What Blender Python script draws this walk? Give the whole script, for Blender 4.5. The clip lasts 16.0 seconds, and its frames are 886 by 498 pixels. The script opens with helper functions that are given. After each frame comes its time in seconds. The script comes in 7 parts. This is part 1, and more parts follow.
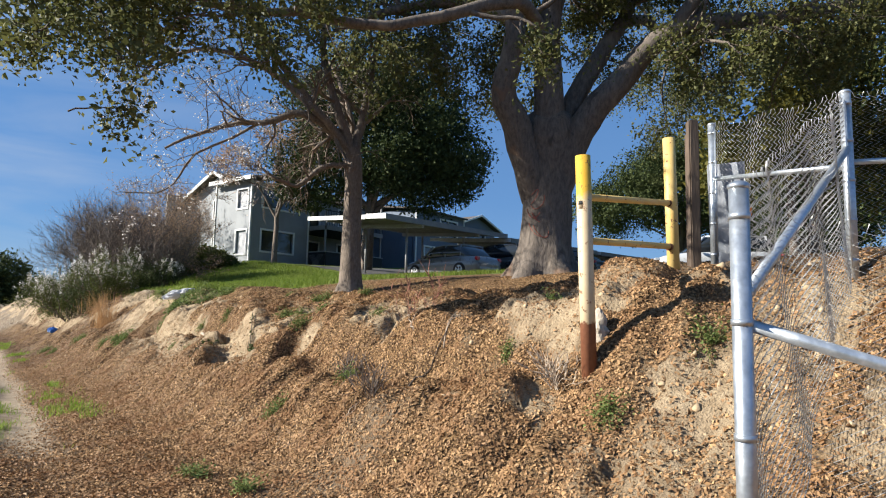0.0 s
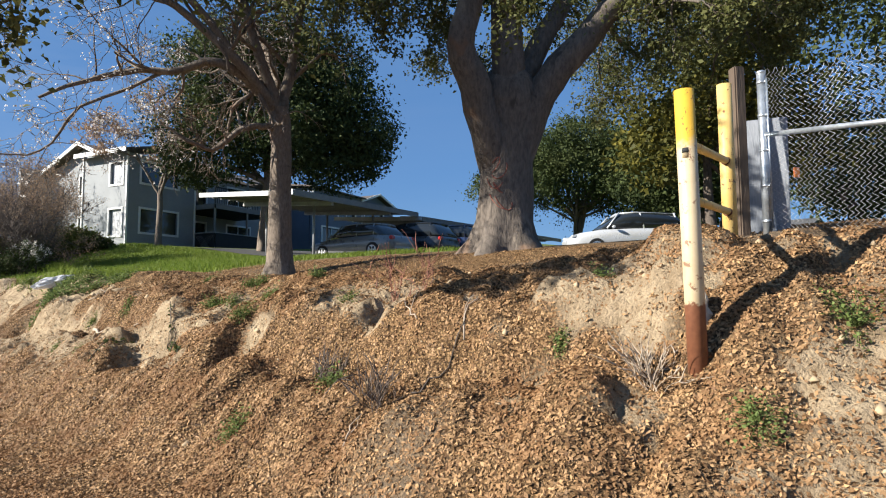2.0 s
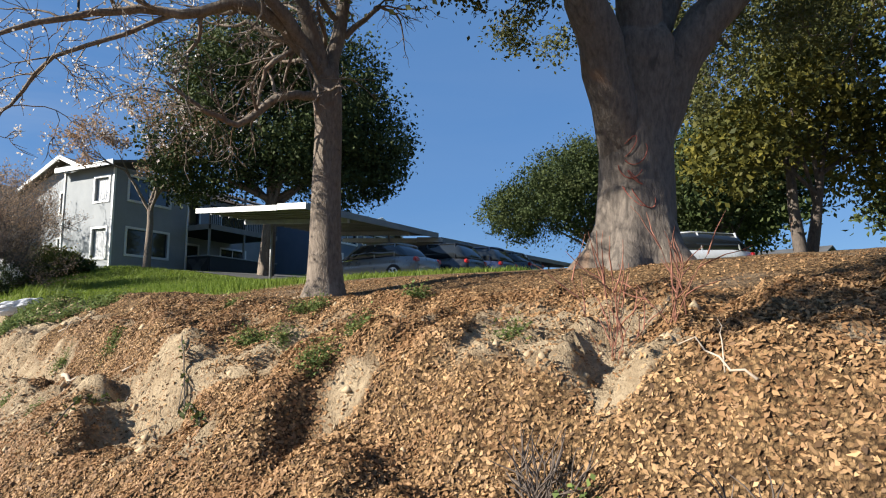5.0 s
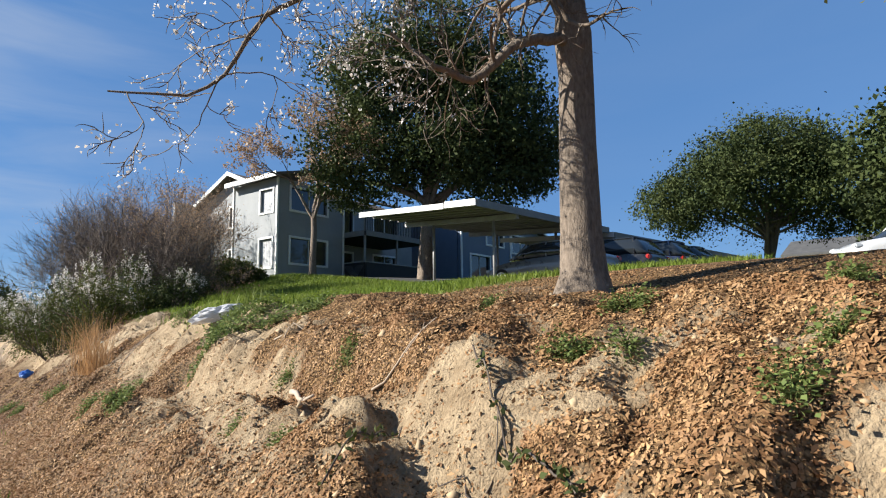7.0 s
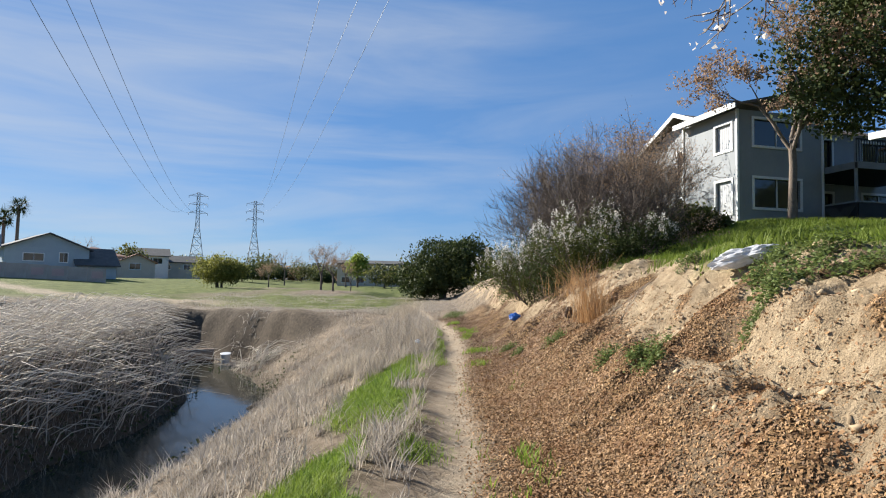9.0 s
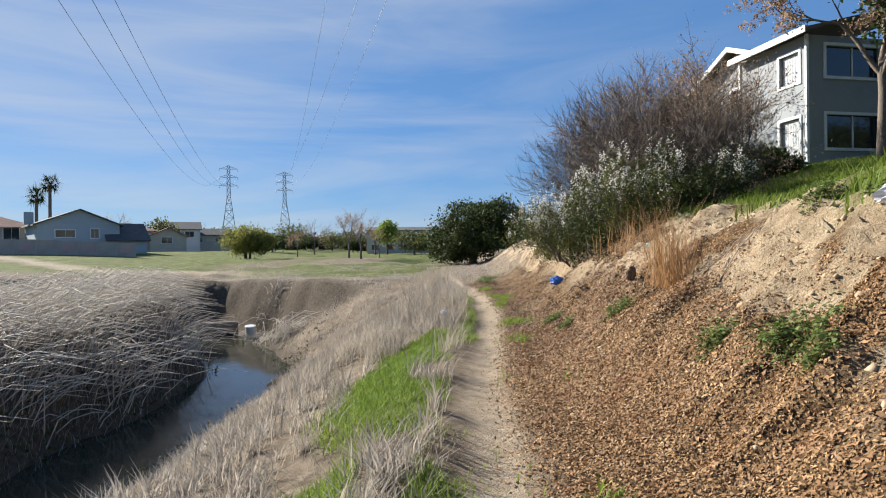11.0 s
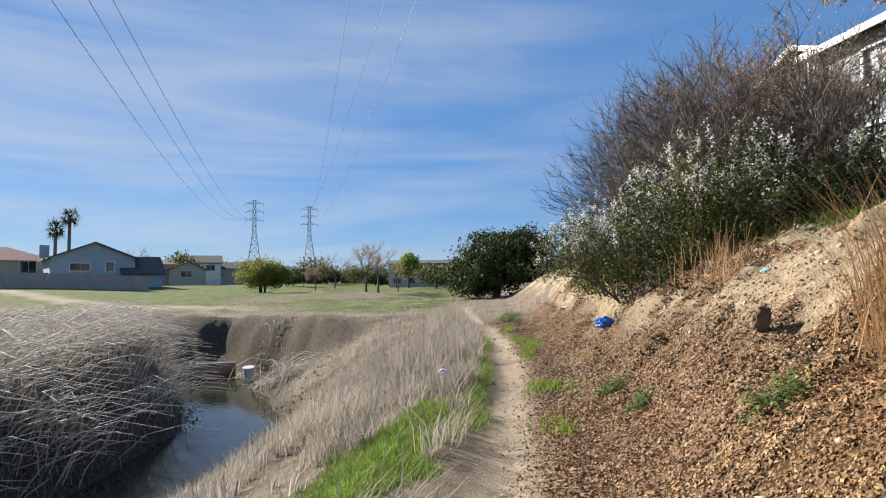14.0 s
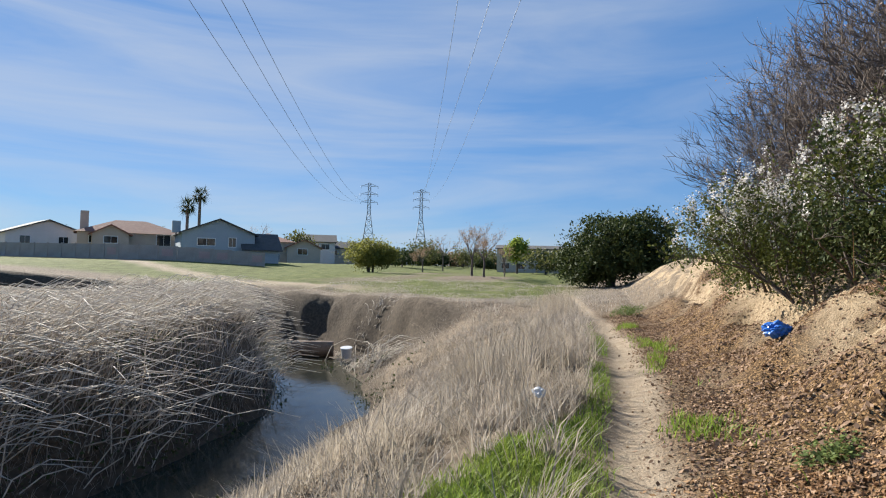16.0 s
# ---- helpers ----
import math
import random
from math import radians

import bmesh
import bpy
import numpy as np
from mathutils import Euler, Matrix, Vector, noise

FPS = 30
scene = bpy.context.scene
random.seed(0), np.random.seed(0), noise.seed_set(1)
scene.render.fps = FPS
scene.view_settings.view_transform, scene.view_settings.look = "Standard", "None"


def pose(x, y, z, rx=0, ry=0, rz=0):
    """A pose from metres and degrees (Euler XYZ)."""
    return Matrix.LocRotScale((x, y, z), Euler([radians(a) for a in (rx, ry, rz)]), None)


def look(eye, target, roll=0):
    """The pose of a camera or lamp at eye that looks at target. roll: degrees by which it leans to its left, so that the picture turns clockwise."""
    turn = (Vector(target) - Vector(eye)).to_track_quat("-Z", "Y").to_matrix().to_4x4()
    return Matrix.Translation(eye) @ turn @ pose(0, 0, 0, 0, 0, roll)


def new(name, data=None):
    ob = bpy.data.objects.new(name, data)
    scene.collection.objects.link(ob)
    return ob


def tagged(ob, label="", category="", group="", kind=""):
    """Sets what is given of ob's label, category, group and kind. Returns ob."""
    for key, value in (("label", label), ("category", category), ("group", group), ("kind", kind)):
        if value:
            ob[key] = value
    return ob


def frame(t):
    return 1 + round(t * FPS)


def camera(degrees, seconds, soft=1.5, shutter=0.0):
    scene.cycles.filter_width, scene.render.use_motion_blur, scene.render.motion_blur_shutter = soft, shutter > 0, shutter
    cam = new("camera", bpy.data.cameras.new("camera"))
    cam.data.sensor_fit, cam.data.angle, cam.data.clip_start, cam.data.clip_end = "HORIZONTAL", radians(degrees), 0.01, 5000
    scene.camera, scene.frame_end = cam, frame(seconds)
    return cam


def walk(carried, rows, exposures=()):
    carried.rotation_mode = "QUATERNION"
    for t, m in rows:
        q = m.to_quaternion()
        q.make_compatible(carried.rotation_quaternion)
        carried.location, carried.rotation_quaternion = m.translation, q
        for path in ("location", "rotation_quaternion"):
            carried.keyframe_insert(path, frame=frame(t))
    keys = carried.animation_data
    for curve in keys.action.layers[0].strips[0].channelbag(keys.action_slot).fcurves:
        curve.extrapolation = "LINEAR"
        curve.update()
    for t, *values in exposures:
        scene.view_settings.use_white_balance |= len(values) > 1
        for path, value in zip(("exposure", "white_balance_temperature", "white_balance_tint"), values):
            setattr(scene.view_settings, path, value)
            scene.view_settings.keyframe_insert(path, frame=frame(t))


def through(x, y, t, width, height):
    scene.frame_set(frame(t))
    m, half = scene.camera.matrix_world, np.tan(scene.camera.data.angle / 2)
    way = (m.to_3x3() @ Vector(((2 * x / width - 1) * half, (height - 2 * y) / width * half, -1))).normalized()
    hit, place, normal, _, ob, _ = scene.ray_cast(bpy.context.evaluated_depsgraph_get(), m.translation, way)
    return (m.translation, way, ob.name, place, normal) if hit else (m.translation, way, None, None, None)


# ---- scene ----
cam = camera(72.8, 16.0, soft=1.1)
METRES, EYE, TILT, LEAN, TURN = 18.0, 1.6, 0.0, 0.0, 0.0
ROWS = [
    (0.0, 0.0, 0.0, 0.0, -0.14, 5.97, -1.3),
    (0.5, -0.0165, 0.016, 0.0002, -2.89, 6.01, -1.21),
    (1.0, -0.0293, 0.0341, -0.0007, -6.27, 5.86, -0.97),
    (1.5, -0.0404, 0.0557, 0.0005, -9.15, 5.31, -0.37),
    (2.0, -0.0578, 0.0753, 0.0004, -10.92, 4.3, 0.27),
    (2.5, -0.0734, 0.099, -0.0018, -11.65, 3.44, 0.82),
    (3.0, -0.0868, 0.1276, -0.0022, -11.87, 3.1, 0.92),
    (5.5, -0.1204, 0.2678, 0.0017, -11.82, 7.88, -0.32),
    (6.0, -0.136, 0.2929, -0.0003, -9.38, 8.11, -0.08),
    (6.5, -0.1549, 0.3184, -0.0008, -5.69, 8.05, 0.47),
    (7.0, -0.1787, 0.3416, 0.0011, 0.17, 7.64, 0.76),
    (7.5, -0.2028, 0.3591, 0.0003, 8.98, 6.7, 0.37),
    (8.0, -0.2299, 0.3811, -0.0037, 19.67, 5.66, -0.13),
    (8.5, -0.2554, 0.3988, -0.0046, 30.49, 4.42, -0.76),
    (9.0, -0.2742, 0.4201, -0.0039, 39.18, 3.23, -1.11),
    (11.5, -0.374, 0.5514, -0.0112, 42.1, -0.23, 0.68),
    (12.0, -0.3952, 0.5818, -0.0119, 40.39, 0.61, 1.14),
    (12.5, -0.4178, 0.6068, -0.0122, 40.04, 1.83, 1.3),
    (13.0, -0.4371, 0.636, -0.0142, 40.95, 2.87, 1.45),
    (13.5, -0.4582, 0.6638, -0.0148, 42.58, 3.42, 1.26),
    (14.0, -0.4804, 0.6912, -0.0135, 44.5, 3.17, 0.68),
    (14.5, -0.5051, 0.7187, -0.0138, 47.17, 2.68, 0.04),
    (15.0, -0.5312, 0.7424, -0.0166, 50.05, 2.07, -0.47),
    (15.5, -0.5523, 0.7672, -0.0171, 52.8, 1.83, -0.96),
    (16.0, -0.5734, 0.7935, -0.0168, 54.88, 1.67, -1.41),
]
walk(cam, [(t, pose(0, 0, EYE, TILT, LEAN, TURN) @ pose(METRES * x, METRES * y, METRES * z, 90 + pitch, roll, yaw)) for t, x, y, z, yaw, pitch, roll in ROWS])

# ---- world and sun ----
SUN_TO = Vector((0.985, 0.10, 0.0)).normalized()      # where the light heads, on the plan
SUN_ELEV = radians(27)
world = bpy.data.worlds.new("sky")
scene.world = world
world.use_nodes = True
wn, wl = world.node_tree.nodes, world.node_tree.links
wn.clear()
w_out = wn.new("ShaderNodeOutputWorld")
w_bg = wn.new("ShaderNodeBackground")
w_sky = wn.new("ShaderNodeTexSky")
w_sky.sky_type = "NISHITA"
w_sky.sun_disc = False
w_sky.sun_elevation = SUN_ELEV
w_sky.sun_rotation = math.atan2(-SUN_TO.x, -SUN_TO.y)
w_sky.air_density, w_sky.dust_density, w_sky.ozone_density = 1.0, 0.0, 4.0
w_bg.inputs["Strength"].default_value = 0.044
# thin streaks of cirrus, thickest in the west
w_co = wn.new("ShaderNodeTexCoord")
w_map = wn.new("ShaderNodeMapping")
w_map.inputs["Rotation"].default_value = (0.0, 0.0, radians(25))
w_map.inputs["Scale"].default_value = (1.3, 0.9, 7.5)
w_noise = wn.new("ShaderNodeTexNoise")
w_noise.inputs["Scale"].default_value = 1.5
w_noise.inputs["Detail"].default_value = 6.0
w_noise.inputs["Roughness"].default_value = 0.55
w_noise.inputs["Distortion"].default_value = 0.6
w_ramp = wn.new("ShaderNodeMapRange")
w_ramp.inputs["From Min"].default_value = 0.40
w_ramp.inputs["From Max"].default_value = 0.80
w_ramp.inputs["To Max"].default_value = 0.7
w_mix = wn.new("ShaderNodeMix")
w_mix.data_type = "RGBA"
w_mix.inputs["B"].default_value = (6.2, 6.7, 7.4, 1)
wl.new(w_co.outputs["Generated"], w_map.inputs["Vector"])
wl.new(w_map.outputs["Vector"], w_noise.inputs["Vector"])
wl.new(w_noise.outputs["Fac"], w_ramp.inputs["Value"])
w_dot = wn.new("ShaderNodeVectorMath")
w_dot.operation = "DOT_PRODUCT"
w_dot.inputs[1].default_value = (-0.985, 0.17, 0.0)
w_west = wn.new("ShaderNodeMapRange")
w_west.interpolation_type = "SMOOTHSTEP"
w_west.inputs["From Min"].default_value, w_west.inputs["From Max"].default_value = 0.25, 1.0
w_west.inputs["To Min"].default_value, w_west.inputs["To Max"].default_value = 0.05, 1.0
w_veil = wn.new("ShaderNodeMath")
w_veil.operation = "MULTIPLY"
wl.new(w_co.outputs["Generated"], w_dot.inputs[0])
wl.new(w_dot.outputs["Value"], w_west.inputs["Value"])
wl.new(w_ramp.outputs["Result"], w_veil.inputs[0])
wl.new(w_west.outputs["Result"], w_veil.inputs[1])
wl.new(w_veil.outputs["Value"], w_mix.inputs["Factor"])
w_tint = wn.new("ShaderNodeMix")
w_tint.data_type, w_tint.blend_type = "RGBA", "MULTIPLY"
w_tint.inputs["Factor"].default_value = 1.0
w_tint.inputs["B"].default_value = (0.82, 0.93, 1.07, 1)
wl.new(w_sky.outputs["Color"], w_tint.inputs["A"])
w_even = wn.new("ShaderNodeMix")
w_even.data_type = "RGBA"
w_even.inputs["Factor"].default_value = 0.55
w_even.inputs["B"].default_value = (1.35, 3.3, 7.1, 1)
wl.new(w_tint.outputs["Result"], w_even.inputs["A"])
wl.new(w_even.outputs["Result"], w_mix.inputs["A"])
wl.new(w_mix.outputs["Result"], w_bg.inputs["Color"])
wl.new(w_bg.outputs["Background"], w_out.inputs["Surface"])

sun_data = bpy.data.lights.new("sun", "SUN")
sun_data.energy, sun_data.angle, sun_data.color = 5.0, radians(0.55), (1.0, 0.95, 0.86)
sun = new("sun", sun_data)
sun.matrix_world = look((-60, -45, 40), (-60 + SUN_TO.x * math.cos(SUN_ELEV), -45 + SUN_TO.y * math.cos(SUN_ELEV), 40 - math.sin(SUN_ELEV)))
scene.view_settings.exposure = 1.20

# ---- materials ----
def shade(name, rough=0.8, metal=0.0):
    m = bpy.data.materials.new(name)
    m.use_nodes = True
    n = m.node_tree.nodes
    b = n["Principled BSDF"]
    b.inputs["Roughness"].default_value, b.inputs["Metallic"].default_value = rough, metal
    return m, n, m.node_tree.links, b


def coords(n, l, scale=(1, 1, 1), kind="Object"):
    co, mp = n.new("ShaderNodeTexCoord"), n.new("ShaderNodeMapping")
    mp.inputs["Scale"].default_value = scale
    l.new(co.outputs[kind], mp.inputs["Vector"])
    return mp.outputs["Vector"]


def noise_tex(n, l, vec, scale, detail=4.0, rough=0.55, distort=0.0):
    t = n.new("ShaderNodeTexNoise")
    t.inputs["Scale"].default_value, t.inputs["Detail"].default_value = scale, detail
    t.inputs["Roughness"].default_value, t.inputs["Distortion"].default_value = rough, distort
    l.new(vec, t.inputs["Vector"])
    return t.outputs["Fac"]


def span(n, l, val, a, b, lo=0.0, hi=1.0):
    r = n.new("ShaderNodeMapRange")
    r.inputs["From Min"].default_value, r.inputs["From Max"].default_value = a, b
    r.inputs["To Min"].default_value, r.inputs["To Max"].default_value = lo, hi
    l.new(val, r.inputs["Value"])
    return r.outputs["Result"]


def blend(n, l, fac, a, b, mode="MIX"):
    m = n.new("ShaderNodeMix")
    m.data_type, m.blend_type = "RGBA", mode
    for key, v in (("Factor", fac), ("A", a), ("B", b)):
        if isinstance(v, (int, float)):
            m.inputs[key].default_value = v
        elif isinstance(v, tuple):
            m.inputs[key].default_value = (*v, 1) if len(v) == 3 else v
        else:
            l.new(v, m.inputs[key])
    return m.outputs["Result"]


def relief(n, l, b, height, strength=0.4, dist=0.02):
    p = n.new("ShaderNodeBump")
    p.inputs["Strength"].default_value, p.inputs["Distance"].default_value = strength, dist
    l.new(height, p.inputs["Height"])
    l.new(p.outputs["Normal"], b.inputs["Normal"])


def rgb(h):
    return tuple(((c / 255 + 0.055) / 1.055) ** 2.4 if c > 10 else c / 255 / 12.92 for c in h)


def plain(name, dark, light, scale=3.0, rough=0.8, metal=0.0, bump=0.25, stretch=(1, 1, 1), fine=40.0, dist=0.01):
    """A surface that varies between two colours at two scales, with fine relief."""
    m, n, l, b = shade(name, rough, metal)
    vec = coords(n, l, stretch)
    big, small = noise_tex(n, l, vec, scale, 5.0), noise_tex(n, l, vec, fine, 3.0)
    c = blend(n, l, span(n, l, big, 0.3, 0.7), dark, light)
    c = blend(n, l, span(n, l, small, 0.35, 0.7, 0.0, 0.45), c, tuple(x * 0.6 for x in dark))
    l.new(c, b.inputs["Base Color"])
    l.new(span(n, l, big, 0.2, 0.8, max(rough - 0.12, 0.03), min(rough + 0.12, 1.0)), b.inputs["Roughness"])
    relief(n, l, b, small, bump, dist)
    return m


def leafy(name, a, b_, c_, rough=0.6, through=0.35, spread=0.6):
    """Leaves: each one its own tone, with some light through it."""
    m, n, l, b = shade(name, rough)
    b.inputs["Specular IOR Level"].default_value = 0.2
    geo = n.new("ShaderNodeNewGeometry")
    vec = coords(n, l)
    big = noise_tex(n, l, vec, spread, 2.0)
    c = blend(n, l, geo.outputs["Random Per Island"], a, b_)
    c = blend(n, l, span(n, l, big, 0.42, 0.66, 0.0, 0.8), c, c_)
    l.new(c, b.inputs["Base Color"])
    tr, mx = n.new("ShaderNodeBsdfTranslucent"), n.new("ShaderNodeMixShader")
    l.new(c, tr.inputs["Color"])
    mx.inputs["Fac"].default_value = through
    l.new(b.outputs["BSDF"], mx.inputs[1])
    l.new(tr.outputs["BSDF"], mx.inputs[2])
    l.new(mx.outputs["Shader"], n["Material Output"].inputs["Surface"])
    return m


def bark_mat(name, dark, light, patch, scale=1.0):
    m, n, l, b = shade(name, 0.88)
    vec = coords(n, l, (1, 1, 0.35))
    big = noise_tex(n, l, vec, 1.6 * scale, 5.0, 0.6, 0.4)
    fine = noise_tex(n, l, vec, 22 * scale, 6.0, 0.65)
    mid = noise_tex(n, l, vec, 5 * scale, 3.0, 0.5, 1.0)
    c = blend(n, l, span(n, l, fine, 0.3, 0.7), dark, light)
    c = blend(n, l, span(n, l, big, 0.55, 0.68, 0.0, 0.85), c, patch)
    c = blend(n, l, span(n, l, mid, 0.62, 0.7, 0.0, 0.6), c, tuple(x * 0.45 for x in dark))
    stain = noise_tex(n, l, coords(n, l, (1, 1, 0.8)), 1.1 * scale, 3.0, 0.5, 0.8)
    c = blend(n, l, span(n, l, stain, 0.60, 0.66, 0.0, 0.55), c, (0.20, 0.11, 0.06))
    plates = n.new("ShaderNodeTexVoronoi")
    plates.feature = "DISTANCE_TO_EDGE"
    plates.inputs["Scale"].default_value = 7.0 * scale
    l.new(coords(n, l, (1.2, 1.2, 0.5)), plates.inputs["Vector"])
    crack = span(n, l, plates.outputs["Distance"], 0.0, 0.05)
    c = blend(n, l, span(n, l, crack, 0.0, 1.0, 0.10, 0.0), c, tuple(x * 0.35 for x in dark))
    l.new(c, b.inputs["Base Color"])
    relief(n, l, b, fine, 0.7, 0.03)
    return m


M_OAK_BARK = bark_mat("pale smooth bark", (0.075, 0.06, 0.048), (0.19, 0.155, 0.125), (0.26, 0.21, 0.16))
M_BARK = bark_mat("grey brown bark", (0.10, 0.075, 0.055), (0.24, 0.19, 0.145), (0.28, 0.23, 0.18), 1.6)
M_DARK_BARK = bark_mat("dark bark", (0.05, 0.04, 0.032), (0.13, 0.10, 0.08), (0.16, 0.13, 0.10), 1.5)
M_TWIG = plain("grey brown twigs", (0.06, 0.045, 0.036), (0.20, 0.155, 0.125), 4.0, 0.85)
M_PALE_TWIG = plain("bleached sticks", (0.30, 0.23, 0.17), (0.52, 0.43, 0.33), 5.0, 0.85)
M_OAK_LEAF = leafy("oak leaves", (0.055, 0.064, 0.022), (0.18, 0.18, 0.06), (0.11, 0.12, 0.04), 0.6, 0.35)
M_DARK_LEAF = leafy("dark evergreen leaves", (0.022, 0.036, 0.012), (0.066, 0.088, 0.026), (0.08, 0.095, 0.03), 0.72, 0.2)
M_OLIVE_LEAF = leafy("olive leaves", (0.14, 0.15, 0.035), (0.26, 0.25, 0.06), (0.20, 0.20, 0.05), 0.6, 0.45)
M_GREEN_LEAF = leafy("fresh green leaves", (0.040, 0.055, 0.013), (0.12, 0.135, 0.03), (0.07, 0.085, 0.02), 0.6, 0.3)
M_LIME_LEAF = leafy("lime leaves", (0.20, 0.26, 0.04), (0.34, 0.40, 0.07), (0.26, 0.32, 0.05))
M_YELLOW_LEAF = leafy("yellowing leaves", (0.06, 0.065, 0.018), (0.20, 0.17, 0.03), (0.06, 0.07, 0.02))
M_TAN_LEAF = leafy("withered tan leaves", (0.24, 0.15, 0.09), (0.46, 0.33, 0.22), (0.36, 0.24, 0.16), 0.8)
M_BLOSSOM = leafy("white blossom", (0.60, 0.55, 0.50), (0.85, 0.83, 0.80), (0.72, 0.66, 0.60), 0.7, 0.3)
M_GRASS = leafy("green grass blades", (0.12, 0.20, 0.025), (0.27, 0.36, 0.055), (0.22, 0.28, 0.05), 0.6, 0.4)
M_LAWN = leafy("lawn blades", (0.10, 0.16, 0.022), (0.20, 0.26, 0.04), (0.16, 0.20, 0.035), 0.6, 0.4)
M_STRAW = leafy("dry straw", (0.22, 0.185, 0.14), (0.54, 0.475, 0.385), (0.35, 0.30, 0.235), 0.75, 0.42)
M_GREY_STRAW = leafy("grey dead brush", (0.24, 0.21, 0.175), (0.56, 0.50, 0.43), (0.38, 0.33, 0.28), 0.8, 0.45)
M_RUST_STRAW = leafy("rusty dry grass", (0.32, 0.18, 0.08), (0.56, 0.35, 0.17), (0.44, 0.26, 0.12), 0.75, 0.4)
M_LITTER = leafy("dead oak leaves", (0.06, 0.03, 0.013), (0.50, 0.305, 0.15), (0.24, 0.125, 0.056), 0.6, 0.1, 2.5)
M_WEED = leafy("weed leaves", (0.09, 0.13, 0.035), (0.20, 0.25, 0.075), (0.14, 0.18, 0.06), 0.65, 0.3)

# ---- plan: u runs along the footpath, v to its uphill side ----
AX, AY = (-0.643, 0.766), (0.766, 0.643)


def W(u, v, z=0.0):
    return Vector((AX[0] * u + AY[0] * v, AX[1] * u + AY[1] * v, z))


def uv_of(x, y):
    return AX[0] * x + AX[1] * y, AY[0] * x + AY[1] * y


def ss(x, a, b):
    t = np.clip((np.asarray(x, float) - a) / (b - a), 0, 1)
    return t * t * (3 - 2 * t)


def lattice(ix, iy, seed):
    h = np.sin(ix * 127.1 + iy * 311.7 + seed * 74.7) * 43758.5453
    return h - np.floor(h)


def vnoise(x, y, seed=0):
    """Smooth value noise from 0 to 1."""
    x, y = np.asarray(x, float), np.asarray(y, float)
    ix, iy = np.floor(x), np.floor(y)
    fx, fy = x - ix, y - iy
    fx, fy = fx * fx * (3 - 2 * fx), fy * fy * (3 - 2 * fy)
    a, b = lattice(ix, iy, seed), lattice(ix + 1, iy, seed)
    c, d = lattice(ix, iy + 1, seed), lattice(ix + 1, iy + 1, seed)
    return (a * (1 - fx) + b * fx) * (1 - fy) + (c * (1 - fx) + d * fx) * fy


def fbm(x, y, seed=0, octaves=4):
    total, amp, norm = 0, 1.0, 0
    for k in range(octaves):
        total = total + amp * vnoise(np.asarray(x) * 2 ** k, np.asarray(y) * 2 ** k, seed + 7 * k)
        norm, amp = norm + amp, amp * 0.5
    return total / norm


def cell_noise(x, y, seed=0):
    """Cellular noise: the gap between the two nearest cell points, and the nearest cell's own value."""
    x, y = np.asarray(x, float), np.asarray(y, float)
    ix, iy = np.floor(x), np.floor(y)
    f1, f2, own = np.full(x.shape, 9.0), np.full(x.shape, 9.0), np.zeros(x.shape)
    for i in (-1, 0, 1):
        for j in (-1, 0, 1):
            a, b = ix + i, iy + j
            d = np.hypot(a + lattice(a, b, seed) - x, b + lattice(a, b, seed + 5) - y)
            near = d < f1
            f2 = np.where(near, f1, np.minimum(f2, d))
            own = np.where(near, lattice(a, b, seed + 9), own)
            f1 = np.where(near, d, f1)
    return f2 - f1, own


def broken_soil(u, v):
    """Blocks, cracks and runnels of the raw soil, as heights."""
    wu, wv = u + 0.25 * fbm(u * 1.7, v * 1.7, 23, 2), v + 0.25 * fbm(u * 1.9 + 4, v * 1.5, 27, 2)
    gap, own = cell_noise(wu * 2.1, wv * 2.6, 7)
    gap2, own2 = cell_noise(wu * 6.3, wv * 7.0, 13)
    h = 0.07 * (own - 0.5) - 0.05 * (1 - ss(gap, 0.0, 0.14)) + 0.05 * (own2 - 0.5) - 0.03 * (1 - ss(gap2, 0.0, 0.22))
    runnel = np.abs(fbm(u * 4.2 + 0.6 * v, v * 0.8, 37, 3) - 0.5)
    return h - 0.05 * (1 - ss(runnel, 0.0, 0.07))


CREEK = [(-60, -14), (0, -9.0), (20, -8.2), (30, -7.7), (37, -8.3), (41, -10.2), (45, -13.6), (49, -18), (53, -28), (50, -70)]
WATER_Z = -3.85


def creek_distance(u, v):
    """Distance to the middle of the creek, and whether a point lies on the footpath's side."""
    best, side = np.full(np.shape(u), 1e9), np.zeros(np.shape(u))
    for (a, b), (c, d) in zip(CREEK, CREEK[1:]):
        du, dv = c - a, d - b
        t = np.clip(((u - a) * du + (v - b) * dv) / (du * du + dv * dv), 0, 1)
        dist = np.hypot(u - a - t * du, v - b - t * dv)
        cross = du * (v - b) - dv * (u - a)
        closer = dist < best
        best, side = np.where(closer, dist, best), np.where(closer, cross, side)
    return best, side > 0


def path_mid(u):
    return np.interp(u, [0, 8, 14, 19.5, 24, 27.5, 31, 36, 38, 44, 60], [0.45, 1.0, 1.30, 1.45, 1.66, 1.74, 1.58, 1.2, 0.86, 0.35, -0.85]) + 0.05 * np.sin(np.asarray(u) * 1.3)


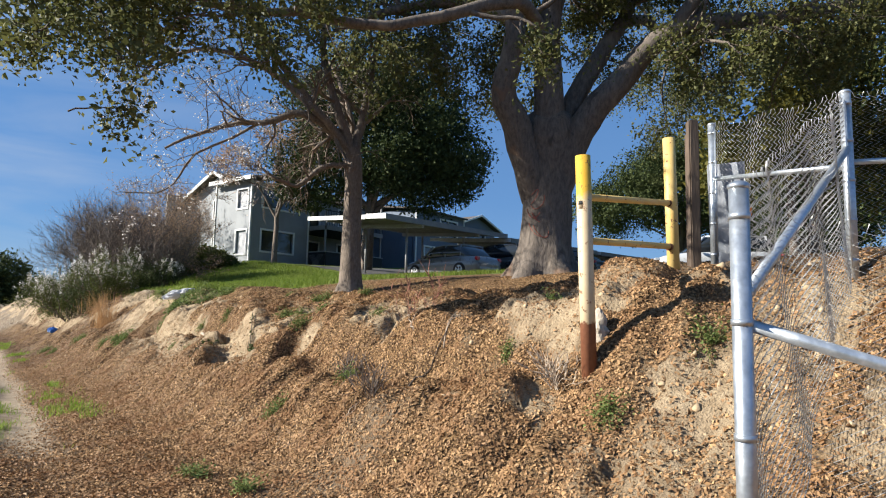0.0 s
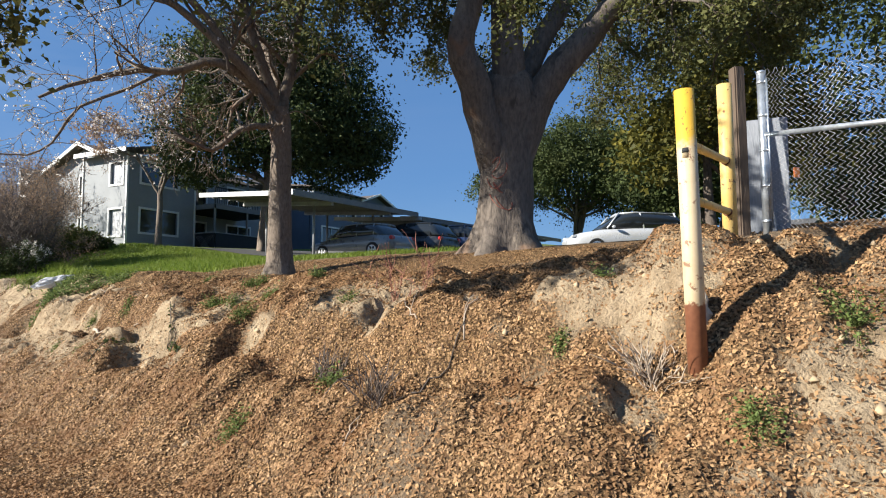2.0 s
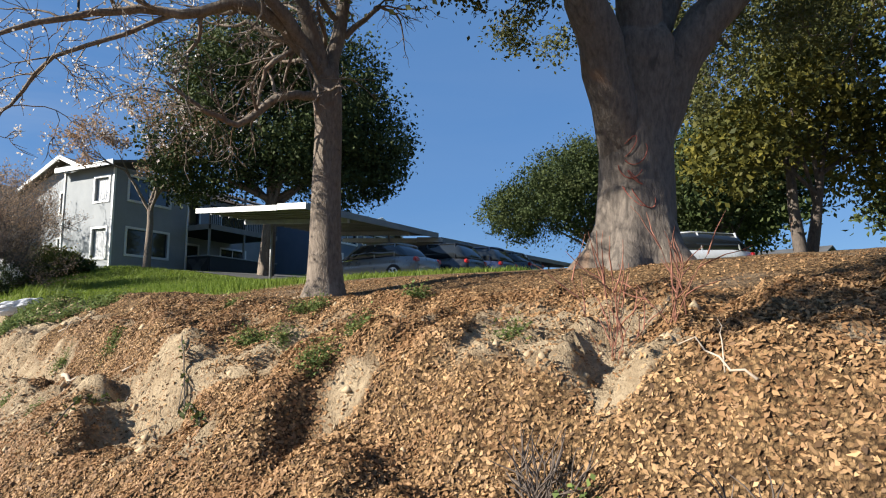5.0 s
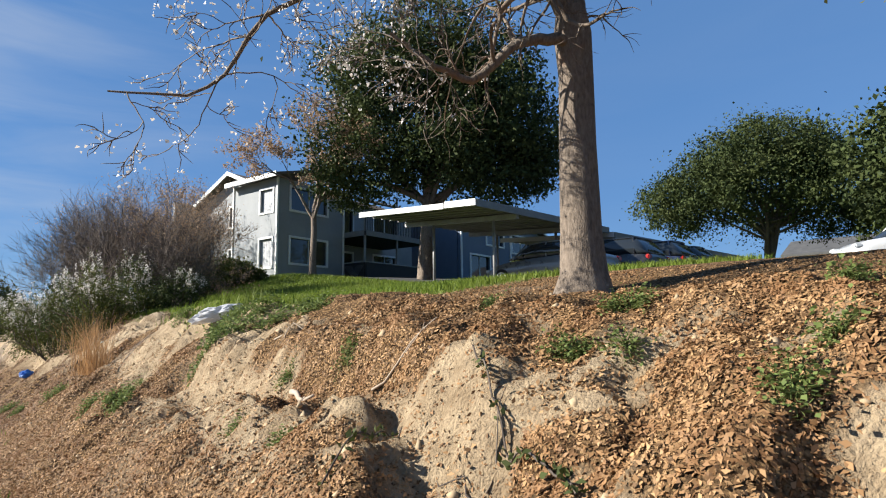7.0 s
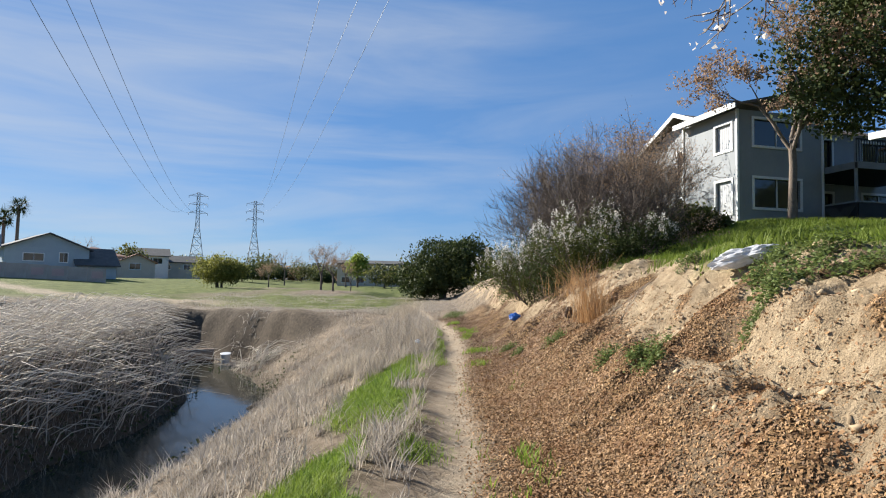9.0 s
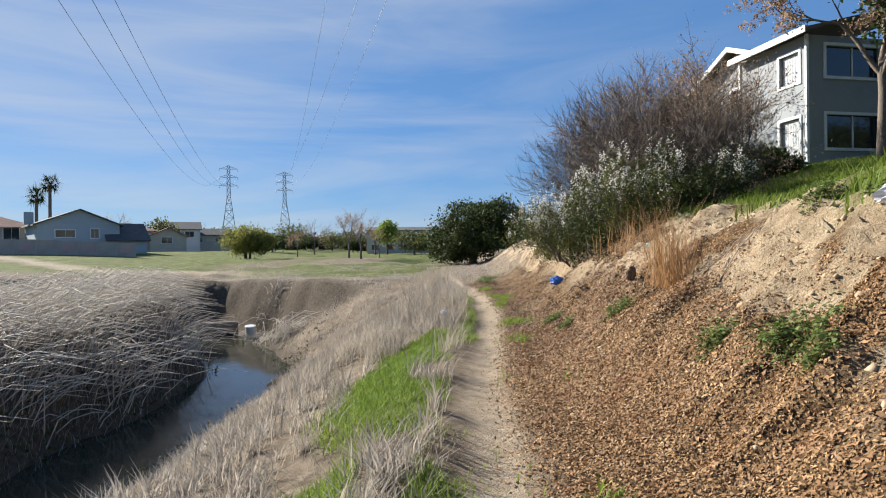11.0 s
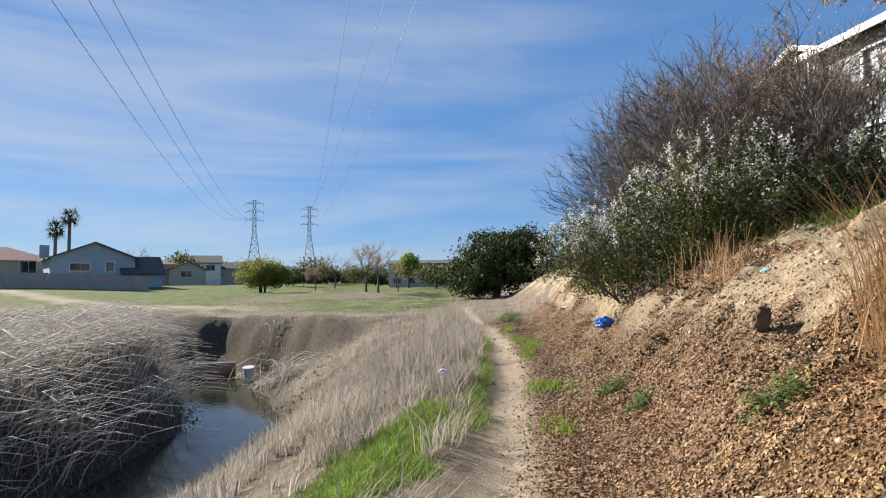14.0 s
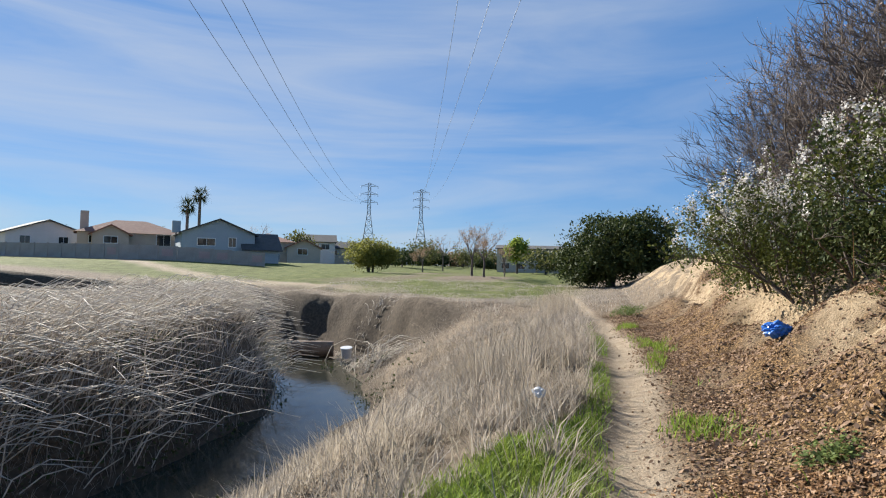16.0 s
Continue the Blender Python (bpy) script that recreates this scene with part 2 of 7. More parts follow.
def worn_mask(u, v):
    """Where raw soil shows on the bank."""
    n = 0.6 * fbm(u * 0.8, v * 1.4, 91, 4) + 0.4 * fbm(u * 2.3, v * 2.6, 93, 3)
    mid, far = ss(u, 6.5, 8.5), ss(u, 12, 18)
    gate = 0.53 - 0.025 * mid - 0.05 * far
    band = ss(v, 2.9 - 0.1 * mid + 0.4 * far, 3.6 + 0.4 * far) * (1 - ss(v, 4.5 + 1.6 * far, 5.2 + 2.3 * far))
    track = 0.8 * np.exp(-((u - 1.9 + 0.2 * (v - 3)) / 0.45) ** 2) * ss(v, 2.6, 3.2) * (1 - ss(v, 4.6, 5.4))
    return np.clip(band * ss(n, gate, gate + 0.07) + track, 0, 1)


BANK_V = [-40, -1.6, 0.5, 1.5, 2.1, 2.6, 3.1, 3.5, 4.0, 4.5, 5.2, 6.3, 7.5, 12, 22, 40]
BANK_Z = [-0.3, -0.32, -0.16, -0.18, -0.05, 0.18, 0.62, 0.93, 1.36, 1.74, 2.04, 2.15, 2.32, 2.75, 3.0, 4.8]


def ground(u, v):
    u, v = np.asarray(u, float), np.asarray(v, float)
    shift = 0.55 * ss(u, 17, 26) + 0.5 * (fbm(u * 0.35, v * 0.1, 3, 2) - 0.5)
    z = np.interp(v - shift * ss(v, 1.8, 2.6), BANK_V, BANK_Z)
    z = z + 1.3 * ss(u, 17, 33) * ss(v, 6, 13) + 0.28 * (1 - ss(u, 3, 16)) * (1 - ss(v, 1.5, 2.8))
    # the bank sinks into the open field beyond the shrubs
    z = z * (1 - 0.8 * ss(u, 55, 85) * ss(v, 1, 3))
    # gullies and lumps on the raw face
    face = ss(v, 2.2, 3.2) * (1 - ss(v, 5.0, 6.5)) * (1 - ss(u, 40, 60))
    z = z + face * (0.40 * (fbm(u * 0.9 + v * 0.3, v * 0.8, 11, 4) - 0.5) + 0.26 * (np.abs(fbm(u * 2.4, v * 1.1, 5, 3) - 0.5) * -2 + 0.35))
    z = z - 0.27 * ss(u, 3.2, 4.8) * (1 - 0.65 * ss(u, 9, 13)) * (1 - ss(u, 13, 17)) * ss(v, 3.6, 4.7) * (1 - 0.75 * ss(v, 6.2, 8.5))
    z = z + face * 0.13 * (fbm(u * 2.9, v * 3.4, 17, 3) - 0.5)
    # the track worn up between barrier and fence
    z = z - 0.16 * np.exp(-((u - 1.9) / 0.7) ** 2) * ss(v, 2.6, 3.8) * (1 - ss(v, 5.0, 6.0))
    z = z - 0.15 * np.exp(-((u - 2.85) / 0.45) ** 2 - ((v - 3.72) / 0.4) ** 2)
    # scarp steps where the soil broke away
    lip = 4.05 + 0.7 * (fbm(u * 0.55, u * 0 + 2, 21, 3) - 0.5)
    worn = ss(fbm(u * 0.5, v * 0.2 + 9, 31, 2), 0.42, 0.6)
    z = z - 0.27 * worn * face * np.exp(-((v - lip + 0.28) / 0.22) ** 2) + 0.12 * worn * face * np.exp(-((v - lip - 0.12) / 0.2) ** 2)
    raw = np.clip(worn_mask(u, v), 0, 1) * face * (1 - ss(u, 24, 30))
    there = raw > 0.02
    if np.any(there):
        extra = np.zeros(np.shape(z))
        extra[there] = broken_soil(np.broadcast_to(u, extra.shape)[there], np.broadcast_to(v, extra.shape)[there])
        z = z + raw * extra * (1 - 0.45 * ss(u, 15, 20))
    # the low land across the creek and far ahead
    low = -1.0 + 1.2 * ss(u, 50, 84) + 1.1 * ss(-v, 30, 56)
    dist, near = creek_distance(u, v)
    far_blend = ss(u, 42, 62) * (1 - ss(v, -6, 2.5))
    land = np.where(near & (v > -40), z * (1 - far_blend) + low * far_blend, low)
    land = np.where(~near, low - 0.2 * np.exp(-((dist - 9) / 5.0) ** 2) * (1 - ss(u, 30, 44)), land)
    reach = 4.6 - 2.2 * ss(u, 38, 48)
    wobble = 1.0 * (fbm(u * 0.45, v * 0.45, 41, 3) - 0.5)
    steep = ss(u, 43.5, 47)
    easy = 0.42 * ss(dist + wobble, 1.1, 7.2) + 0.58 * np.clip((dist + wobble - 1.1) / 7.4, 0, 1)
    cut = np.where(near, easy * (1 - steep) + ss(dist + wobble, 3.9, 6.0) * steep, ss(dist + wobble, 1.1, reach))
    z = WATER_Z - 0.25 + (land - WATER_Z + 0.25) * cut
    z = z + 0.5 * (fbm(u * 0.5, v * 0.5, 51, 4) - 0.5) * cut * (1 - ss(v, -1.5, 0.2)) * ss(v, -45, -25)
    # the trodden path
    trod = np.exp(-((v - path_mid(u)) / 0.28) ** 2) * (1 - ss(u, 60, 70))
    z = z - 0.05 * trod + 0.035 * (fbm(u * 3.1, v * 3.1, 61, 3) - 0.5) * (1 - ss(np.hypot(u, v), 60, 100))
    return z + 0.6 * ss(np.hypot(u - 20, v), 150, 500)


HU, HV, HS = np.arange(-5, 48.01, 0.06), np.arange(-10, 9.01, 0.06), 0.06
HZ = ground(*np.meshgrid(HU, HV, indexing="ij"))


def height(u, v):
    """The ground's height from a fine raster where there is one."""
    u, v = np.asarray(u, float), np.asarray(v, float)
    a, b = np.clip((u - HU[0]) / HS, 0, len(HU) - 1.001), np.clip((v - HV[0]) / HS, 0, len(HV) - 1.001)
    i, j = a.astype(int), b.astype(int)
    fa, fb = a - i, b - j
    z = (HZ[i, j] * (1 - fb) + HZ[i, j + 1] * fb) * (1 - fa) + (HZ[i + 1, j] * (1 - fb) + HZ[i + 1, j + 1] * fb) * fa
    out = (u < HU[0]) | (u > HU[-1]) | (v < HV[0]) | (v > HV[-1])
    if np.any(out):
        z[out] = ground(u[out], v[out])
    return z


def at(u, v, dz=0.0):
    return W(u, v, float(ground(u, v)) + dz)


def on(x, y, dz=0.0):
    u, v = uv_of(x, y)
    return Vector((x, y, float(ground(u, v)) + dz))


# ---- mesh helpers ----
def mesh_ob(name, verts, faces, mat, parent=None, label="", smooth=False):
    me = bpy.data.meshes.new(name)
    if isinstance(verts, np.ndarray) and isinstance(faces, np.ndarray):
        k = faces.shape[1]
        me.vertices.add(len(verts))
        me.vertices.foreach_set("co", verts.astype(np.float32).ravel())
        me.loops.add(faces.size)
        me.loops.foreach_set("vertex_index", faces.astype(np.int32).ravel())
        me.polygons.add(len(faces))
        me.polygons.foreach_set("loop_start", np.arange(0, faces.size, k, dtype=np.int32))
        me.update(calc_edges=True)
    else:
        me.from_pydata(verts if isinstance(verts, list) else verts.tolist(), [], faces if isinstance(faces, list) else faces.tolist())
    me.materials.append(mat)
    if smooth:
        me.shade_smooth()
    ob = new(name, me)
    if parent is not None:
        ob.parent = parent
    if label:
        ob["label"] = label
    return ob


def part(name, bm, material, parent=None, label="", smooth=False):
    me = bpy.data.meshes.new(name)
    bm.normal_update()
    bm.to_mesh(me)
    bm.free()
    me.materials.append(material)
    if smooth:
        me.shade_smooth()
    ob = new(name, me)
    if parent is not None:
        ob.parent = parent
    if label:
        ob["label"] = label
    return ob


def thing(name, m, label, category, group="", kind=""):
    ob = new(name)
    ob.matrix_world = m
    ob.empty_display_size = 0.2
    return tagged(ob, label, category, group, kind)


def boxes(specs, bevel=0.0):
    """A bmesh of boxes, each (cx, cy, cz, sx, sy, sz), with eased edges."""
    bm = bmesh.new()
    for cx, cy, cz, sx, sy, sz in specs:
        bmesh.ops.create_cube(bm, size=1, matrix=Matrix.Translation((cx, cy, cz)) @ Matrix.Diagonal((sx, sy, sz, 1)))
    if bevel:
        bmesh.ops.bevel(bm, geom=bm.edges[:], offset=bevel, segments=2, affect="EDGES", clamp_overlap=True)
    return bm


class Soup:
    """Tubes and blades gathered into one mesh."""

    def __init__(self):
        self.v, self.f, self.runs = [], [], {}

    def tube(self, pts, radii, sides=6, cap=False):
        p = [(q[0], q[1], q[2]) for q in pts]
        self.runs.setdefault((len(p), sides, cap), []).append((p, list(radii)))

    def flush(self):
        """All tubes as arrays of vertices and quads, with the end caps apart."""
        verts, quads, caps, at_v = [np.array(self.v, float).reshape(-1, 3)], [np.array(self.f, int).reshape(-1, 4)], [], len(self.v)
        for (n, sides, cap), items in self.runs.items():
            p = np.array([i[0] for i in items], float)
            r = np.array([i[1] for i in items], float)
            d = np.concatenate([p[:, 1:], p[:, -1:]], 1) - np.concatenate([p[:, :1], p[:, :-1]], 1)
            ln = np.linalg.norm(d, axis=2, keepdims=True)
            d = np.where(ln > 1e-9, d / np.maximum(ln, 1e-9), np.array([0, 0, 1.0]))
            a = np.cross(d, np.array([0.31, 0.17, 0.93]))
            la = np.linalg.norm(a, axis=2, keepdims=True)
            a = np.where(la > 1e-3, a / np.maximum(la, 1e-9), np.array([1.0, 0, 0]))
            b = np.cross(d, a)
            w = 2 * np.pi * np.arange(sides) / sides
            q = p[:, :, None] + (a[:, :, None] * np.cos(w)[:, None] + b[:, :, None] * np.sin(w)[:, None]) * r[:, :, None, None]
            ids = at_v + np.arange(len(items) * n * sides).reshape(len(items), n, sides)
            nxt = np.roll(ids, -1, axis=2)
            quads.append(np.stack([ids[:, :-1], nxt[:, :-1], nxt[:, 1:], ids[:, 1:]], -1).reshape(-1, 4))
            verts.append(q.reshape(-1, 3))
            at_v += q.size // 3
            if cap:
                caps += [tuple(k) for k in ids[:, -1].tolist()] + [tuple(k[::-1]) for k in ids[:, 0].tolist()]
        return np.concatenate(verts), np.concatenate(quads), caps

    def make(self, name, mat, parent=None, label="", smooth=True):
        v, f, caps = self.flush()
        if caps:
            return mesh_ob(name, v.tolist(), f.tolist() + caps, mat, parent, label, smooth)
        return mesh_ob(name, v, f, mat, parent, label, smooth)


def scatter_leaves(points, size, rng, fold=0.25, long=1.7, flat=0.0, jitter=0.3):
    """Leaf quads, folded on the midrib, at the points: vertices and faces."""
    p = np.asarray(points, float)
    n = len(p)
    d = rng.normal(size=(n, 3))
    d[:, 2] *= 1 - flat
    d /= np.linalg.norm(d, axis=1)[:, None] + 1e-9
    r = rng.normal(size=(n, 3))
    if flat:
        r = r * (1 - flat) * 0.6
        r[:, 2] += 1.0
        s = np.cross(d, r)
    else:
        s = np.cross(d, r)
    s /= np.linalg.norm(s, axis=1)[:, None] + 1e-9
    nrm = np.cross(s, d)
    k = (size * (1 + jitter * rng.normal(size=n)).clip(0.4, 1.9))[:, None]
    mid = p + d * k * 0.5 * long
    tip = p + d * k * long
    a = mid + s * k * 0.5 + nrm * k * fold
    b = mid - s * k * 0.5 + nrm * k * fold
    v = np.stack([p, a, tip, b], 1).reshape(-1, 3)
    i = np.arange(n)[:, None] * 4
    return v, np.concatenate([i + np.array([[0, 1, 2, 3]])], 0)


def blades(bases, heights, lean, width, rng, heading=None):
    """Bent grass blades: three points a side, two faces each."""
    p = np.asarray(bases, float)
    n = len(p)
    w = rng.uniform(0, 2 * np.pi, n) if heading is None else heading + rng.normal(size=n) * 0.7
    d = np.stack([np.cos(w), np.sin(w), np.zeros(n)], 1)
    s = np.stack([-np.sin(w), np.cos(w), np.zeros(n)], 1)
    ln = (lean * rng.uniform(0.2, 1.3, n))[:, None]
    h = np.asarray(heights)[:, None]
    up = np.array([[0, 0, 1.0]])
    wd = (width * rng.uniform(0.6, 1.3, n))[:, None]
    m = p + up * h * 0.55 + d * h * ln * 0.3
    t = p + up * h + d * h * ln
    v = np.stack([p - s * wd, p + s * wd, m + s * wd * 0.8, m - s * wd * 0.8, t + s * wd * 0.15, t - s * wd * 0.15], 1).reshape(-1, 3)
    i = np.arange(n)[:, None] * 6
    return v, np.concatenate([i + np.array([[0, 1, 2, 3]]), i + np.array([[3, 2, 4, 5]])], 0)


# ---- ground ----
def graded(stops):
    """Coordinates with the given spacing between stops (from, to, step)."""
    out = []
    for a, b, step in stops:
        out += list(np.linspace(a, b, max(int(round((b - a) / step)), 1), endpoint=False))
    return np.array(out + [stops[-1][1]])


GU = graded([(-3000, -300, 500), (-300, -40, 30), (-40, -4, 3), (-4, 15, 0.065), (15, 25, 0.11), (25, 40, 0.25), (40, 62, 0.4), (62, 120, 2), (120, 400, 20), (400, 4000, 400)])
GV = graded([(-3000, -300, 500), (-300, -70, 20), (-70, -30, 2), (-30, -4, 0.4), (-4, 0.6, 0.2), (0.6, 2.4, 0.1), (2.4, 5.4, 0.05), (5.4, 6.4, 0.1), (6.4, 10, 0.2), (10, 16, 0.6), (16, 60, 5), (60, 300, 30), (300, 3000, 400)])
gu, gv = np.meshgrid(GU, GV, indexing="ij")
gz = ground(gu, gv)
gx, gy = AX[0] * gu + AY[0] * gv, AX[1] * gu + AY[1] * gv
nu, nv = gu.shape
gi = np.arange(nu * nv).reshape(nu, nv)
g_faces = np.stack([gi[:-1, :-1], gi[:-1, 1:], gi[1:, 1:], gi[1:, :-1]], -1).reshape(-1, 4)[:, ::-1]


def lawn_mask(u, v):
    edge = 5.2 + 0.9 * (fbm(u * 0.6, v * 0.6, 71, 3) - 0.5) * 2
    return ss(v, edge - 0.4, edge + 0.5) * ss(u + 0.62 * (v - 6), 12.6, 14.2) * (1 - ss(u, 40, 46))


def fresh_mask(u, v):
    """The green strip between the footpath and the dry grass, broken into patches."""
    n = fbm(u * 0.5, v * 0.9, 81, 3)
    wide = 0.16 + 0.56 * ss(u, 9, 11) * (1 - ss(u, 21.5, 23.5))
    strip = np.exp(-((v - path_mid(u) + 0.30 + wide) / wide) ** 4) * ss(n, 0.40, 0.55)
    return strip * (1 - ss(u, 28, 36)) * ss(u, 8.0, 10) * (1 - 0.7 * ss(u, 22.8, 24))


def trod_mask(u, v):
    wide = 0.20 + 0.1 * fbm(u * 0.9, v * 0, 95, 2)
    return np.exp(-((v - path_mid(u)) / wide) ** 4) * (1 - ss(u, 56, 62)) * ss(u, 5, 9)


def trail_mask(u, v):
    """The pale cycle trail across the meadow."""
    line = np.abs(u - (66 + 0.28 * (-v - 14) + 5 * np.sin(v * 0.06)))
    return np.exp(-(line / 1.5) ** 4) * ss(-v, 15, 20)


def meadow_mask(u, v):
    n = fbm(u * 0.05, v * 0.09, 97, 3)
    d, near = creek_distance(u, v)
    return ss(d, 9, 13) * (1 - ss(v, -4, 2)) * ss(u, 46, 60) * ss(n + 0.25 * ss(-v, 12, 40), 0.24, 0.44) + ss(np.hypot(u, v), 140, 300) * 0.6


def mud_mask(u, v):
    d, near = creek_distance(u, v)
    bend = np.where(near, ss(u, 42, 45), 0.0)
    return (1 - ss(d, 2.0 + 3.5 * bend, np.where(near, 3.0 + 4.2 * bend, 3.8))) * np.where(near, 0.85, 0.85)


def litter_mask(u, v):
    n = fbm(u * 0.7, v * 0.9, 99, 3)
    return np.maximum(ss(v, path_mid(u) - 0.1, path_mid(u) + 0.75), ss(v, -1.6, -0.4) * (1 - ss(u, 6, 10))) * (1 - ss(u, 34, 42)) * (1 - 0.9 * worn_mask(u, v)) * (1 - lawn_mask(u, v)) * (0.4 + 0.6 * ss(n, 0.12, 0.38)) * (1 - ss(v, 11, 14))


g_me = bpy.data.meshes.new("ground")
g_me.from_pydata(np.stack([gx, gy, gz], -1).reshape(-1, 3).tolist(), [], g_faces.tolist())
g_me.shade_smooth()
for key, mask in (("lawn", np.maximum(lawn_mask(gu, gv), fresh_mask(gu, gv))), ("worn", worn_mask(gu, gv)), ("trod", np.maximum(trod_mask(gu, gv), trail_mask(gu, gv))),
                  ("meadow", meadow_mask(gu, gv)), ("mud", mud_mask(gu, gv)), ("litter", litter_mask(gu, gv))):
    g_me.attributes.new(key, "FLOAT", "POINT").data.foreach_set("value", mask.ravel().astype(np.float32))


def ground_mat():
    m, n, l, b = shade("soil, litter and grass", 0.95)
    b.inputs["Specular IOR Level"].default_value = 0.12
    vec = coords(n, l)

    def attr(key):
        a = n.new("ShaderNodeAttribute")
        a.attribute_name = key
        return a.outputs["Fac"]
    big, mid, fine = noise_tex(n, l, vec, 0.8, 5.0), noise_tex(n, l, vec, 6.0, 5.0, 0.6), noise_tex(n, l, vec, 45.0, 5.0, 0.65)
    # straw-coloured thatch as the ground tone
    c = blend(n, l, span(n, l, mid, 0.3, 0.7), (0.12, 0.09, 0.062), (0.29, 0.23, 0.165))
    # litter bed between the leaves
    flake = n.new("ShaderNodeTexVoronoi")
    flake.inputs["Scale"].default_value = 44.0
    l.new(coords(n, l, (1, 1, 1.2)), flake.inputs["Vector"])
    tone = n.new("ShaderNodeSeparateColor")
    l.new(flake.outputs["Color"], tone.inputs["Color"])
    lit = blend(n, l, tone.outputs["Red"], (0.07, 0.038, 0.018), (0.42, 0.26, 0.125))
    lit = blend(n, l, span(n, l, flake.outputs["Distance"], 0.35, 0.75, 0.0, 0.8), lit, (0.04, 0.024, 0.013))
    c = blend(n, l, attr("litter"), c, lit)
    soil = blend(n, l, span(n, l, mid, 0.35, 0.65), (0.30, 0.22, 0.135), (0.48, 0.37, 0.24))
    c = blend(n, l, attr("worn"), c, soil)
    c = blend(n, l, attr("meadow"), c, blend(n, l, span(n, l, big, 0.35, 0.65), (0.085, 0.105, 0.026), (0.155, 0.17, 0.05)))
    c = blend(n, l, attr("lawn"), c, blend(n, l, span(n, l, mid, 0.3, 0.7), (0.085, 0.12, 0.02), (0.16, 0.20, 0.035)))
    c = blend(n, l, attr("mud"), c, blend(n, l, span(n, l, mid, 0.3, 0.7), (0.035, 0.027, 0.02), (0.11, 0.085, 0.06)))
    c = blend(n, l, attr("trod"), c, blend(n, l, span(n, l, mid, 0.3, 0.7), (0.31, 0.24, 0.165), (0.45, 0.365, 0.265)))
    c = blend(n, l, span(n, l, fine, 0.5, 0.75, 0.0, 0.45), c, (0.09, 0.06, 0.04))
    l.new(c, b.inputs["Base Color"])
    both = n.new("ShaderNodeMath")
    l.new(mid, both.inputs[0])
    l.new(fine, both.inputs[1])
    relief(n, l, b, both.outputs["Value"], 1.0, 0.045)
    return m


g_me.materials.append(ground_mat())
tagged(new("ground", g_me), "leaf-strewn earth bank, meadow and creek bed", "ground", kind="structure")

# ---- growing things ----
def limb(soup, start, way, length, r0, r1, rng, bend=0.15, rise=0.0, steps=6, sides=7):
    """A bending limb; returns its points and radii."""
    pts, rad = [Vector(start)], [r0]
    d = Vector(way).normalized()
    for k in range(1, steps + 1):
        d = (d + Vector(rng.normal(size=3)) * bend + Vector((0, 0, rise))).normalized()
        pts.append(pts[-1] + d * (length / steps))
        rad.append(r0 + (r1 - r0) * k / steps)
    soup.tube(pts, rad, sides)
    return pts, rad, d


def grow(soup, start, way, length, radius, depth, rng, tips, bend=0.16, rise=0.02, kids=3, shrink=0.68, spread=0.8, thin=0.55, least=0.0055):
    """Limbs that fork again and again; gathers the points of the outer twigs."""
    sides = 8 if radius > 0.08 else 5 if radius > 0.02 else 3
    pts, rad, d = limb(soup, start, way, length, radius, radius * (0.62 if depth else 0.3), rng, bend, rise, 5 if depth else 4, sides)
    if depth <= 1:
        tips.extend(pts[1:])
    if depth == 0:
        return
    for k in range(kids):
        i = len(pts) - 1 if k == 0 else int(rng.integers(2, len(pts)))
        side = Vector(rng.normal(size=3))
        side = (side - d * side.dot(d)).normalized()
        w = d + side * spread * (0.5 if k == 0 else 1.0)
        grow(soup, pts[i], w, length * shrink * rng.uniform(0.75, 1.2), max(rad[i] * (0.85 if k == 0 else thin), least), depth - 1, rng, tips, bend, rise, kids, shrink, spread, thin, least)


def leaves_round(tips, per, reach, rng):
    t = np.array([tuple(p) for p in tips])
    p = np.repeat(t, per, 0)
    return p + rng.normal(size=p.shape) * reach


def clump_crown(lobes, count, rng, shell=0.55, seed=0):
    """Points in the outer shell of several uneven lobes (centre, radii)."""
    out = []
    vols = np.array([r[0] * r[1] * r[2] for _, r in lobes]) ** 0.67
    for (c, r), w in zip(lobes, vols / vols.sum()):
        n = int(count * w)
        d = rng.normal(size=(n, 3))
        d /= np.linalg.norm(d, axis=1)[:, None]
        lump = 0.72 + 0.5 * fbm(d[:, 0] * 2.2 + d[:, 2] * 1.3 + seed, d[:, 1] * 2.2 - d[:, 2] * 1.7 + seed, seed + 3, 3)
        k = (1 - shell * rng.random(n) ** 1.6) * lump * 0.9
        p = np.asarray(c) + d * np.asarray(r) * k[:, None]
        # most leaves gather in uneven clumps at the rim
        kn = 46
        e = rng.normal(size=(kn, 3))
        e /= np.linalg.norm(e, axis=1)[:, None]
        cen = np.asarray(c) + e * np.asarray(r) * rng.uniform(0.72, 1.06, (kn, 1))
        pick = rng.integers(0, kn, n)
        size = np.mean(r) * rng.uniform(0.10, 0.21, kn)
        q = cen[pick] + rng.normal(size=(n, 3)) * size[pick][:, None] * np.array([1.0, 1.0, 0.75])
        out.append(np.where(rng.random((n, 1)) < 0.52, q, p))
    return np.concatenate(out)


def leaf_part(name, pts, size, mat, parent, rng, label="", **kw):
    v, f = scatter_leaves(pts, size, rng, **kw)
    return mesh_ob(name, v, f, mat, parent, label)


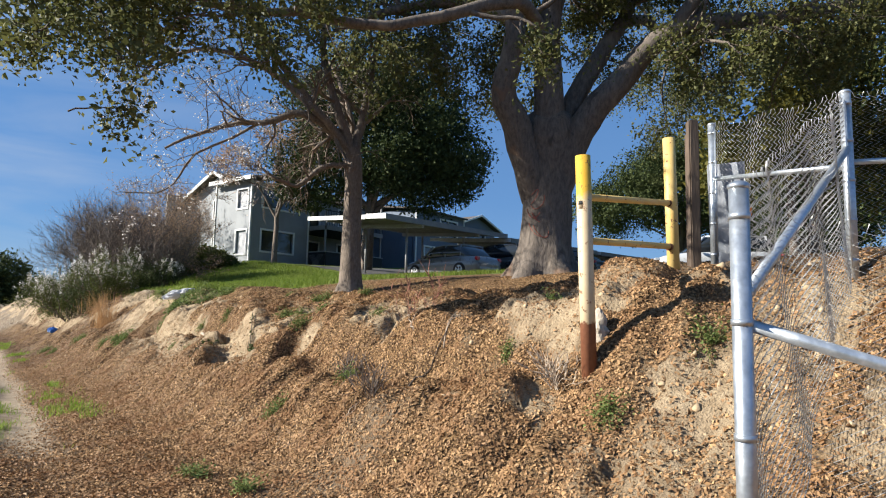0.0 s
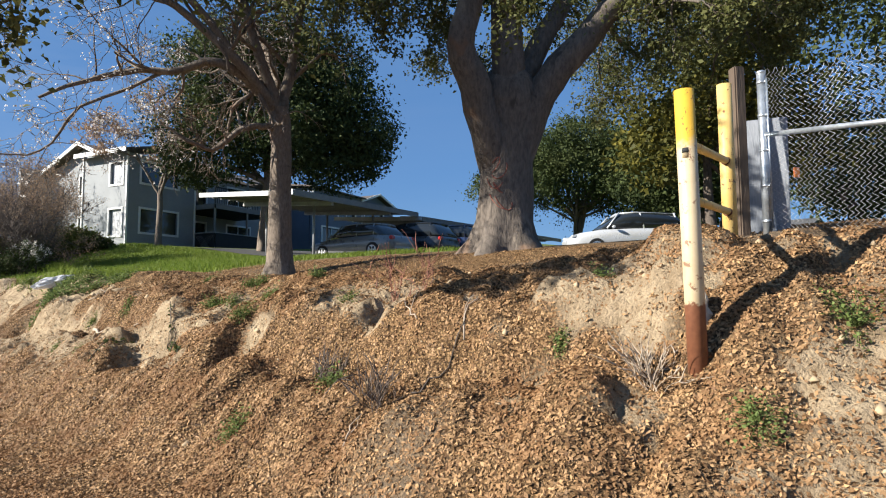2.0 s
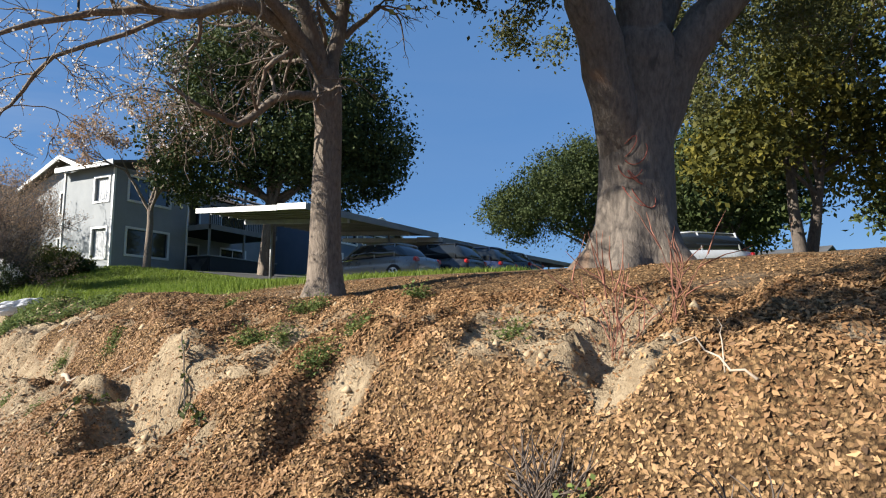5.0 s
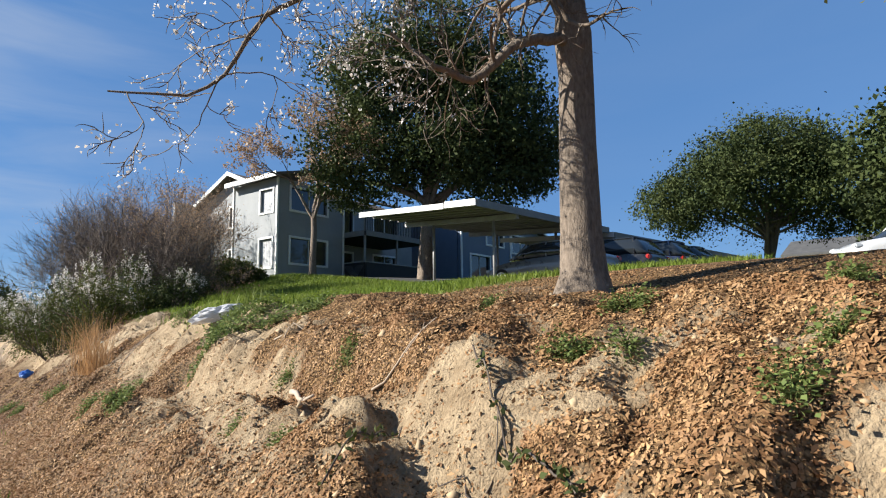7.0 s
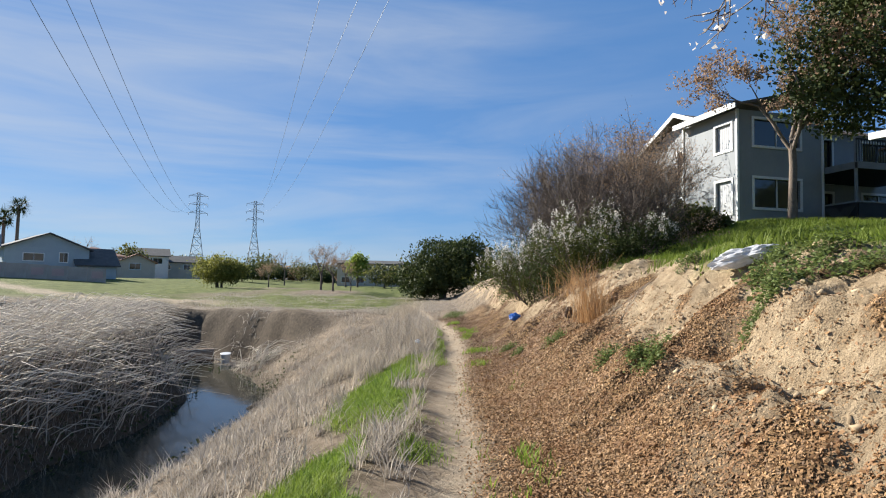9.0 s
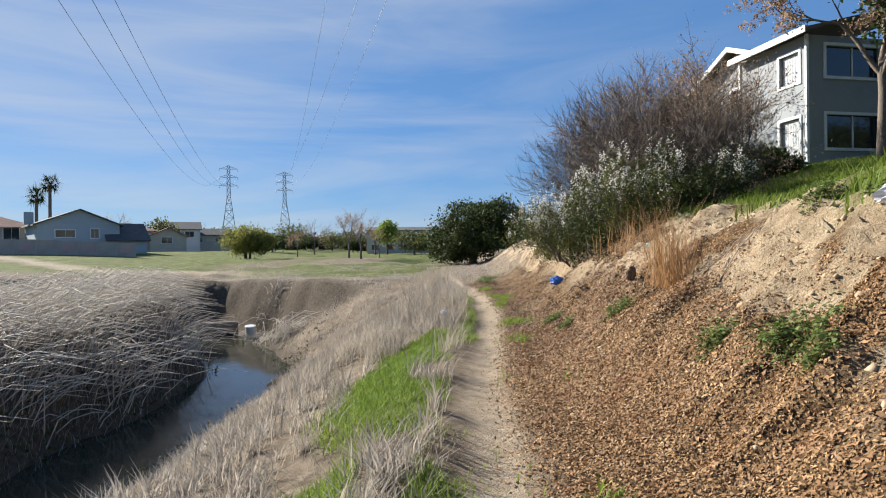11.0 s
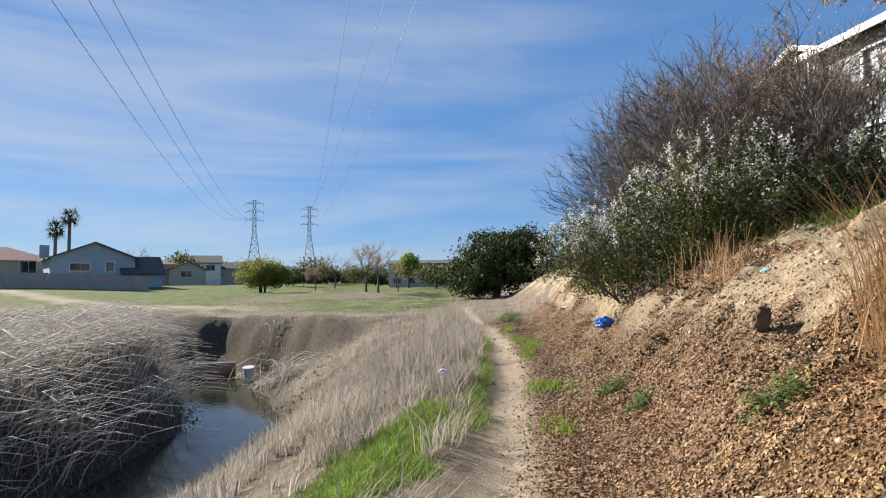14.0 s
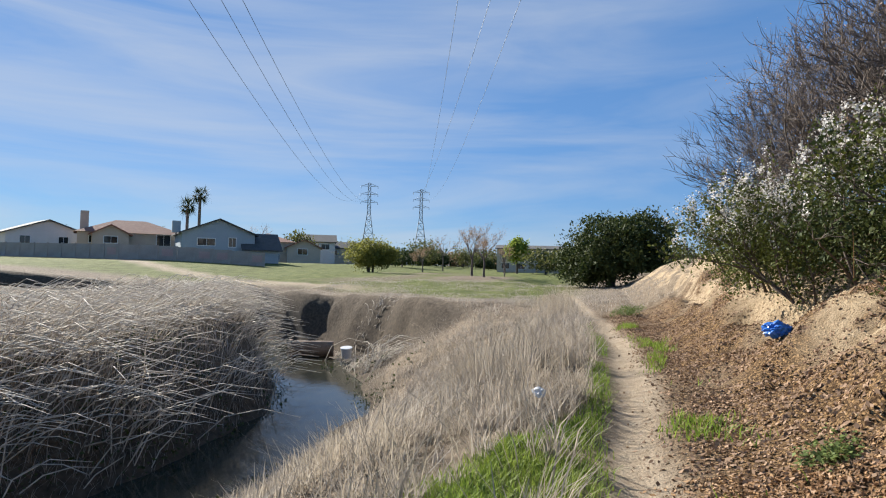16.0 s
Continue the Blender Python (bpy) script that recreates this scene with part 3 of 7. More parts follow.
def crowned_tree(name, base, lobes, count, size, mat, bark, label, seed, trunk_r=0.25, trunk_top=None, stems=1, category="tree"):
    """A tree with a leafy crown of several lobes; lobes are relative to its base."""
    rng = np.random.default_rng(seed)
    t = thing(name, Matrix.Translation(base), label, category)
    s = Soup()
    top = trunk_top or lobes[0][0]
    for k in range(stems):
        off = Vector((rng.normal() * 0.25, rng.normal() * 0.25, 0)) * (stems > 1)
        aim = Vector(top) + Vector(rng.normal(size=3)) * 0.5 * (stems > 1)
        mid = off.lerp(aim, 0.5) + Vector((rng.normal() * 0.12, rng.normal() * 0.12, 0))
        s.tube([off - Vector((0, 0, 0.25)), off, off.lerp(mid, 0.5), mid, aim], [trunk_r * 1.5, trunk_r * 1.12, trunk_r, trunk_r * 0.85, trunk_r * 0.6], 10)
        for c, r in lobes:
            a = mid.lerp(aim, rng.uniform(0.2, 1))
            b = Vector(c) + Vector(rng.normal(size=3)) * 0.2
            m = a.lerp(b, 0.5) + Vector((0, 0, 0.1 * (b - a).length))
            s.tube([a, m, b], [trunk_r * 0.45, trunk_r * 0.3, trunk_r * 0.12], 6)
    s.make("trunk", bark, t)
    leaf_part("crown", clump_crown(lobes, count, rng, 0.7, seed), size, mat, t, rng)
    return t


def bare_tree(name, base, height, radius, mat, label, seed, depth=5, kids=3, spread=0.75, lean=(0, 0), leaf=None, per=0, leaf_size=0.05, stems=1, rise=0.03, category="tree", part_name="crown"):
    rng = np.random.default_rng(seed)
    t = thing(name, Matrix.Translation(base), label, category)
    s, tips = Soup(), []
    for k in range(stems):
        w = Vector((lean[0] + rng.normal() * 0.25 * (stems > 1), lean[1] + rng.normal() * 0.25 * (stems > 1), 1))
        off = Vector((rng.normal() * 0.2, rng.normal() * 0.2, 0)) * (stems > 1)
        if stems > 1:
            grow(s, off - Vector((0, 0, 0.15)), w, height * 0.36, radius, depth, rng, tips, 0.17, rise, kids, 0.66, spread, 0.55, 0.006)
            s.make("stem", mat, t)
            s = Soup()
            continue
        top = Vector((lean[0], lean[1], 1.0)) * height * 0.34
        s.tube([(0, 0, -0.2), (0, 0, 0), top * 0.3, top * 0.7 + Vector((0.03, 0.02, 0)), top], [radius * 1.7, radius * 1.25, radius, radius * 0.92, radius * 0.85], 10)
        for j in range(4):
            a = j * 1.6 + rng.uniform(0, 1)
            grow(s, top - Vector((0, 0, 0.12 * j)), Vector((math.cos(a) * 0.55, math.sin(a) * 0.55, 1.0)), height * 0.24, radius * 0.6, depth - 1, rng, tips, 0.13, rise, kids, 0.72, spread)
    if stems == 1:
        s.make("trunk", mat, t)
    if leaf and per:
        leaf_part(part_name, leaves_round(tips, per, 0.09, rng), leaf_size, leaf, t, rng)
    return t

# ---- trees on and behind the bank ----
def limb_path(s, pts, r0, r1, sides=10, rng=None, wob=0.0):
    """A limb through the given points, rounded by a spline."""
    p = [Vector(q) for q in pts]
    out = []
    for i in range(len(p) - 1):
        a, b, c, d = p[max(i - 1, 0)], p[i], p[i + 1], p[min(i + 2, len(p) - 1)]
        for k in range(4):
            t = k / 4
            q = 0.5 * ((2 * b) + (c - a) * t + (2 * a - 5 * b + 4 * c - d) * t * t + (3 * b - a - 3 * c + d) * t ** 3)
            out.append(q + (Vector(rng.normal(size=3)) * wob if rng is not None and wob else Vector((0, 0, 0))))
    out.append(p[-1])
    n = len(out) - 1
    rad = [r0 + (r1 - r0) * (i / n) for i in range(n + 1)]
    s.tube(out, rad, sides)
    return out, rad


def sprout(s, pts, rad, rng, tips, count, length, depth=3, start=0.35, rise=0.03, spread=0.8, kids=3, up=0.3):
    """Side branches along a limb."""
    n = len(pts)
    for k in range(count):
        i = int(rng.uniform(start, 1.0) * (n - 1))
        d = (pts[min(i + 1, n - 1)] - pts[max(i - 1, 0)]).normalized()
        w = Vector(rng.normal(size=3)) + d * 0.6 + Vector((0, 0, up))
        grow(s, pts[i], w, length * rng.uniform(0.6, 1.2), max(min(rad[i] * 0.5, 0.06), 0.008), depth, rng, tips, 0.2, rise, kids, 0.7, spread)


def big_oak():
    rng = np.random.default_rng(11)
    base = on(1.85, 10.95)
    t = thing("oak_tree", Matrix.Translation(base), "massive grey-barked oak with spreading limbs on the bank top", "tree")

    def L(x, y, z):
        return Vector((x, y, z)) - base
    s = Soup()
    # trunk with flared roots
    prof = [(-0.4, 0.78), (0.0, 0.63), (0.18, 0.54), (0.5, 0.48), (1.0, 0.45), (1.5, 0.44), (2.0, 0.46), (2.4, 0.53), (2.7, 0.53), (2.95, 0.40), (3.15, 0.12)]
    n = 28
    for i, (z, r) in enumerate(prof):
        for k in range(n):
            w = 2 * math.pi * k / n
            flare = 1 + (0.22 * max(0.0, 0.6 - z) / 0.6) * math.sin(w * 5 + 0.7) + 0.04 * math.sin(w * 3 + z * 2.1) + 0.03 * math.sin(w * 7 - z * 3)
            s.v.append((math.cos(w) * r * flare + 0.03 * z, math.sin(w) * r * flare, z))
    for i in range(len(prof) - 1):
        for k in range(n):
            k2 = (k + 1) % n
            s.f.append((i * n + k, i * n + k2, (i + 1) * n + k2, (i + 1) * n + k))
    s.make("trunk", M_OAK_BARK, t)
    tips = []
    limbs = [
        ([L(1.72, 10.9, 3.7), L(1.30, 10.62, 4.95), L(1.05, 10.5, 5.6), L(1.22, 10.4, 6.7), L(1.0, 10.2, 7.9), L(0.2, 9.6, 9.0)], 0.30, 0.12),
        ([L(1.88, 10.9, 3.8), L(1.90, 10.75, 5.4), L(1.9, 10.8, 6.9), L(2.2, 11.2, 8.6), L(1.8, 11.6, 10.2)], 0.33, 0.13),
        ([L(2.0, 10.95, 3.7), L(2.45, 10.7, 4.95), L(3.1, 10.5, 5.75), L(4.05, 10.3, 6.7), L(5.85, 10.25, 6.95), L(7.6, 10.6, 7.5)], 0.32, 0.10),
        ([L(2.05, 11.05, 4.7), L(2.35, 11.05, 5.5), L(2.95, 11.2, 6.6), L(3.5, 11.4, 7.5), L(4.2, 12.0, 9.0)], 0.24, 0.10),
        ([L(4.05, 10.3, 6.7), L(4.6, 9.8, 7.5), L(5.4, 9.2, 8.0)], 0.16, 0.06),
        ([L(1.9, 10.7, 6.3), L(1.27, 9.3, 6.55), L(0.57, 8.8, 6.3), L(-0.86, 8.55, 5.82), L(-2.21, 8.2, 5.8), L(-3.2, 7.4, 5.5)], 0.13, 0.045),
        ([L(1.22, 10.4, 6.9), L(0.2, 10.6, 7.3), L(-1.2, 11.0, 7.3), L(-2.2, 11.4, 7.1)], 0.13, 0.05),
        # unseen limb, added to carry the western lobes that shade the trunk
        ([L(1.1, 10.3, 7.4), L(-1.5, 10.9, 8.6), L(-4.4, 10.8, 9.2), L(-7.0, 10.4, 9.6), L(-9.2, 10.2, 10.0)], 0.16, 0.05),
        ([L(3.4, 11.4, 7.4), L(4.6, 13.0, 8.2), L(6.0, 15.0, 8.2), L(7.2, 15.8, 7.9)], 0.13, 0.05),
    ]
    for k, (pts, r0, r1) in enumerate(limbs):
        ls = Soup()
        out, rad = limb_path(ls, pts, r0, r1, 14, rng, 0.012)
        sprout(ls, out, rad, rng, tips, 7 if k in (5, 6, 7) else 9, 1.15, 3, 0.62 if k < 5 else 0.45, 0.0, 0.9, 3, 0.15)
        ls.make("limb", M_OAK_BARK, t)
    # sprays of leaves that hang from the high limbs
    sprays = [((-3.3, 6.4, 4.75), 0.75, 9), ((-4.1, 6.5, 4.5), 0.7, 8), ((-2.7, 6.6, 5.2), 0.8, 8), ((-4.6, 7.2, 5.1), 0.7, 6), ((-1.6, 8.1, 6.0), 0.6, 5), ((0.2, 10.8, 7.2), 0.9, 7), ((-0.9, 11.2, 6.9), 0.8, 6),
              ((6.0, 12.2, 6.6), 0.9, 6), ((5.2, 13.5, 6.9), 0.9, 6), ((6.4, 15.4, 7.5), 0.9, 7), ((8.9, 15.9, 8.6), 1.0, 7), ((7.4, 14.8, 8.8), 1.0, 7), ((3.2, 12.6, 6.9), 0.7, 5), ((1.5, 12.6, 7.0), 0.8, 6), ((0.6, 11.9, 6.6), 0.6, 5),
              ((6.6, 10.6, 6.3), 0.6, 5), ((8.2, 11.0, 7.2), 0.8, 6), ((-0.2, 11.0, 5.95), 0.7, 6), ((-0.5, 10.7, 7.1), 0.7, 3), ((4.9, 11.6, 7.8), 0.8, 6), ((2.6, 12.0, 8.2), 0.9, 5), ((9.6, 13.0, 8.2), 0.9, 5)]
    ts = Soup()
    for c, r, k in sprays:
        for _ in range(k):
            p = Vector(c) - base + Vector(rng.normal(size=3)) * r * 0.55
            grow(ts, p + Vector((0, 0, 0.25)), Vector(rng.normal(size=3)) + Vector((0, 0, -0.15)), 0.6 * r, 0.012, 2, rng, tips, 0.25, -0.02, 3, 0.7, 0.9)
    ts.make("twig_spray", M_DARK_BARK, t)
    # crown above the view, plus unseen western lobes added to shade the trunk
    high = [(L(1.6, 11.4, 10.6), (3.8, 3.0, 2.0)), (L(5.0, 11.6, 9.6), (3.4, 3.0, 1.6))]
    west_shade = [(L(-5.1, 10.5, 9.3), (1.9, 1.4, 0.9)), (L(-7.1, 10.3, 9.6), (2.2, 1.5, 1.0)), (L(-9.3, 10.1, 10.0), (2.2, 1.5, 1.1))]
    pts = np.concatenate([leaves_round(tips, 7, 0.12, rng), clump_crown([(tuple(c), r) for c, r in high], 12000, rng, 0.9, 4), clump_crown([(tuple(c), r) for c, r in west_shade], 42000, rng, 0.9, 6)])
    leaf_part("crown", pts, 0.040, M_OAK_LEAF, t, rng)
    # painted scrawl on the side towards the path
    mark = Soup()
    for k, (w0, z0) in enumerate(((-1.75, 1.62), (-1.5, 1.50), (-1.62, 1.32), (-1.38, 1.22), (-1.52, 1.02), (-1.3, 0.98))):
        pts = []
        for j in range(9):
            f = j / 8
            w, z = w0 - 0.6 + 0.30 * math.sin(f * 3.1 + k), z0 - 0.25 + 0.11 * math.sin(f * 4.4 + 1.7 * k) - 0.05 * f
            r = 0.465 * (1 + 0.04 * math.sin(w * 3 + z * 2.1) + 0.03 * math.sin(w * 7 - z * 3))
            pts.append((math.cos(w) * r + 0.03 * z, math.sin(w) * r, z))
        mark.tube(pts, [0.007] * 9, 5)
    mark.make("paint_mark", plain("faded red spray paint", (0.22, 0.05, 0.035), (0.34, 0.11, 0.07), 14, 0.8), t, "faded red sprayed scrawl")


big_oak()


def slender_tree():
    rng = np.random.default_rng(23)
    base = on(-1.85, 12.05)
    t = thing("blossom_tree", Matrix.Translation(base), "bare spreading tree with pale bark and scattered white blossom", "tree")

    def L(x, y, z):
        return Vector((x, y, z)) - base
    s = Soup()
    s.tube([(0, 0, -0.3), (0, 0, 0.0), (0.01, 0, 0.2), (0.0, 0, 0.6), (0.0, -0.02, 1.5), (0.01, -0.04, 2.2), (-0.02, -0.1, 2.65), (-0.03, -0.12, 2.9)], [0.40, 0.30, 0.235, 0.205, 0.185, 0.175, 0.19, 0.15], 16)
    s.make("trunk", M_BARK, t)
    z0 = L(-1.88, 11.93, 4.75)
    tips, loops = [], []
    limbs = [
        ([z0, L(-2.15, 11.75, 5.5), L(-2.45, 11.6, 6.6), L(-2.5, 11.5, 8.0)], 0.12, 0.03, 9, 0.9),
        ([z0, L(-2.1, 11.8, 5.0), L(-2.8, 11.45, 5.4), L(-3.55, 11.4, 5.2), L(-4.4, 11.2, 5.0), L(-5.2, 10.9, 4.5)], 0.115, 0.02, 14, 0.8),
        ([z0, L(-2.4, 11.5, 5.3), L(-3.4, 11.0, 6.1), L(-4.6, 10.6, 6.3), L(-5.6, 10.4, 5.6)], 0.10, 0.018, 12, 0.8),
        ([z0, L(-1.7, 12.1, 5.6), L(-1.55, 12.2, 6.8), L(-1.3, 12.1, 8.2)], 0.12, 0.03, 8, 0.9),
        ([z0, L(-1.95, 12.3, 5.4), L(-2.3, 12.8, 6.4), L(-2.9, 13.3, 7.6)], 0.09, 0.02, 8, 0.9),
        ([z0 - Vector((0, 0, 0.25)), L(-2.05, 11.84, 4.49), L(-2.47, 11.75, 4.40), L(-2.92, 11.7, 4.02), L(-3.38, 11.58, 4.17), L(-3.69, 11.45, 4.38)], 0.075, 0.015, 12, 0.45),
        ([L(-3.55, 11.4, 5.2), L(-4.8, 11.35, 4.5), L(-5.3, 11.3, 3.8), L(-6.1, 11.1, 3.7)], 0.03, 0.008, 8, 0.5),
        ([z0, L(-2.9, 11.2, 5.9), L(-3.9, 10.5, 7.2), L(-4.8, 9.8, 7.8)], 0.09, 0.02, 9, 0.9),
    ]
    for pts, r0, r1, k, ln in limbs:
        ls = Soup()
        out, rad = limb_path(ls, pts, r0, r1, 9, rng, 0.012)
        sprout(ls, out, rad, rng, tips, k, ln, 3, 0.25, 0.0, 0.8, 3, 0.1)
        ls.make("limb", M_BARK, t)
    pts = leaves_round(tips, 1, 0.05, rng)
    left = pts[:, 0] < -1.6
    keep = rng.random(len(pts)) < np.where(left, 0.22, 0.02)
    v, f = scatter_leaves(np.repeat(pts[keep], 3, 0) + rng.normal(size=(keep.sum() * 3, 3)) * 0.02, 0.026, rng, long=1.1)
    mesh_ob("blossom", v, f, M_BLOSSOM, t, "small white blossom")


slender_tree()

# the evergreen behind the carport
crowned_tree("evergreen_tree", on(-4.0, 31.1), [((-0.5, 0, 7.6), (4.0, 3.6, 3.4)), ((-2.6, -0.5, 5.4), (2.5, 2.4, 2.6)), ((2.4, 0, 6.6), (3.0, 3.0, 3.2)), ((3.2, 0.3, 5.0), (2.3, 2.5, 1.9)), ((0.3, 0, 10.2), (3.0, 3.0, 2.2)), ((-2.2, 0, 8.9), (2.2, 2.4, 2.2)), ((1.0, -0.8, 5.2), (2.6, 2.4, 1.7)), ((-3.2, -0.8, 3.9), (1.6, 1.6, 1.2)), ((4.3, 0.2, 6.4), (2.2, 2.4, 2.4)), ((4.9, 0.2, 4.9), (1.5, 1.8, 1.3)), ((2.6, 0.4, 9.4), (2.6, 2.6, 2.3))],
             90000, 0.09, M_DARK_LEAF, M_BARK, "large dense dark-green evergreen beside the apartment building", 5, 0.33, (0.2, 0, 4.5))
crowned_tree("round_tree", on(18.2, 45.5), [((0, 0, 5.8), (5.2, 4.6, 3.2)), ((-4.2, 0, 5.0), (3.4, 3.2, 2.6)), ((4.4, 0, 5.0), (3.5, 3.2, 2.8)), ((0.8, 0, 8.2), (4.0, 3.6, 2.3)), ((-6.2, 0, 4.2), (2.2, 2.2, 1.9)), ((6.6, 0, 3.8), (2.0, 2.1, 1.8)), ((-2.2, 0, 7.4), (2.8, 2.8, 2.0)), ((3.4, 0, 7.2), (2.6, 2.6, 2.0))],
             90000, 0.10, M_DARK_LEAF, M_DARK_BARK, "broad rounded green tree with several dark stems", 7, 0.18, (0.0, 0, 3.4), 4)
crowned_tree("evergreen_tree", on(26.5, 41.0), [((0, 0, 4.2), (3.6, 3.6, 2.8)), ((-2.2, 0, 3.4), (2.2, 2.2, 2.0)), ((1.8, 0, 5.2), (2.4, 2.6, 2.0))], 18000, 0.16, M_DARK_LEAF, M_DARK_BARK, "rounded green tree at the lot's far side", 8, 0.18, (0, 0, 3.2), 3)
crowned_tree("evergreen_tree", on(20.2, 32.5), [((0, 0, 5.0), (4.4, 3.4, 3.4)), ((-3.0, 0, 3.8), (2.4, 2.4, 2.0)), ((3.2, 0, 5.2), (2.8, 2.6, 2.6)), ((0.6, 0, 7.4), (3.0, 3.0, 2.0))], 26000, 0.14, M_DARK_LEAF, M_DARK_BARK, "dense shadowy evergreen behind the parking lot", 9, 0.22, (0, 0, 3.5), 2)
crowned_tree("yellowing_tree", on(10.6, 17.6), [((-0.6, 0, 4.4), (2.4, 2.2, 1.9)), ((1.4, 0, 5.3), (2.6, 2.2, 2.2)), ((-1.6, 0.2, 3.2), (1.4, 1.6, 1.2)), ((0.4, 0, 6.6), (2.2, 2.0, 1.6)), ((2.6, 0, 3.6), (1.9, 1.9, 1.6))], 17000, 0.10, M_YELLOW_LEAF, M_DARK_BARK, "small tree with yellowing leaves behind the fence", 10, 0.16, (0.2, 0, 3.6), 2)
crowned_tree("evergreen_tree", on(13.2, 13.4), [((0, 0, 5.8), (3.2, 3.0, 2.8)), ((1.5, -1.5, 4.0), (2.4, 2.4, 2.2)), ((2.8, 0, 7.4), (3.0, 3.0, 2.5)), ((0.8, 0.6, 8.4), (2.6, 2.6, 1.8))], 17000, 0.09, M_DARK_LEAF, M_DARK_BARK, "tall dark evergreen behind the chain-link fence", 12, 0.24, (0.2, 0, 4.5))
crowned_tree("evergreen_tree", on(17.5, 18.5), [((0, 0, 2.6), (3.4, 3.0, 1.9)), ((2.4, 0, 3.0), (2.4, 2.4, 1.8))], 12000, 0.12, M_DARK_LEAF, M_DARK_BARK, "low dark spreading tree beyond the fence", 13, 0.2, (0, 0, 2.0), 2)

# slim trees against the apartment walls
bare_tree("young_tree", on(-8.5, 30.2), 7.6, 0.13, M_BARK, "slim leaf-losing tree in front of the grey wall", 31, 5, 3, 0.75, leaf=M_TAN_LEAF, per=5, leaf_size=0.055)
bare_tree("young_tree", on(-14.5, 33.0), 6.0, 0.09, M_TWIG, "bare young tree beside the grey gable", 32, 5, 3, 0.6, leaf=M_TAN_LEAF, per=1, leaf_size=0.045)
bare_tree("young_tree", on(-17.5, 36.0), 7.0, 0.10, M_TWIG, "bare young tree beside the grey gable", 33, 5, 3, 0.6, leaf=M_TAN_LEAF, per=1, leaf_size=0.045)

# the thicket of bare shrubs, and the blossoming hedge at its foot
for k, (u, v, h, st) in enumerate([(27.2, 5.9, 4.6, 8), (29.4, 6.1, 5.2, 8), (26.2, 7.0, 4.6, 7), (31.6, 5.5, 5.2, 7), (33.5, 7.0, 5.8, 6), (36.5, 5.6, 5.0, 5), (25.0, 6.6, 3.2, 7), (40.0, 6.4, 5.2, 5), (30.6, 8.6, 5.4, 6)]):
    bare_tree("bare_shrub", at(u, v), h, 0.040, M_TWIG, "leafless many-stemmed shrub on the slope", 40 + k, 4, 4, 0.62, stems=st + 2, rise=0.05, category="shrub", leaf=M_TAN_LEAF, per=1 if k in (2, 4, 8) else 0, leaf_size=0.026)


def blossom_shrub(u, v, r, h, seed, flowers=180, leaves=3800, leaf=None):
    rng = np.random.default_rng(seed)
    t = thing("flowering_shrub", Matrix.Translation(at(u, v)), "green shrub covered in clusters of white blossom", "shrub", "flowering shrubs")
    s, tips = Soup(), []
    for k in range(9):
        a = rng.uniform(0, 2 * math.pi)
        grow(s, Vector((0.3 * math.cos(a), 0.3 * math.sin(a), -0.05)), Vector((math.cos(a) * r / h, math.sin(a) * r / h, 1.0)), h * 0.62, 0.02, 3, rng, tips, 0.16, 0.06, 3, 0.62, 0.6)
    s.make("stem", M_TWIG, t)
    lobes = [((0, 0, h * 0.45), (r, r, h * 0.5)), ((r * 0.4, -r * 0.3, h * 0.6), (r * 0.7, r * 0.7, h * 0.45)), ((-r * 0.5, 0.2 * r, h * 0.35), (r * 0.7, r * 0.7, h * 0.4))]
    leaf_part("foliage", np.concatenate([clump_crown([(c, tuple(0.92 * w for w in r3)) for c, r3 in lobes], leaves, rng, 0.8, seed), leaves_round(tips, 3, 0.07, rng)]), 0.030, leaf or M_GREEN_LEAF, t, rng)
    # upright plumes of blossom on the outer shoots
    tp = np.array([tuple(p) for p in tips])
    tp = tp[tp[:, 2] > h * (0.35 + 0.45 * rng.random(len(tp)))]
    tp = tp[rng.permutation(len(tp))[:flowers]]
    k = rng.integers(8, 26, len(tp))
    foot = np.repeat(tp, k, 0)
    along = rng.random((len(foot), 1)) * np.repeat(rng.uniform(0.05, 0.30, len(tp)), k)[:, None]
    lean = np.repeat(rng.normal(size=(len(tp), 3)) * 0.25 + np.array([0, 0, 1.0]), k, 0)
    leaf_part("blossom", foot + lean * along + rng.normal(size=foot.shape) * 0.022, 0.026, M_BLOSSOM, t, rng, "clusters of white blossom", long=1.1)


for k, (u, v, r, h) in enumerate([(24.6, 5.0, 1.0, 1.35), (25.8, 4.5, 1.1, 1.5), (27.1, 4.2, 1.1, 1.55), (28.6, 4.1, 1.1, 1.5), (24.2, 6.1, 0.8, 1.1), (30.2, 4.1, 1.1, 1.45), (26.0, 5.8, 1.1, 1.6)]):
    blossom_shrub(u, v, r, h, 60 + k, leaf=M_DARK_LEAF if k % 3 == 1 else M_GREEN_LEAF)
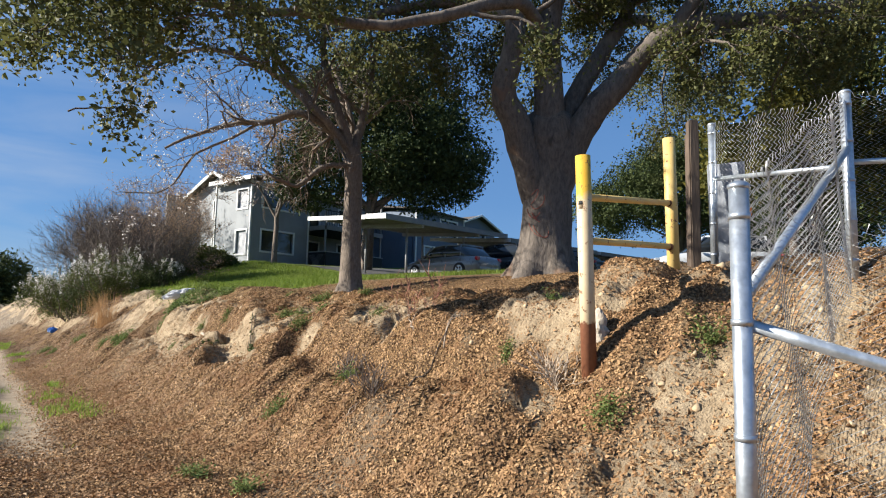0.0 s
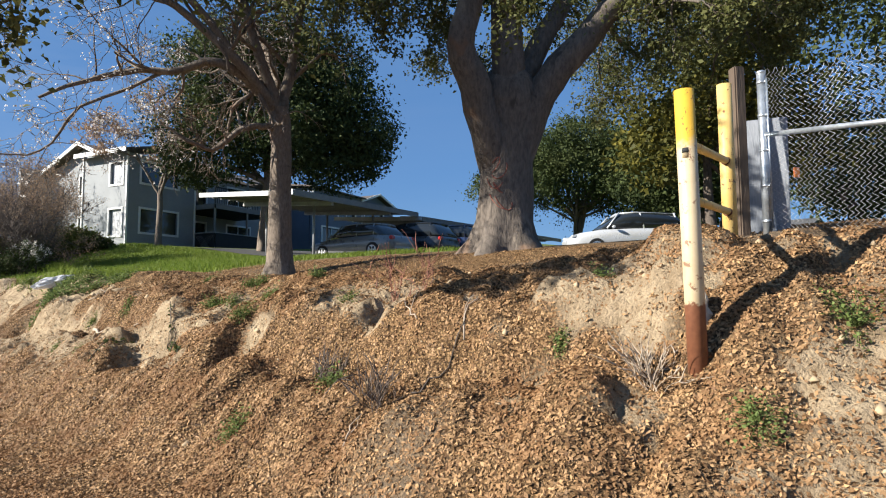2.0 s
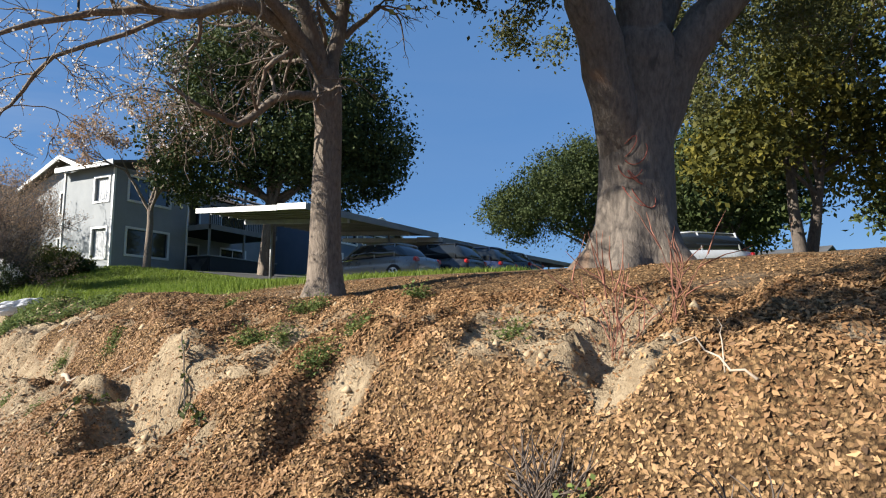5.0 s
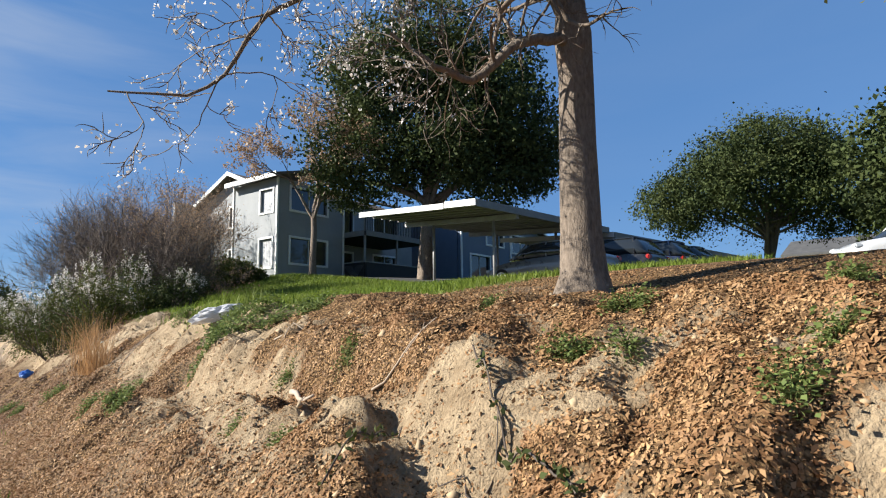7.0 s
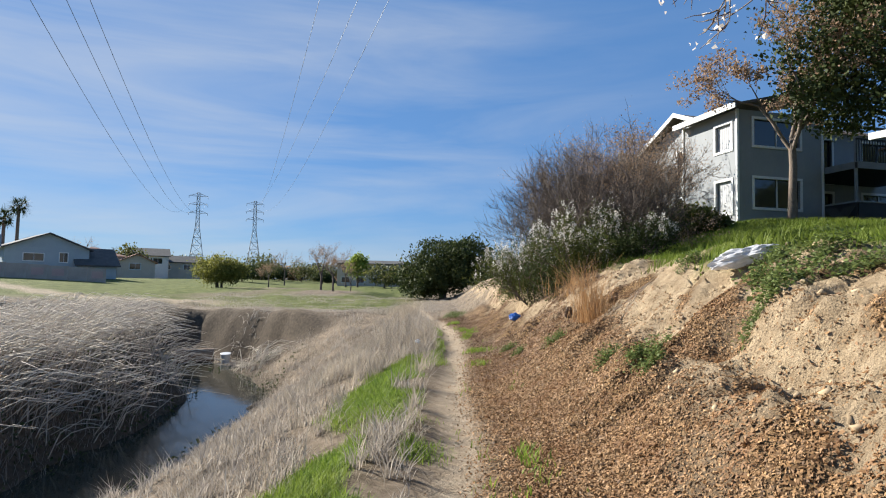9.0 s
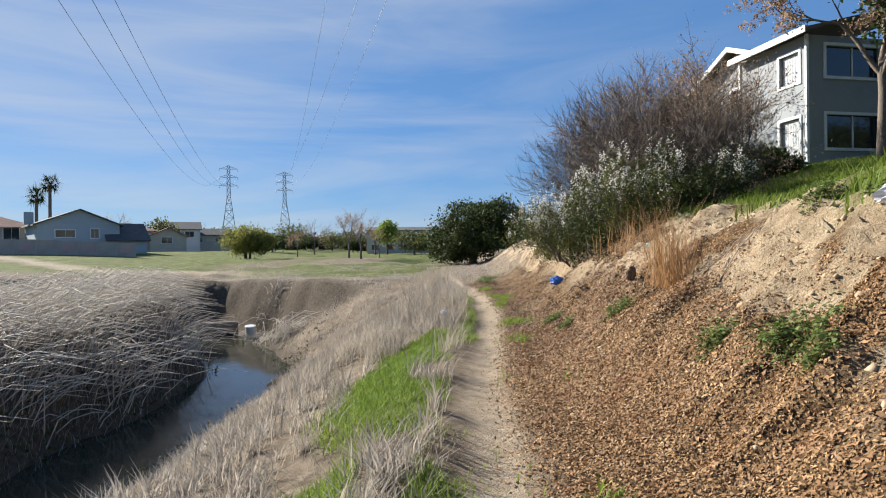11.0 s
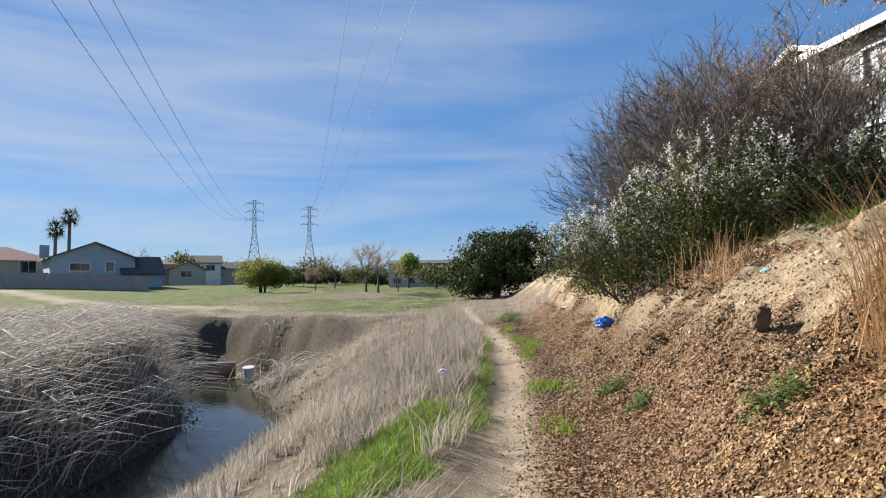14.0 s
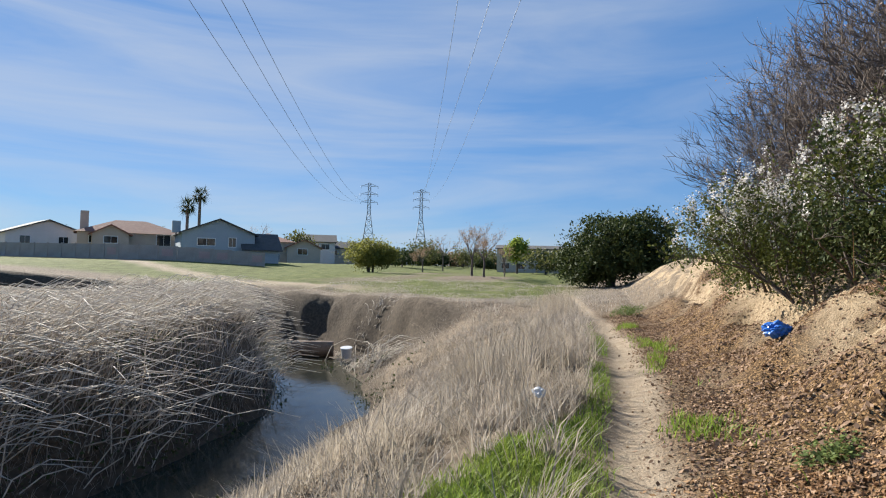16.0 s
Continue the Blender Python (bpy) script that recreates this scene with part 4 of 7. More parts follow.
for k, (x, y, r, h) in enumerate([(-12.6, 31.6, 1.1, 1.3), (-11.6, 30.4, 0.9, 1.0), (-13.8, 32.3, 1.2, 1.5), (-13.3, 29.6, 1.0, 1.2)]):
    rng = np.random.default_rng(80 + k)
    t = thing("green_shrub", Matrix.Translation(on(x, y)), "dense leafy green shrub beside the apartment wall", "shrub", "green shrubs")
    s = Soup()
    for _ in range(7):
        limb(s, (0, 0, -0.05), Vector((rng.normal() * 0.5, rng.normal() * 0.5, 1)), h * 0.8, 0.02, 0.008, rng)
    s.make("stem", M_TWIG, t)
    leaf_part("foliage", clump_crown([((0, 0, h * 0.45), (r, r, h * 0.55)), ((r * 0.5, 0, h * 0.4), (r * 0.7, r * 0.7, h * 0.4))], 3800, rng, 0.6, k), 0.075, M_GREEN_LEAF, t, rng)

# ---- fence, barrier and the bank's furniture ----
M_GALV = plain("galvanised pipe", (0.42, 0.46, 0.50), (0.60, 0.64, 0.68), 9.0, 0.38, 0.75, 0.1)
M_WIRE = plain("galvanised wire", (0.40, 0.40, 0.40), (0.62, 0.62, 0.61), 12.0, 0.45, 0.5, 0.05)
M_WOODPOST = plain("weathered brown timber", (0.06, 0.042, 0.03), (0.17, 0.12, 0.085), 3.0, 0.9, 0.0, 0.5, (1, 1, 0.15))
M_RUSTY = plain("rusted steel", (0.10, 0.035, 0.018), (0.23, 0.09, 0.045), 8.0, 0.85, 0.1, 0.5)


def pole(pts, r, sides=18, cap=True):
    s = Soup()
    s.tube([Vector(p) for p in pts], [r] * len(pts), sides, cap)
    bm = bmesh.new()
    sv, sf, caps = s.flush()
    vs = [bm.verts.new(v) for v in sv.tolist()]
    for f in sf.tolist() + caps:
        bm.faces.new([vs[i] for i in f])
    bmesh.ops.recalc_face_normals(bm, faces=bm.faces[:])
    return bm


def pole_part(name, pts, r, mat, parent, label="", sides=18):
    ob = part(name, pole(pts, r, sides), mat, parent, label)
    for p in ob.data.polygons:
        p.use_smooth = len(p.vertices) == 4
    return ob


def link_mesh(a_top, b_top, a_bot, b_bot, parent, cell=0.052, sag=0.03, seed=1):
    """Woven diamonds between two uprights, with twisted ends along the top."""
    rng = np.random.default_rng(seed)
    a_top, b_top, a_bot, b_bot = map(Vector, (a_top, b_top, a_bot, b_bot))
    ln, ht = (b_top - a_top).length, (a_top - a_bot).length
    n, m = max(int(ln / cell), 2), max(int(ht / cell), 2)
    nrm = (b_top - a_top).cross(Vector((0, 0, 1))).normalized()
    s = Soup()
    for i in range(n):
        pts = []
        for j in range(m * 2 + 1):
            fy = j / (m * 2)
            fx = (i + (0.5 if j % 2 else -0.04) + 0.04) / n + 0.5 * 0 / n
            fx = min(max((i + (1.04 if (j + 0) % 2 else 0.0)) / n, 0), 1)
            top, bot = a_top.lerp(b_top, fx), a_bot.lerp(b_bot, fx)
            p = bot.lerp(top, fy)
            wave = sag * math.sin(fx * 9 + seed) * fy + sag * 0.6 * math.sin(fx * 23 + fy * 5)
            p = p + nrm * (wave + (0.004 if j % 2 else -0.004)) + Vector((0, 0, sag * 0.8 * math.sin(fx * 14 + 1) * fy))
            pts.append(p)
        pts.append(pts[-1] + Vector((0, 0, 0.035)) + (b_top - a_top).normalized() * 0.015 * (1 if i % 2 else -1))
        s.tube(pts, [0.0021] * len(pts), 3)
    s.make("mesh", M_WIRE, parent, "woven diamond wire mesh")


def fence_run(a, b, a_h, b_h, label, rails=(), brace=None, seed=1, post_at=(True, True), low=0.06):
    """A stretch of chain-link fence from a to b (plan points); heights are of the tops."""
    ga, gb = on(*a), on(*b)
    t = thing("chain_link_fence", Matrix.Translation(ga), label, "fence")
    A0, B0 = Vector((0, 0, 0)), gb - ga
    At, Bt = Vector((0, 0, a_h - ga.z)), Vector((B0.x, B0.y, b_h - ga.z))
    for there, p0, p1 in ((post_at[0], A0, At), (post_at[1], B0, Bt)):
        if there:
            post = pole_part("post", [p0 - Vector((0, 0, 0.3)), p1 + Vector((0, 0, 0.02))], 0.036, M_GALV, t)
            bm = bmesh.new()
            bmesh.ops.create_uvsphere(bm, u_segments=16, v_segments=8, radius=0.041, matrix=Matrix.Translation(p1 + Vector((0, 0, 0.02))) @ Matrix.Diagonal((1, 1, 0.55, 1)))
            part("cap", bm, M_GALV, post, smooth=True)
            side = (Bt - At).normalized() * (1 if p0 == A0 else -1)
            side = Vector((side.x, side.y, 0)).normalized() * 0.055
            for f in (0.08, 0.3, 0.52, 0.74, 0.95):
                q = p0.lerp(p1, f)
                pole_part("tension_band", [q - Vector((0, 0, 0.012)), q + Vector((0, 0, 0.012))], 0.0395, M_GALV, post)
                pole_part("clamp", [q, q + side], 0.009, M_GALV, post, sides=8)
            pole_part("tension_bar", [p0 + side + Vector((0, 0, 0.05)), p1 + side - Vector((0, 0, 0.05))], 0.008, M_GALV, t, sides=8)
    for fa, fb, r in rails:
        pole_part("rail", [A0.lerp(At, fa), B0.lerp(Bt, fb)], r, M_GALV, t, sides=14)
    if brace:
        pole_part("brace", [A0.lerp(At, brace[0]), B0.lerp(Bt, brace[1])], 0.024, M_GALV, t, sides=14)
    link_mesh(At + Vector((0, 0, -0.02)), Bt + Vector((0, 0, -0.02)), A0 + Vector((0, 0, low)), B0 + Vector((0, 0, low)), t, seed=seed)
    return t


FN, FK, FP = (1.12, 2.25), (2.84, 4.14), (2.66, 5.85)
zn, zk, zp = 2.08, 3.20, 3.50
run1 = fence_run(FN, FK, zn, zk, "chain-link fence panel climbing the bank, with a galvanised brace", brace=(0.78, 0.70), seed=2)
run2 = fence_run(FK, FP, zk, zp, "chain-link fence panel at the bank top with a rail", rails=((0.60, 0.62, 0.021),), seed=3, post_at=(False, True))
run3 = fence_run(FN, (2.9, 2.15), 1.98, 1.96, "chain-link fence panel with a slanting galvanised brace", brace=(0.78, 0.15), seed=4, post_at=(False, True))
run4 = fence_run(FK, (9.0, 4.4), zk, 3.7, "chain-link fence along the bank top", rails=((0.62, 0.62, 0.021),), seed=5, post_at=(False, True))

old_post = thing("timber_post", Matrix.Translation(on(2.52, 5.98)), "dark weathered timber post beside the fence", "post")
part("shaft", boxes([(0, 0, 0.6, 0.10, 0.10, 1.8)], 0.012), M_WOODPOST, old_post)
part("shaft", boxes([(0.02, 0.13, 0.55, 0.07, 0.07, 1.7)], 0.01), M_WOODPOST, old_post)
board = thing("leaning_board", Matrix.Translation(on(3.0, 6.25)) @ pose(0, 0, 0, 6, 0, -35), "grey weathered board leaning behind the fence", "board")
part("panel", boxes([(0, 0, 0.5, 0.36, 0.03, 1.1)], 0.006), plain("grey weathered board", (0.22, 0.24, 0.27), (0.36, 0.38, 0.42), 3.0, 0.85, 0, 0.3, (4, 4, 0.4)), board)
tagp = thing("tag_marker", Matrix.Translation(on(3.06, 5.95, 0.52)), "small orange marker tied to the fence", "marker")
part("tag", boxes([(0, 0, 0, 0.06, 0.012, 0.09)], 0.004), plain("orange plastic", (0.55, 0.16, 0.03), (0.7, 0.24, 0.05), 9, 0.5), tagp)


def worn_yellow():
    """Yellow paint above, bleached cream below it, rust at the foot."""
    m, n, l, b = shade("worn yellow paint", 0.55)
    co = n.new("ShaderNodeTexCoord")
    sep = n.new("ShaderNodeSeparateXYZ")
    l.new(co.outputs["Object"], sep.inputs["Vector"])
    vec = coords(n, l)
    nz = noise_tex(n, l, vec, 9.0, 5.0, 0.65)
    add = n.new("ShaderNodeMath")
    add.operation = "MULTIPLY_ADD"
    l.new(nz, add.inputs[0])
    add.inputs[1].default_value = 0.35
    l.new(sep.outputs["Z"], add.inputs[2])
    yellow = blend(n, l, nz, (0.55, 0.30, 0.02), (0.68, 0.42, 0.05))
    cream = blend(n, l, noise_tex(n, l, vec, 6.0, 6.0, 0.7), (0.42, 0.30, 0.15), (0.62, 0.52, 0.36))
    c = blend(n, l, span(n, l, add.outputs["Value"], 1.58, 1.66), cream, yellow)
    rust = blend(n, l, noise_tex(n, l, vec, 30.0, 4.0), (0.10, 0.035, 0.018), (0.24, 0.095, 0.045))
    c = blend(n, l, span(n, l, add.outputs["Value"], 0.66, 0.69), rust, c)
    chips = noise_tex(n, l, vec, 16.0, 5.0, 0.7, 0.5)
    c = blend(n, l, span(n, l, chips, 0.60, 0.64, 0.0, 0.8), c, rust)
    l.new(c, b.inputs["Base Color"])
    relief(n, l, b, chips, 0.35, 0.004)
    return m


def all_yellow():
    m, n, l, b = shade("faded yellow paint", 0.55)
    vec = coords(n, l)
    c = blend(n, l, noise_tex(n, l, vec, 7.0, 6.0, 0.7), (0.58, 0.33, 0.03), (0.62, 0.50, 0.25))
    chips = noise_tex(n, l, vec, 18.0, 5.0, 0.7, 0.5)
    c = blend(n, l, span(n, l, chips, 0.61, 0.65), c, (0.16, 0.06, 0.03))
    l.new(c, b.inputs["Base Color"])
    relief(n, l, b, chips, 0.35, 0.004)
    return m


M_YPOST, M_YRAIL = worn_yellow(), all_yellow()
bar = thing("pipe_barrier", Matrix.Translation((1.14, 4.62, 1.05)), "yellow-painted steel pipe barrier with peeling paint and rusty foot", "barrier")
pA0, pA1 = Vector((0, 0, -0.25)), Vector((-0.07, -0.05, 1.78))
pB0, pB1 = Vector((1.08, 1.12, 0.75)), Vector((1.02, 1.05, 2.27))
postA = pole_part("post", [pA0, pA0.lerp(pA1, 0.5), pA1], 0.058, M_YPOST, bar, "post with yellow top, cream middle and rusty foot", 24)
postB = pole_part("post", [pB0, pB0.lerp(pB1, 0.5), pB1], 0.058, M_YRAIL, bar, "faded yellow post", 24)
rail_hi = pole_part("rail", [Vector((-0.04, -0.03, 1.46)), Vector((1.04, 1.08, 1.64))], 0.028, M_YRAIL, bar, sides=16)
rail_lo = pole_part("rail", [Vector((-0.02, -0.02, 1.12)), Vector((1.05, 1.09, 1.22))], 0.028, M_YRAIL, bar, sides=16)
stub = pole_part("stub", [Vector((-0.075, -0.06, 1.36)), Vector((-0.075, -0.06, 1.52))], 0.033, M_YPOST, bar, "short pipe stub with a black band", 18)
pole_part("band", [Vector((-0.075, -0.06, 1.39)), Vector((-0.075, -0.06, 1.42))], 0.0345, plain("black tape", (0.012, 0.012, 0.012), (0.03, 0.03, 0.03)), stub, sides=18)
for z, f in ((1.64, 0.0), (1.22, 0.0)):
    pole_part("weld", [Vector((0.99, 1.03, z - 0.012)), Vector((1.02, 1.06, z - 0.006))], 0.034, M_RUSTY, bar, sides=14)

footing = thing("concrete_footing", Matrix.Translation(on(1.25, 4.75, 0.05)), "broken pale concrete lump at the post's foot", "concrete")
bm = bmesh.new()
bmesh.ops.create_icosphere(bm, subdivisions=3, radius=0.1, matrix=Matrix.Diagonal((0.6, 0.6, 1.7, 1)))
for v in bm.verts:
    v.co += Vector((noise.noise(v.co * 14), noise.noise(v.co * 14 + Vector((5, 0, 0))), noise.noise(v.co * 14 + Vector((0, 9, 0))))) * 0.035
part("lump", bm, plain("rough concrete", (0.36, 0.31, 0.25), (0.55, 0.49, 0.40), 10, 0.95, 0, 0.6), footing)

# ---- apartment block, carports and cars ----
def siding(name, a, b_):
    m, n, l, b = shade(name, 0.75)
    vec = coords(n, l)
    big, fine = noise_tex(n, l, vec, 0.9, 5.0, 0.6), noise_tex(n, l, coords(n, l, (9, 9, 0.6)), 6.0, 4.0)
    c = blend(n, l, span(n, l, big, 0.3, 0.7), a, b_)
    c = blend(n, l, span(n, l, fine, 0.5, 0.75, 0.0, 0.25), c, tuple(x * 0.7 for x in a))
    l.new(c, b.inputs["Base Color"])
    relief(n, l, b, fine, 0.3, 0.01)
    return m


M_SIDING = siding("grey painted siding", (0.23, 0.245, 0.255), (0.29, 0.305, 0.315))
M_BLUE = siding("blue painted siding", (0.10, 0.135, 0.19), (0.13, 0.165, 0.22))
M_TRIM = plain("white trim paint", (0.70, 0.70, 0.68), (0.80, 0.80, 0.78), 2.0, 0.6, 0, 0.1)
M_ROOF = plain("brown shingles", (0.075, 0.06, 0.05), (0.15, 0.12, 0.10), 3.0, 0.9, 0, 0.6)
M_BLACK = plain("black painted timber", (0.012, 0.012, 0.013), (0.035, 0.034, 0.034), 4.0, 0.7)
M_CURTAIN = plain("pale curtain", (0.42, 0.43, 0.44), (0.55, 0.56, 0.57), 5.0, 0.9, 0, 0.2, (9, 9, 0.3))


def glass_mat(name, tint):
    m, n, l, b = shade(name, 0.04)
    b.inputs["Base Color"].default_value = (*tint, 1)
    b.inputs["Specular IOR Level"].default_value = 0.7
    return m


M_GLASS = glass_mat("dark window glass", (0.02, 0.024, 0.028))


def pierced(w, h, holes, thick, mat, name, parent, m, label=""):
    """A wall in its own xz plane, y inwards, with openings (x0, z0, x1, z1) cut through."""
    xs = sorted({0, w, *[q for o in holes for q in (o[0], o[2])]})
    zs = sorted({0, h, *[q for o in holes for q in (o[1], o[3])]})
    bm = bmesh.new()
    vs = {(i, k, y): bm.verts.new((x, y * thick, z)) for i, x in enumerate(xs) for k, z in enumerate(zs) for y in (0, 1)}

    def solid(i, k):
        if not (0 <= i < len(xs) - 1 and 0 <= k < len(zs) - 1):
            return False
        cx, cz = (xs[i] + xs[i + 1]) / 2, (zs[k] + zs[k + 1]) / 2
        return not any(o[0] < cx < o[2] and o[1] < cz < o[3] for o in holes)
    for i in range(len(xs) - 1):
        for k in range(len(zs) - 1):
            if not solid(i, k):
                continue
            bm.faces.new((vs[i, k, 0], vs[i + 1, k, 0], vs[i + 1, k + 1, 0], vs[i, k + 1, 0]))
            bm.faces.new((vs[i, k, 1], vs[i, k + 1, 1], vs[i + 1, k + 1, 1], vs[i + 1, k, 1]))
            for di, dk, a, b in ((-1, 0, (i, k), (i, k + 1)), (1, 0, (i + 1, k), (i + 1, k + 1)), (0, -1, (i, k), (i + 1, k)), (0, 1, (i, k + 1), (i + 1, k + 1))):
                if not solid(i + di, k + dk):
                    bm.faces.new((vs[*a, 0], vs[*a, 1], vs[*b, 1], vs[*b, 0]))
    for v in [v for v in bm.verts if not v.link_faces]:
        bm.verts.remove(v)
    bmesh.ops.recalc_face_normals(bm, faces=bm.faces[:])
    ob = part(name, bm, mat, parent, label)
    ob.matrix_local = m
    return ob


def window(parent, m, w, h, split=True, curtain=False, sash=M_TRIM):
    """A window in an opening of that size, its corner at m; y points inwards."""
    t = 0.11
    win = part("window", boxes([(w / 2, 0.12, h / 2, w, 0.03, h)]), M_GLASS, parent, "dark glazed window")
    win.matrix_local = m
    part("frame", boxes([(w / 2, -0.015, -t / 2, w + 2 * t, 0.05, t), (w / 2, -0.015, h + t / 2, w + 2 * t, 0.05, t), (-t / 2, -0.015, h / 2, t, 0.05, h), (w + t / 2, -0.015, h / 2, t, 0.05, h)], 0.006), sash, win, "white frame")
    if split:
        part("mullion", boxes([(w * 0.52, 0.09, h / 2, 0.05, 0.05, h)], 0.004), sash, win)
    if curtain:
        bm = bmesh.new()
        n = 26
        vs = []
        for i in range(n + 1):
            x = w * 0.03 + (w * 0.94) * i / n
            y = 0.098 + 0.006 * math.sin(i * 1.7)
            vs.append((bm.verts.new((x, y, 0.02)), bm.verts.new((x, y, h - 0.02))))
        for a, b in zip(vs, vs[1:]):
            bm.faces.new((a[0], b[0], b[1], a[1]))
        part("curtain", bm, M_CURTAIN, win, "pale curtain")
    return win


def slab(corners, thick, mat, name, parent, label=""):
    """A roof slab from four top corners."""
    bm = bmesh.new()
    top = [bm.verts.new(c) for c in corners]
    bot = [bm.verts.new(Vector(c) - Vector((0, 0, thick))) for c in corners]
    bm.faces.new(top)
    bm.faces.new(bot[::-1])
    for i in range(4):
        j = (i + 1) % 4
        bm.faces.new((top[i], bot[i], bot[j], top[j]))
    bmesh.ops.recalc_face_normals(bm, faces=bm.faces[:])
    return part(name, bm, mat, parent, label)


def apartment():
    base = Vector((-11.1, 34.2, 4.02))
    rot = Matrix(((0.6, -0.8, 0), (0.8, 0.6, 0), (0, 0, 1))).to_4x4()
    t = thing("apartment_building", Matrix.Translation(base) @ rot, "two-storey grey apartment building with white trim", "building")
    H, WY, LX = 4.95, 3.55, 4.3
    flip = Matrix.Rotation(radians(-90), 4, "Z")
    # wall with the sun on it: runs along +y, outside towards -x
    lit = Matrix.Translation((0, WY, -0.4)) @ flip
    holes = [(WY - 1.30, 1.07, WY - 0.35, 2.42), (WY - 1.30, 3.75, WY - 0.35, 4.85)]
    pierced(WY, H + 0.4, holes, 0.2, M_SIDING, "wall", t, lit, "sunlit grey wall")
    for x0, z0, x1, z1 in holes:
        window(t, lit @ Matrix.Translation((x0, 0, z0)), x1 - x0, z1 - z0, False, True)
    # shaded wall: runs along +x, outside towards -y
    dk = Matrix.Translation((0.0, 0, -0.4))
    holes = [(0.80, 1.30, 3.10, 2.50), (0.80, 3.90, 3.10, 5.0)]
    wd = pierced(LX - 0.204, H + 0.4, [(a - 0.204, b, c - 0.204, d) for a, b, c, d in holes], 0.2, M_SIDING, "wall", t, dk @ Matrix.Translation((0.204, 0, 0)), "shaded grey wall")
    for x0, z0, x1, z1 in holes:
        window(t, dk @ Matrix.Translation((x0, 0, z0)), x1 - x0, z1 - z0)
    # closing walls, inner recess and the long rear part
    part("wall", boxes([(LX - 0.1, 1.1, H / 2 - 0.2, 0.2, 1.79, H + 0.4)]), M_SIDING, t)
    pierced(8.0, H + 0.4, [(0.6, 0.4, 2.6, 2.45), (0.6, 3.0, 2.6, 5.0), (4.4, 1.3, 6.4, 2.5), (4.4, 3.9, 6.4, 5.0)], 0.2, M_SIDING, "wall", t, Matrix.Translation((LX, 2.0, -0.4)))
    for x0, z0, x1, z1 in [(0.6, 0.4, 2.6, 2.45), (0.6, 3.0, 2.6, 5.0), (4.4, 1.3, 6.4, 2.5), (4.4, 3.9, 6.4, 5.0)]:
        window(t, Matrix.Translation((LX + x0, 2.0, z0 - 0.4)), x1 - x0, z1 - z0)
    part("wall", boxes([(LX + 7.9, 5.5, H / 2 - 0.2, 0.2, 6.6, H + 0.4), (6, 9.0, H / 2 - 0.2, 12.4, 0.2, H + 0.4)]), M_SIDING, t)
    # set-back gable to the side
    gx = 1.3
    gm = Matrix.Translation((gx, 8.9, -0.4)) @ flip
    holes = [(3.1, 1.1, 4.0, 2.4), (3.1, 3.7, 4.0, 4.8)]
    pierced(8.9 - WY - 0.004, H + 0.1, holes, 0.2, M_SIDING, "wall", t, gm, "grey gable wall")
    for x0, z0, x1, z1 in holes:
        window(t, gm @ Matrix.Translation((x0, 0, z0)), x1 - x0, z1 - z0, False)
    bm = bmesh.new()
    tri = [(gx + 0.002, 8.9, H - 0.3), (gx + 0.002, WY, H - 0.3), (gx + 0.002, WY, H + 0.1), (gx + 0.002, 5.4, H + 1.1)]
    lo = [bm.verts.new(p) for p in tri]
    hi = [bm.verts.new((p[0] + 0.2, p[1], p[2])) for p in tri]
    bm.faces.new(lo)
    bm.faces.new(hi[::-1])
    for i in range(4):
        j = (i + 1) % 4
        bm.faces.new((lo[i], hi[i], hi[j], lo[j]))
    bmesh.ops.recalc_face_normals(bm, faces=bm.faces[:])
    part("gable", bm, M_SIDING, t)
    # corner boards
    part("corner_board", boxes([(-0.012, -0.012, H / 2 - 0.2, 0.10, 0.10, H + 0.4)], 0.006), M_TRIM, t)
    part("corner_board", boxes([(-0.012, WY - 0.03, H / 2 - 0.2, 0.09, 0.10, H + 0.4)], 0.006), M_TRIM, t)
    part("corner_board", boxes([(LX - 0.03, -0.012, H / 2 - 0.2, 0.09, 0.09, H + 0.4)], 0.006), M_TRIM, t)
    # roofs with white fascia
    r1 = slab([(-0.45, -0.45, H + 0.10), (-0.45, WY + 0.1, H + 0.10), (6.0, WY + 0.1, H + 1.7), (6.0, -0.45, H + 1.7)], 0.12, M_ROOF, "roof", t)
    part("fascia", boxes([(-0.475, WY / 2 - 0.18, H + 0.02, 0.05, WY + 0.6, 0.24)], 0.006), M_TRIM, r1, "white fascia board")
    r2 = slab([(gx - 0.5, 5.4, H + 1.32), (gx - 0.5, 9.4, H - 0.45), (12.6, 9.4, H - 0.45), (12.6, 5.4, H + 1.32)], 0.12, M_ROOF, "roof", t)
    slab([(gx - 0.5, WY - 0.3, H + 0.42), (gx - 0.5, 5.396, H + 1.32), (12.6, 5.396, H + 1.32), (12.6, WY - 0.3, H + 0.42)], 0.12, M_ROOF, "roof", t)
    slab([(6.0, 1.4, H + 0.3), (6.0, 4.4, H + 1.3), (12.6, 4.4, H + 1.3), (12.6, 1.4, H + 0.3)], 0.12, M_ROOF, "roof", t)
    for a, b in (((gx - 0.53, 5.4, H + 1.26), (gx - 0.53, 9.42, H - 0.52)), ((gx - 0.53, WY - 0.3, H + 0.36), (gx - 0.53, 5.4, H + 1.26))):
        slab([Vector(a) + Vector((-0.03, 0, 0.1)), Vector(b) + Vector((-0.03, 0, 0.1)), Vector(b) + Vector((0.03, 0, 0.1)), Vector(a) + Vector((0.03, 0, 0.1))], 0.22, M_TRIM, "bargeboard", r2, "white bargeboard")
    # patio and balcony in the recess
    px0, px1, py = LX + 0.1, LX + 5.2, -1.5
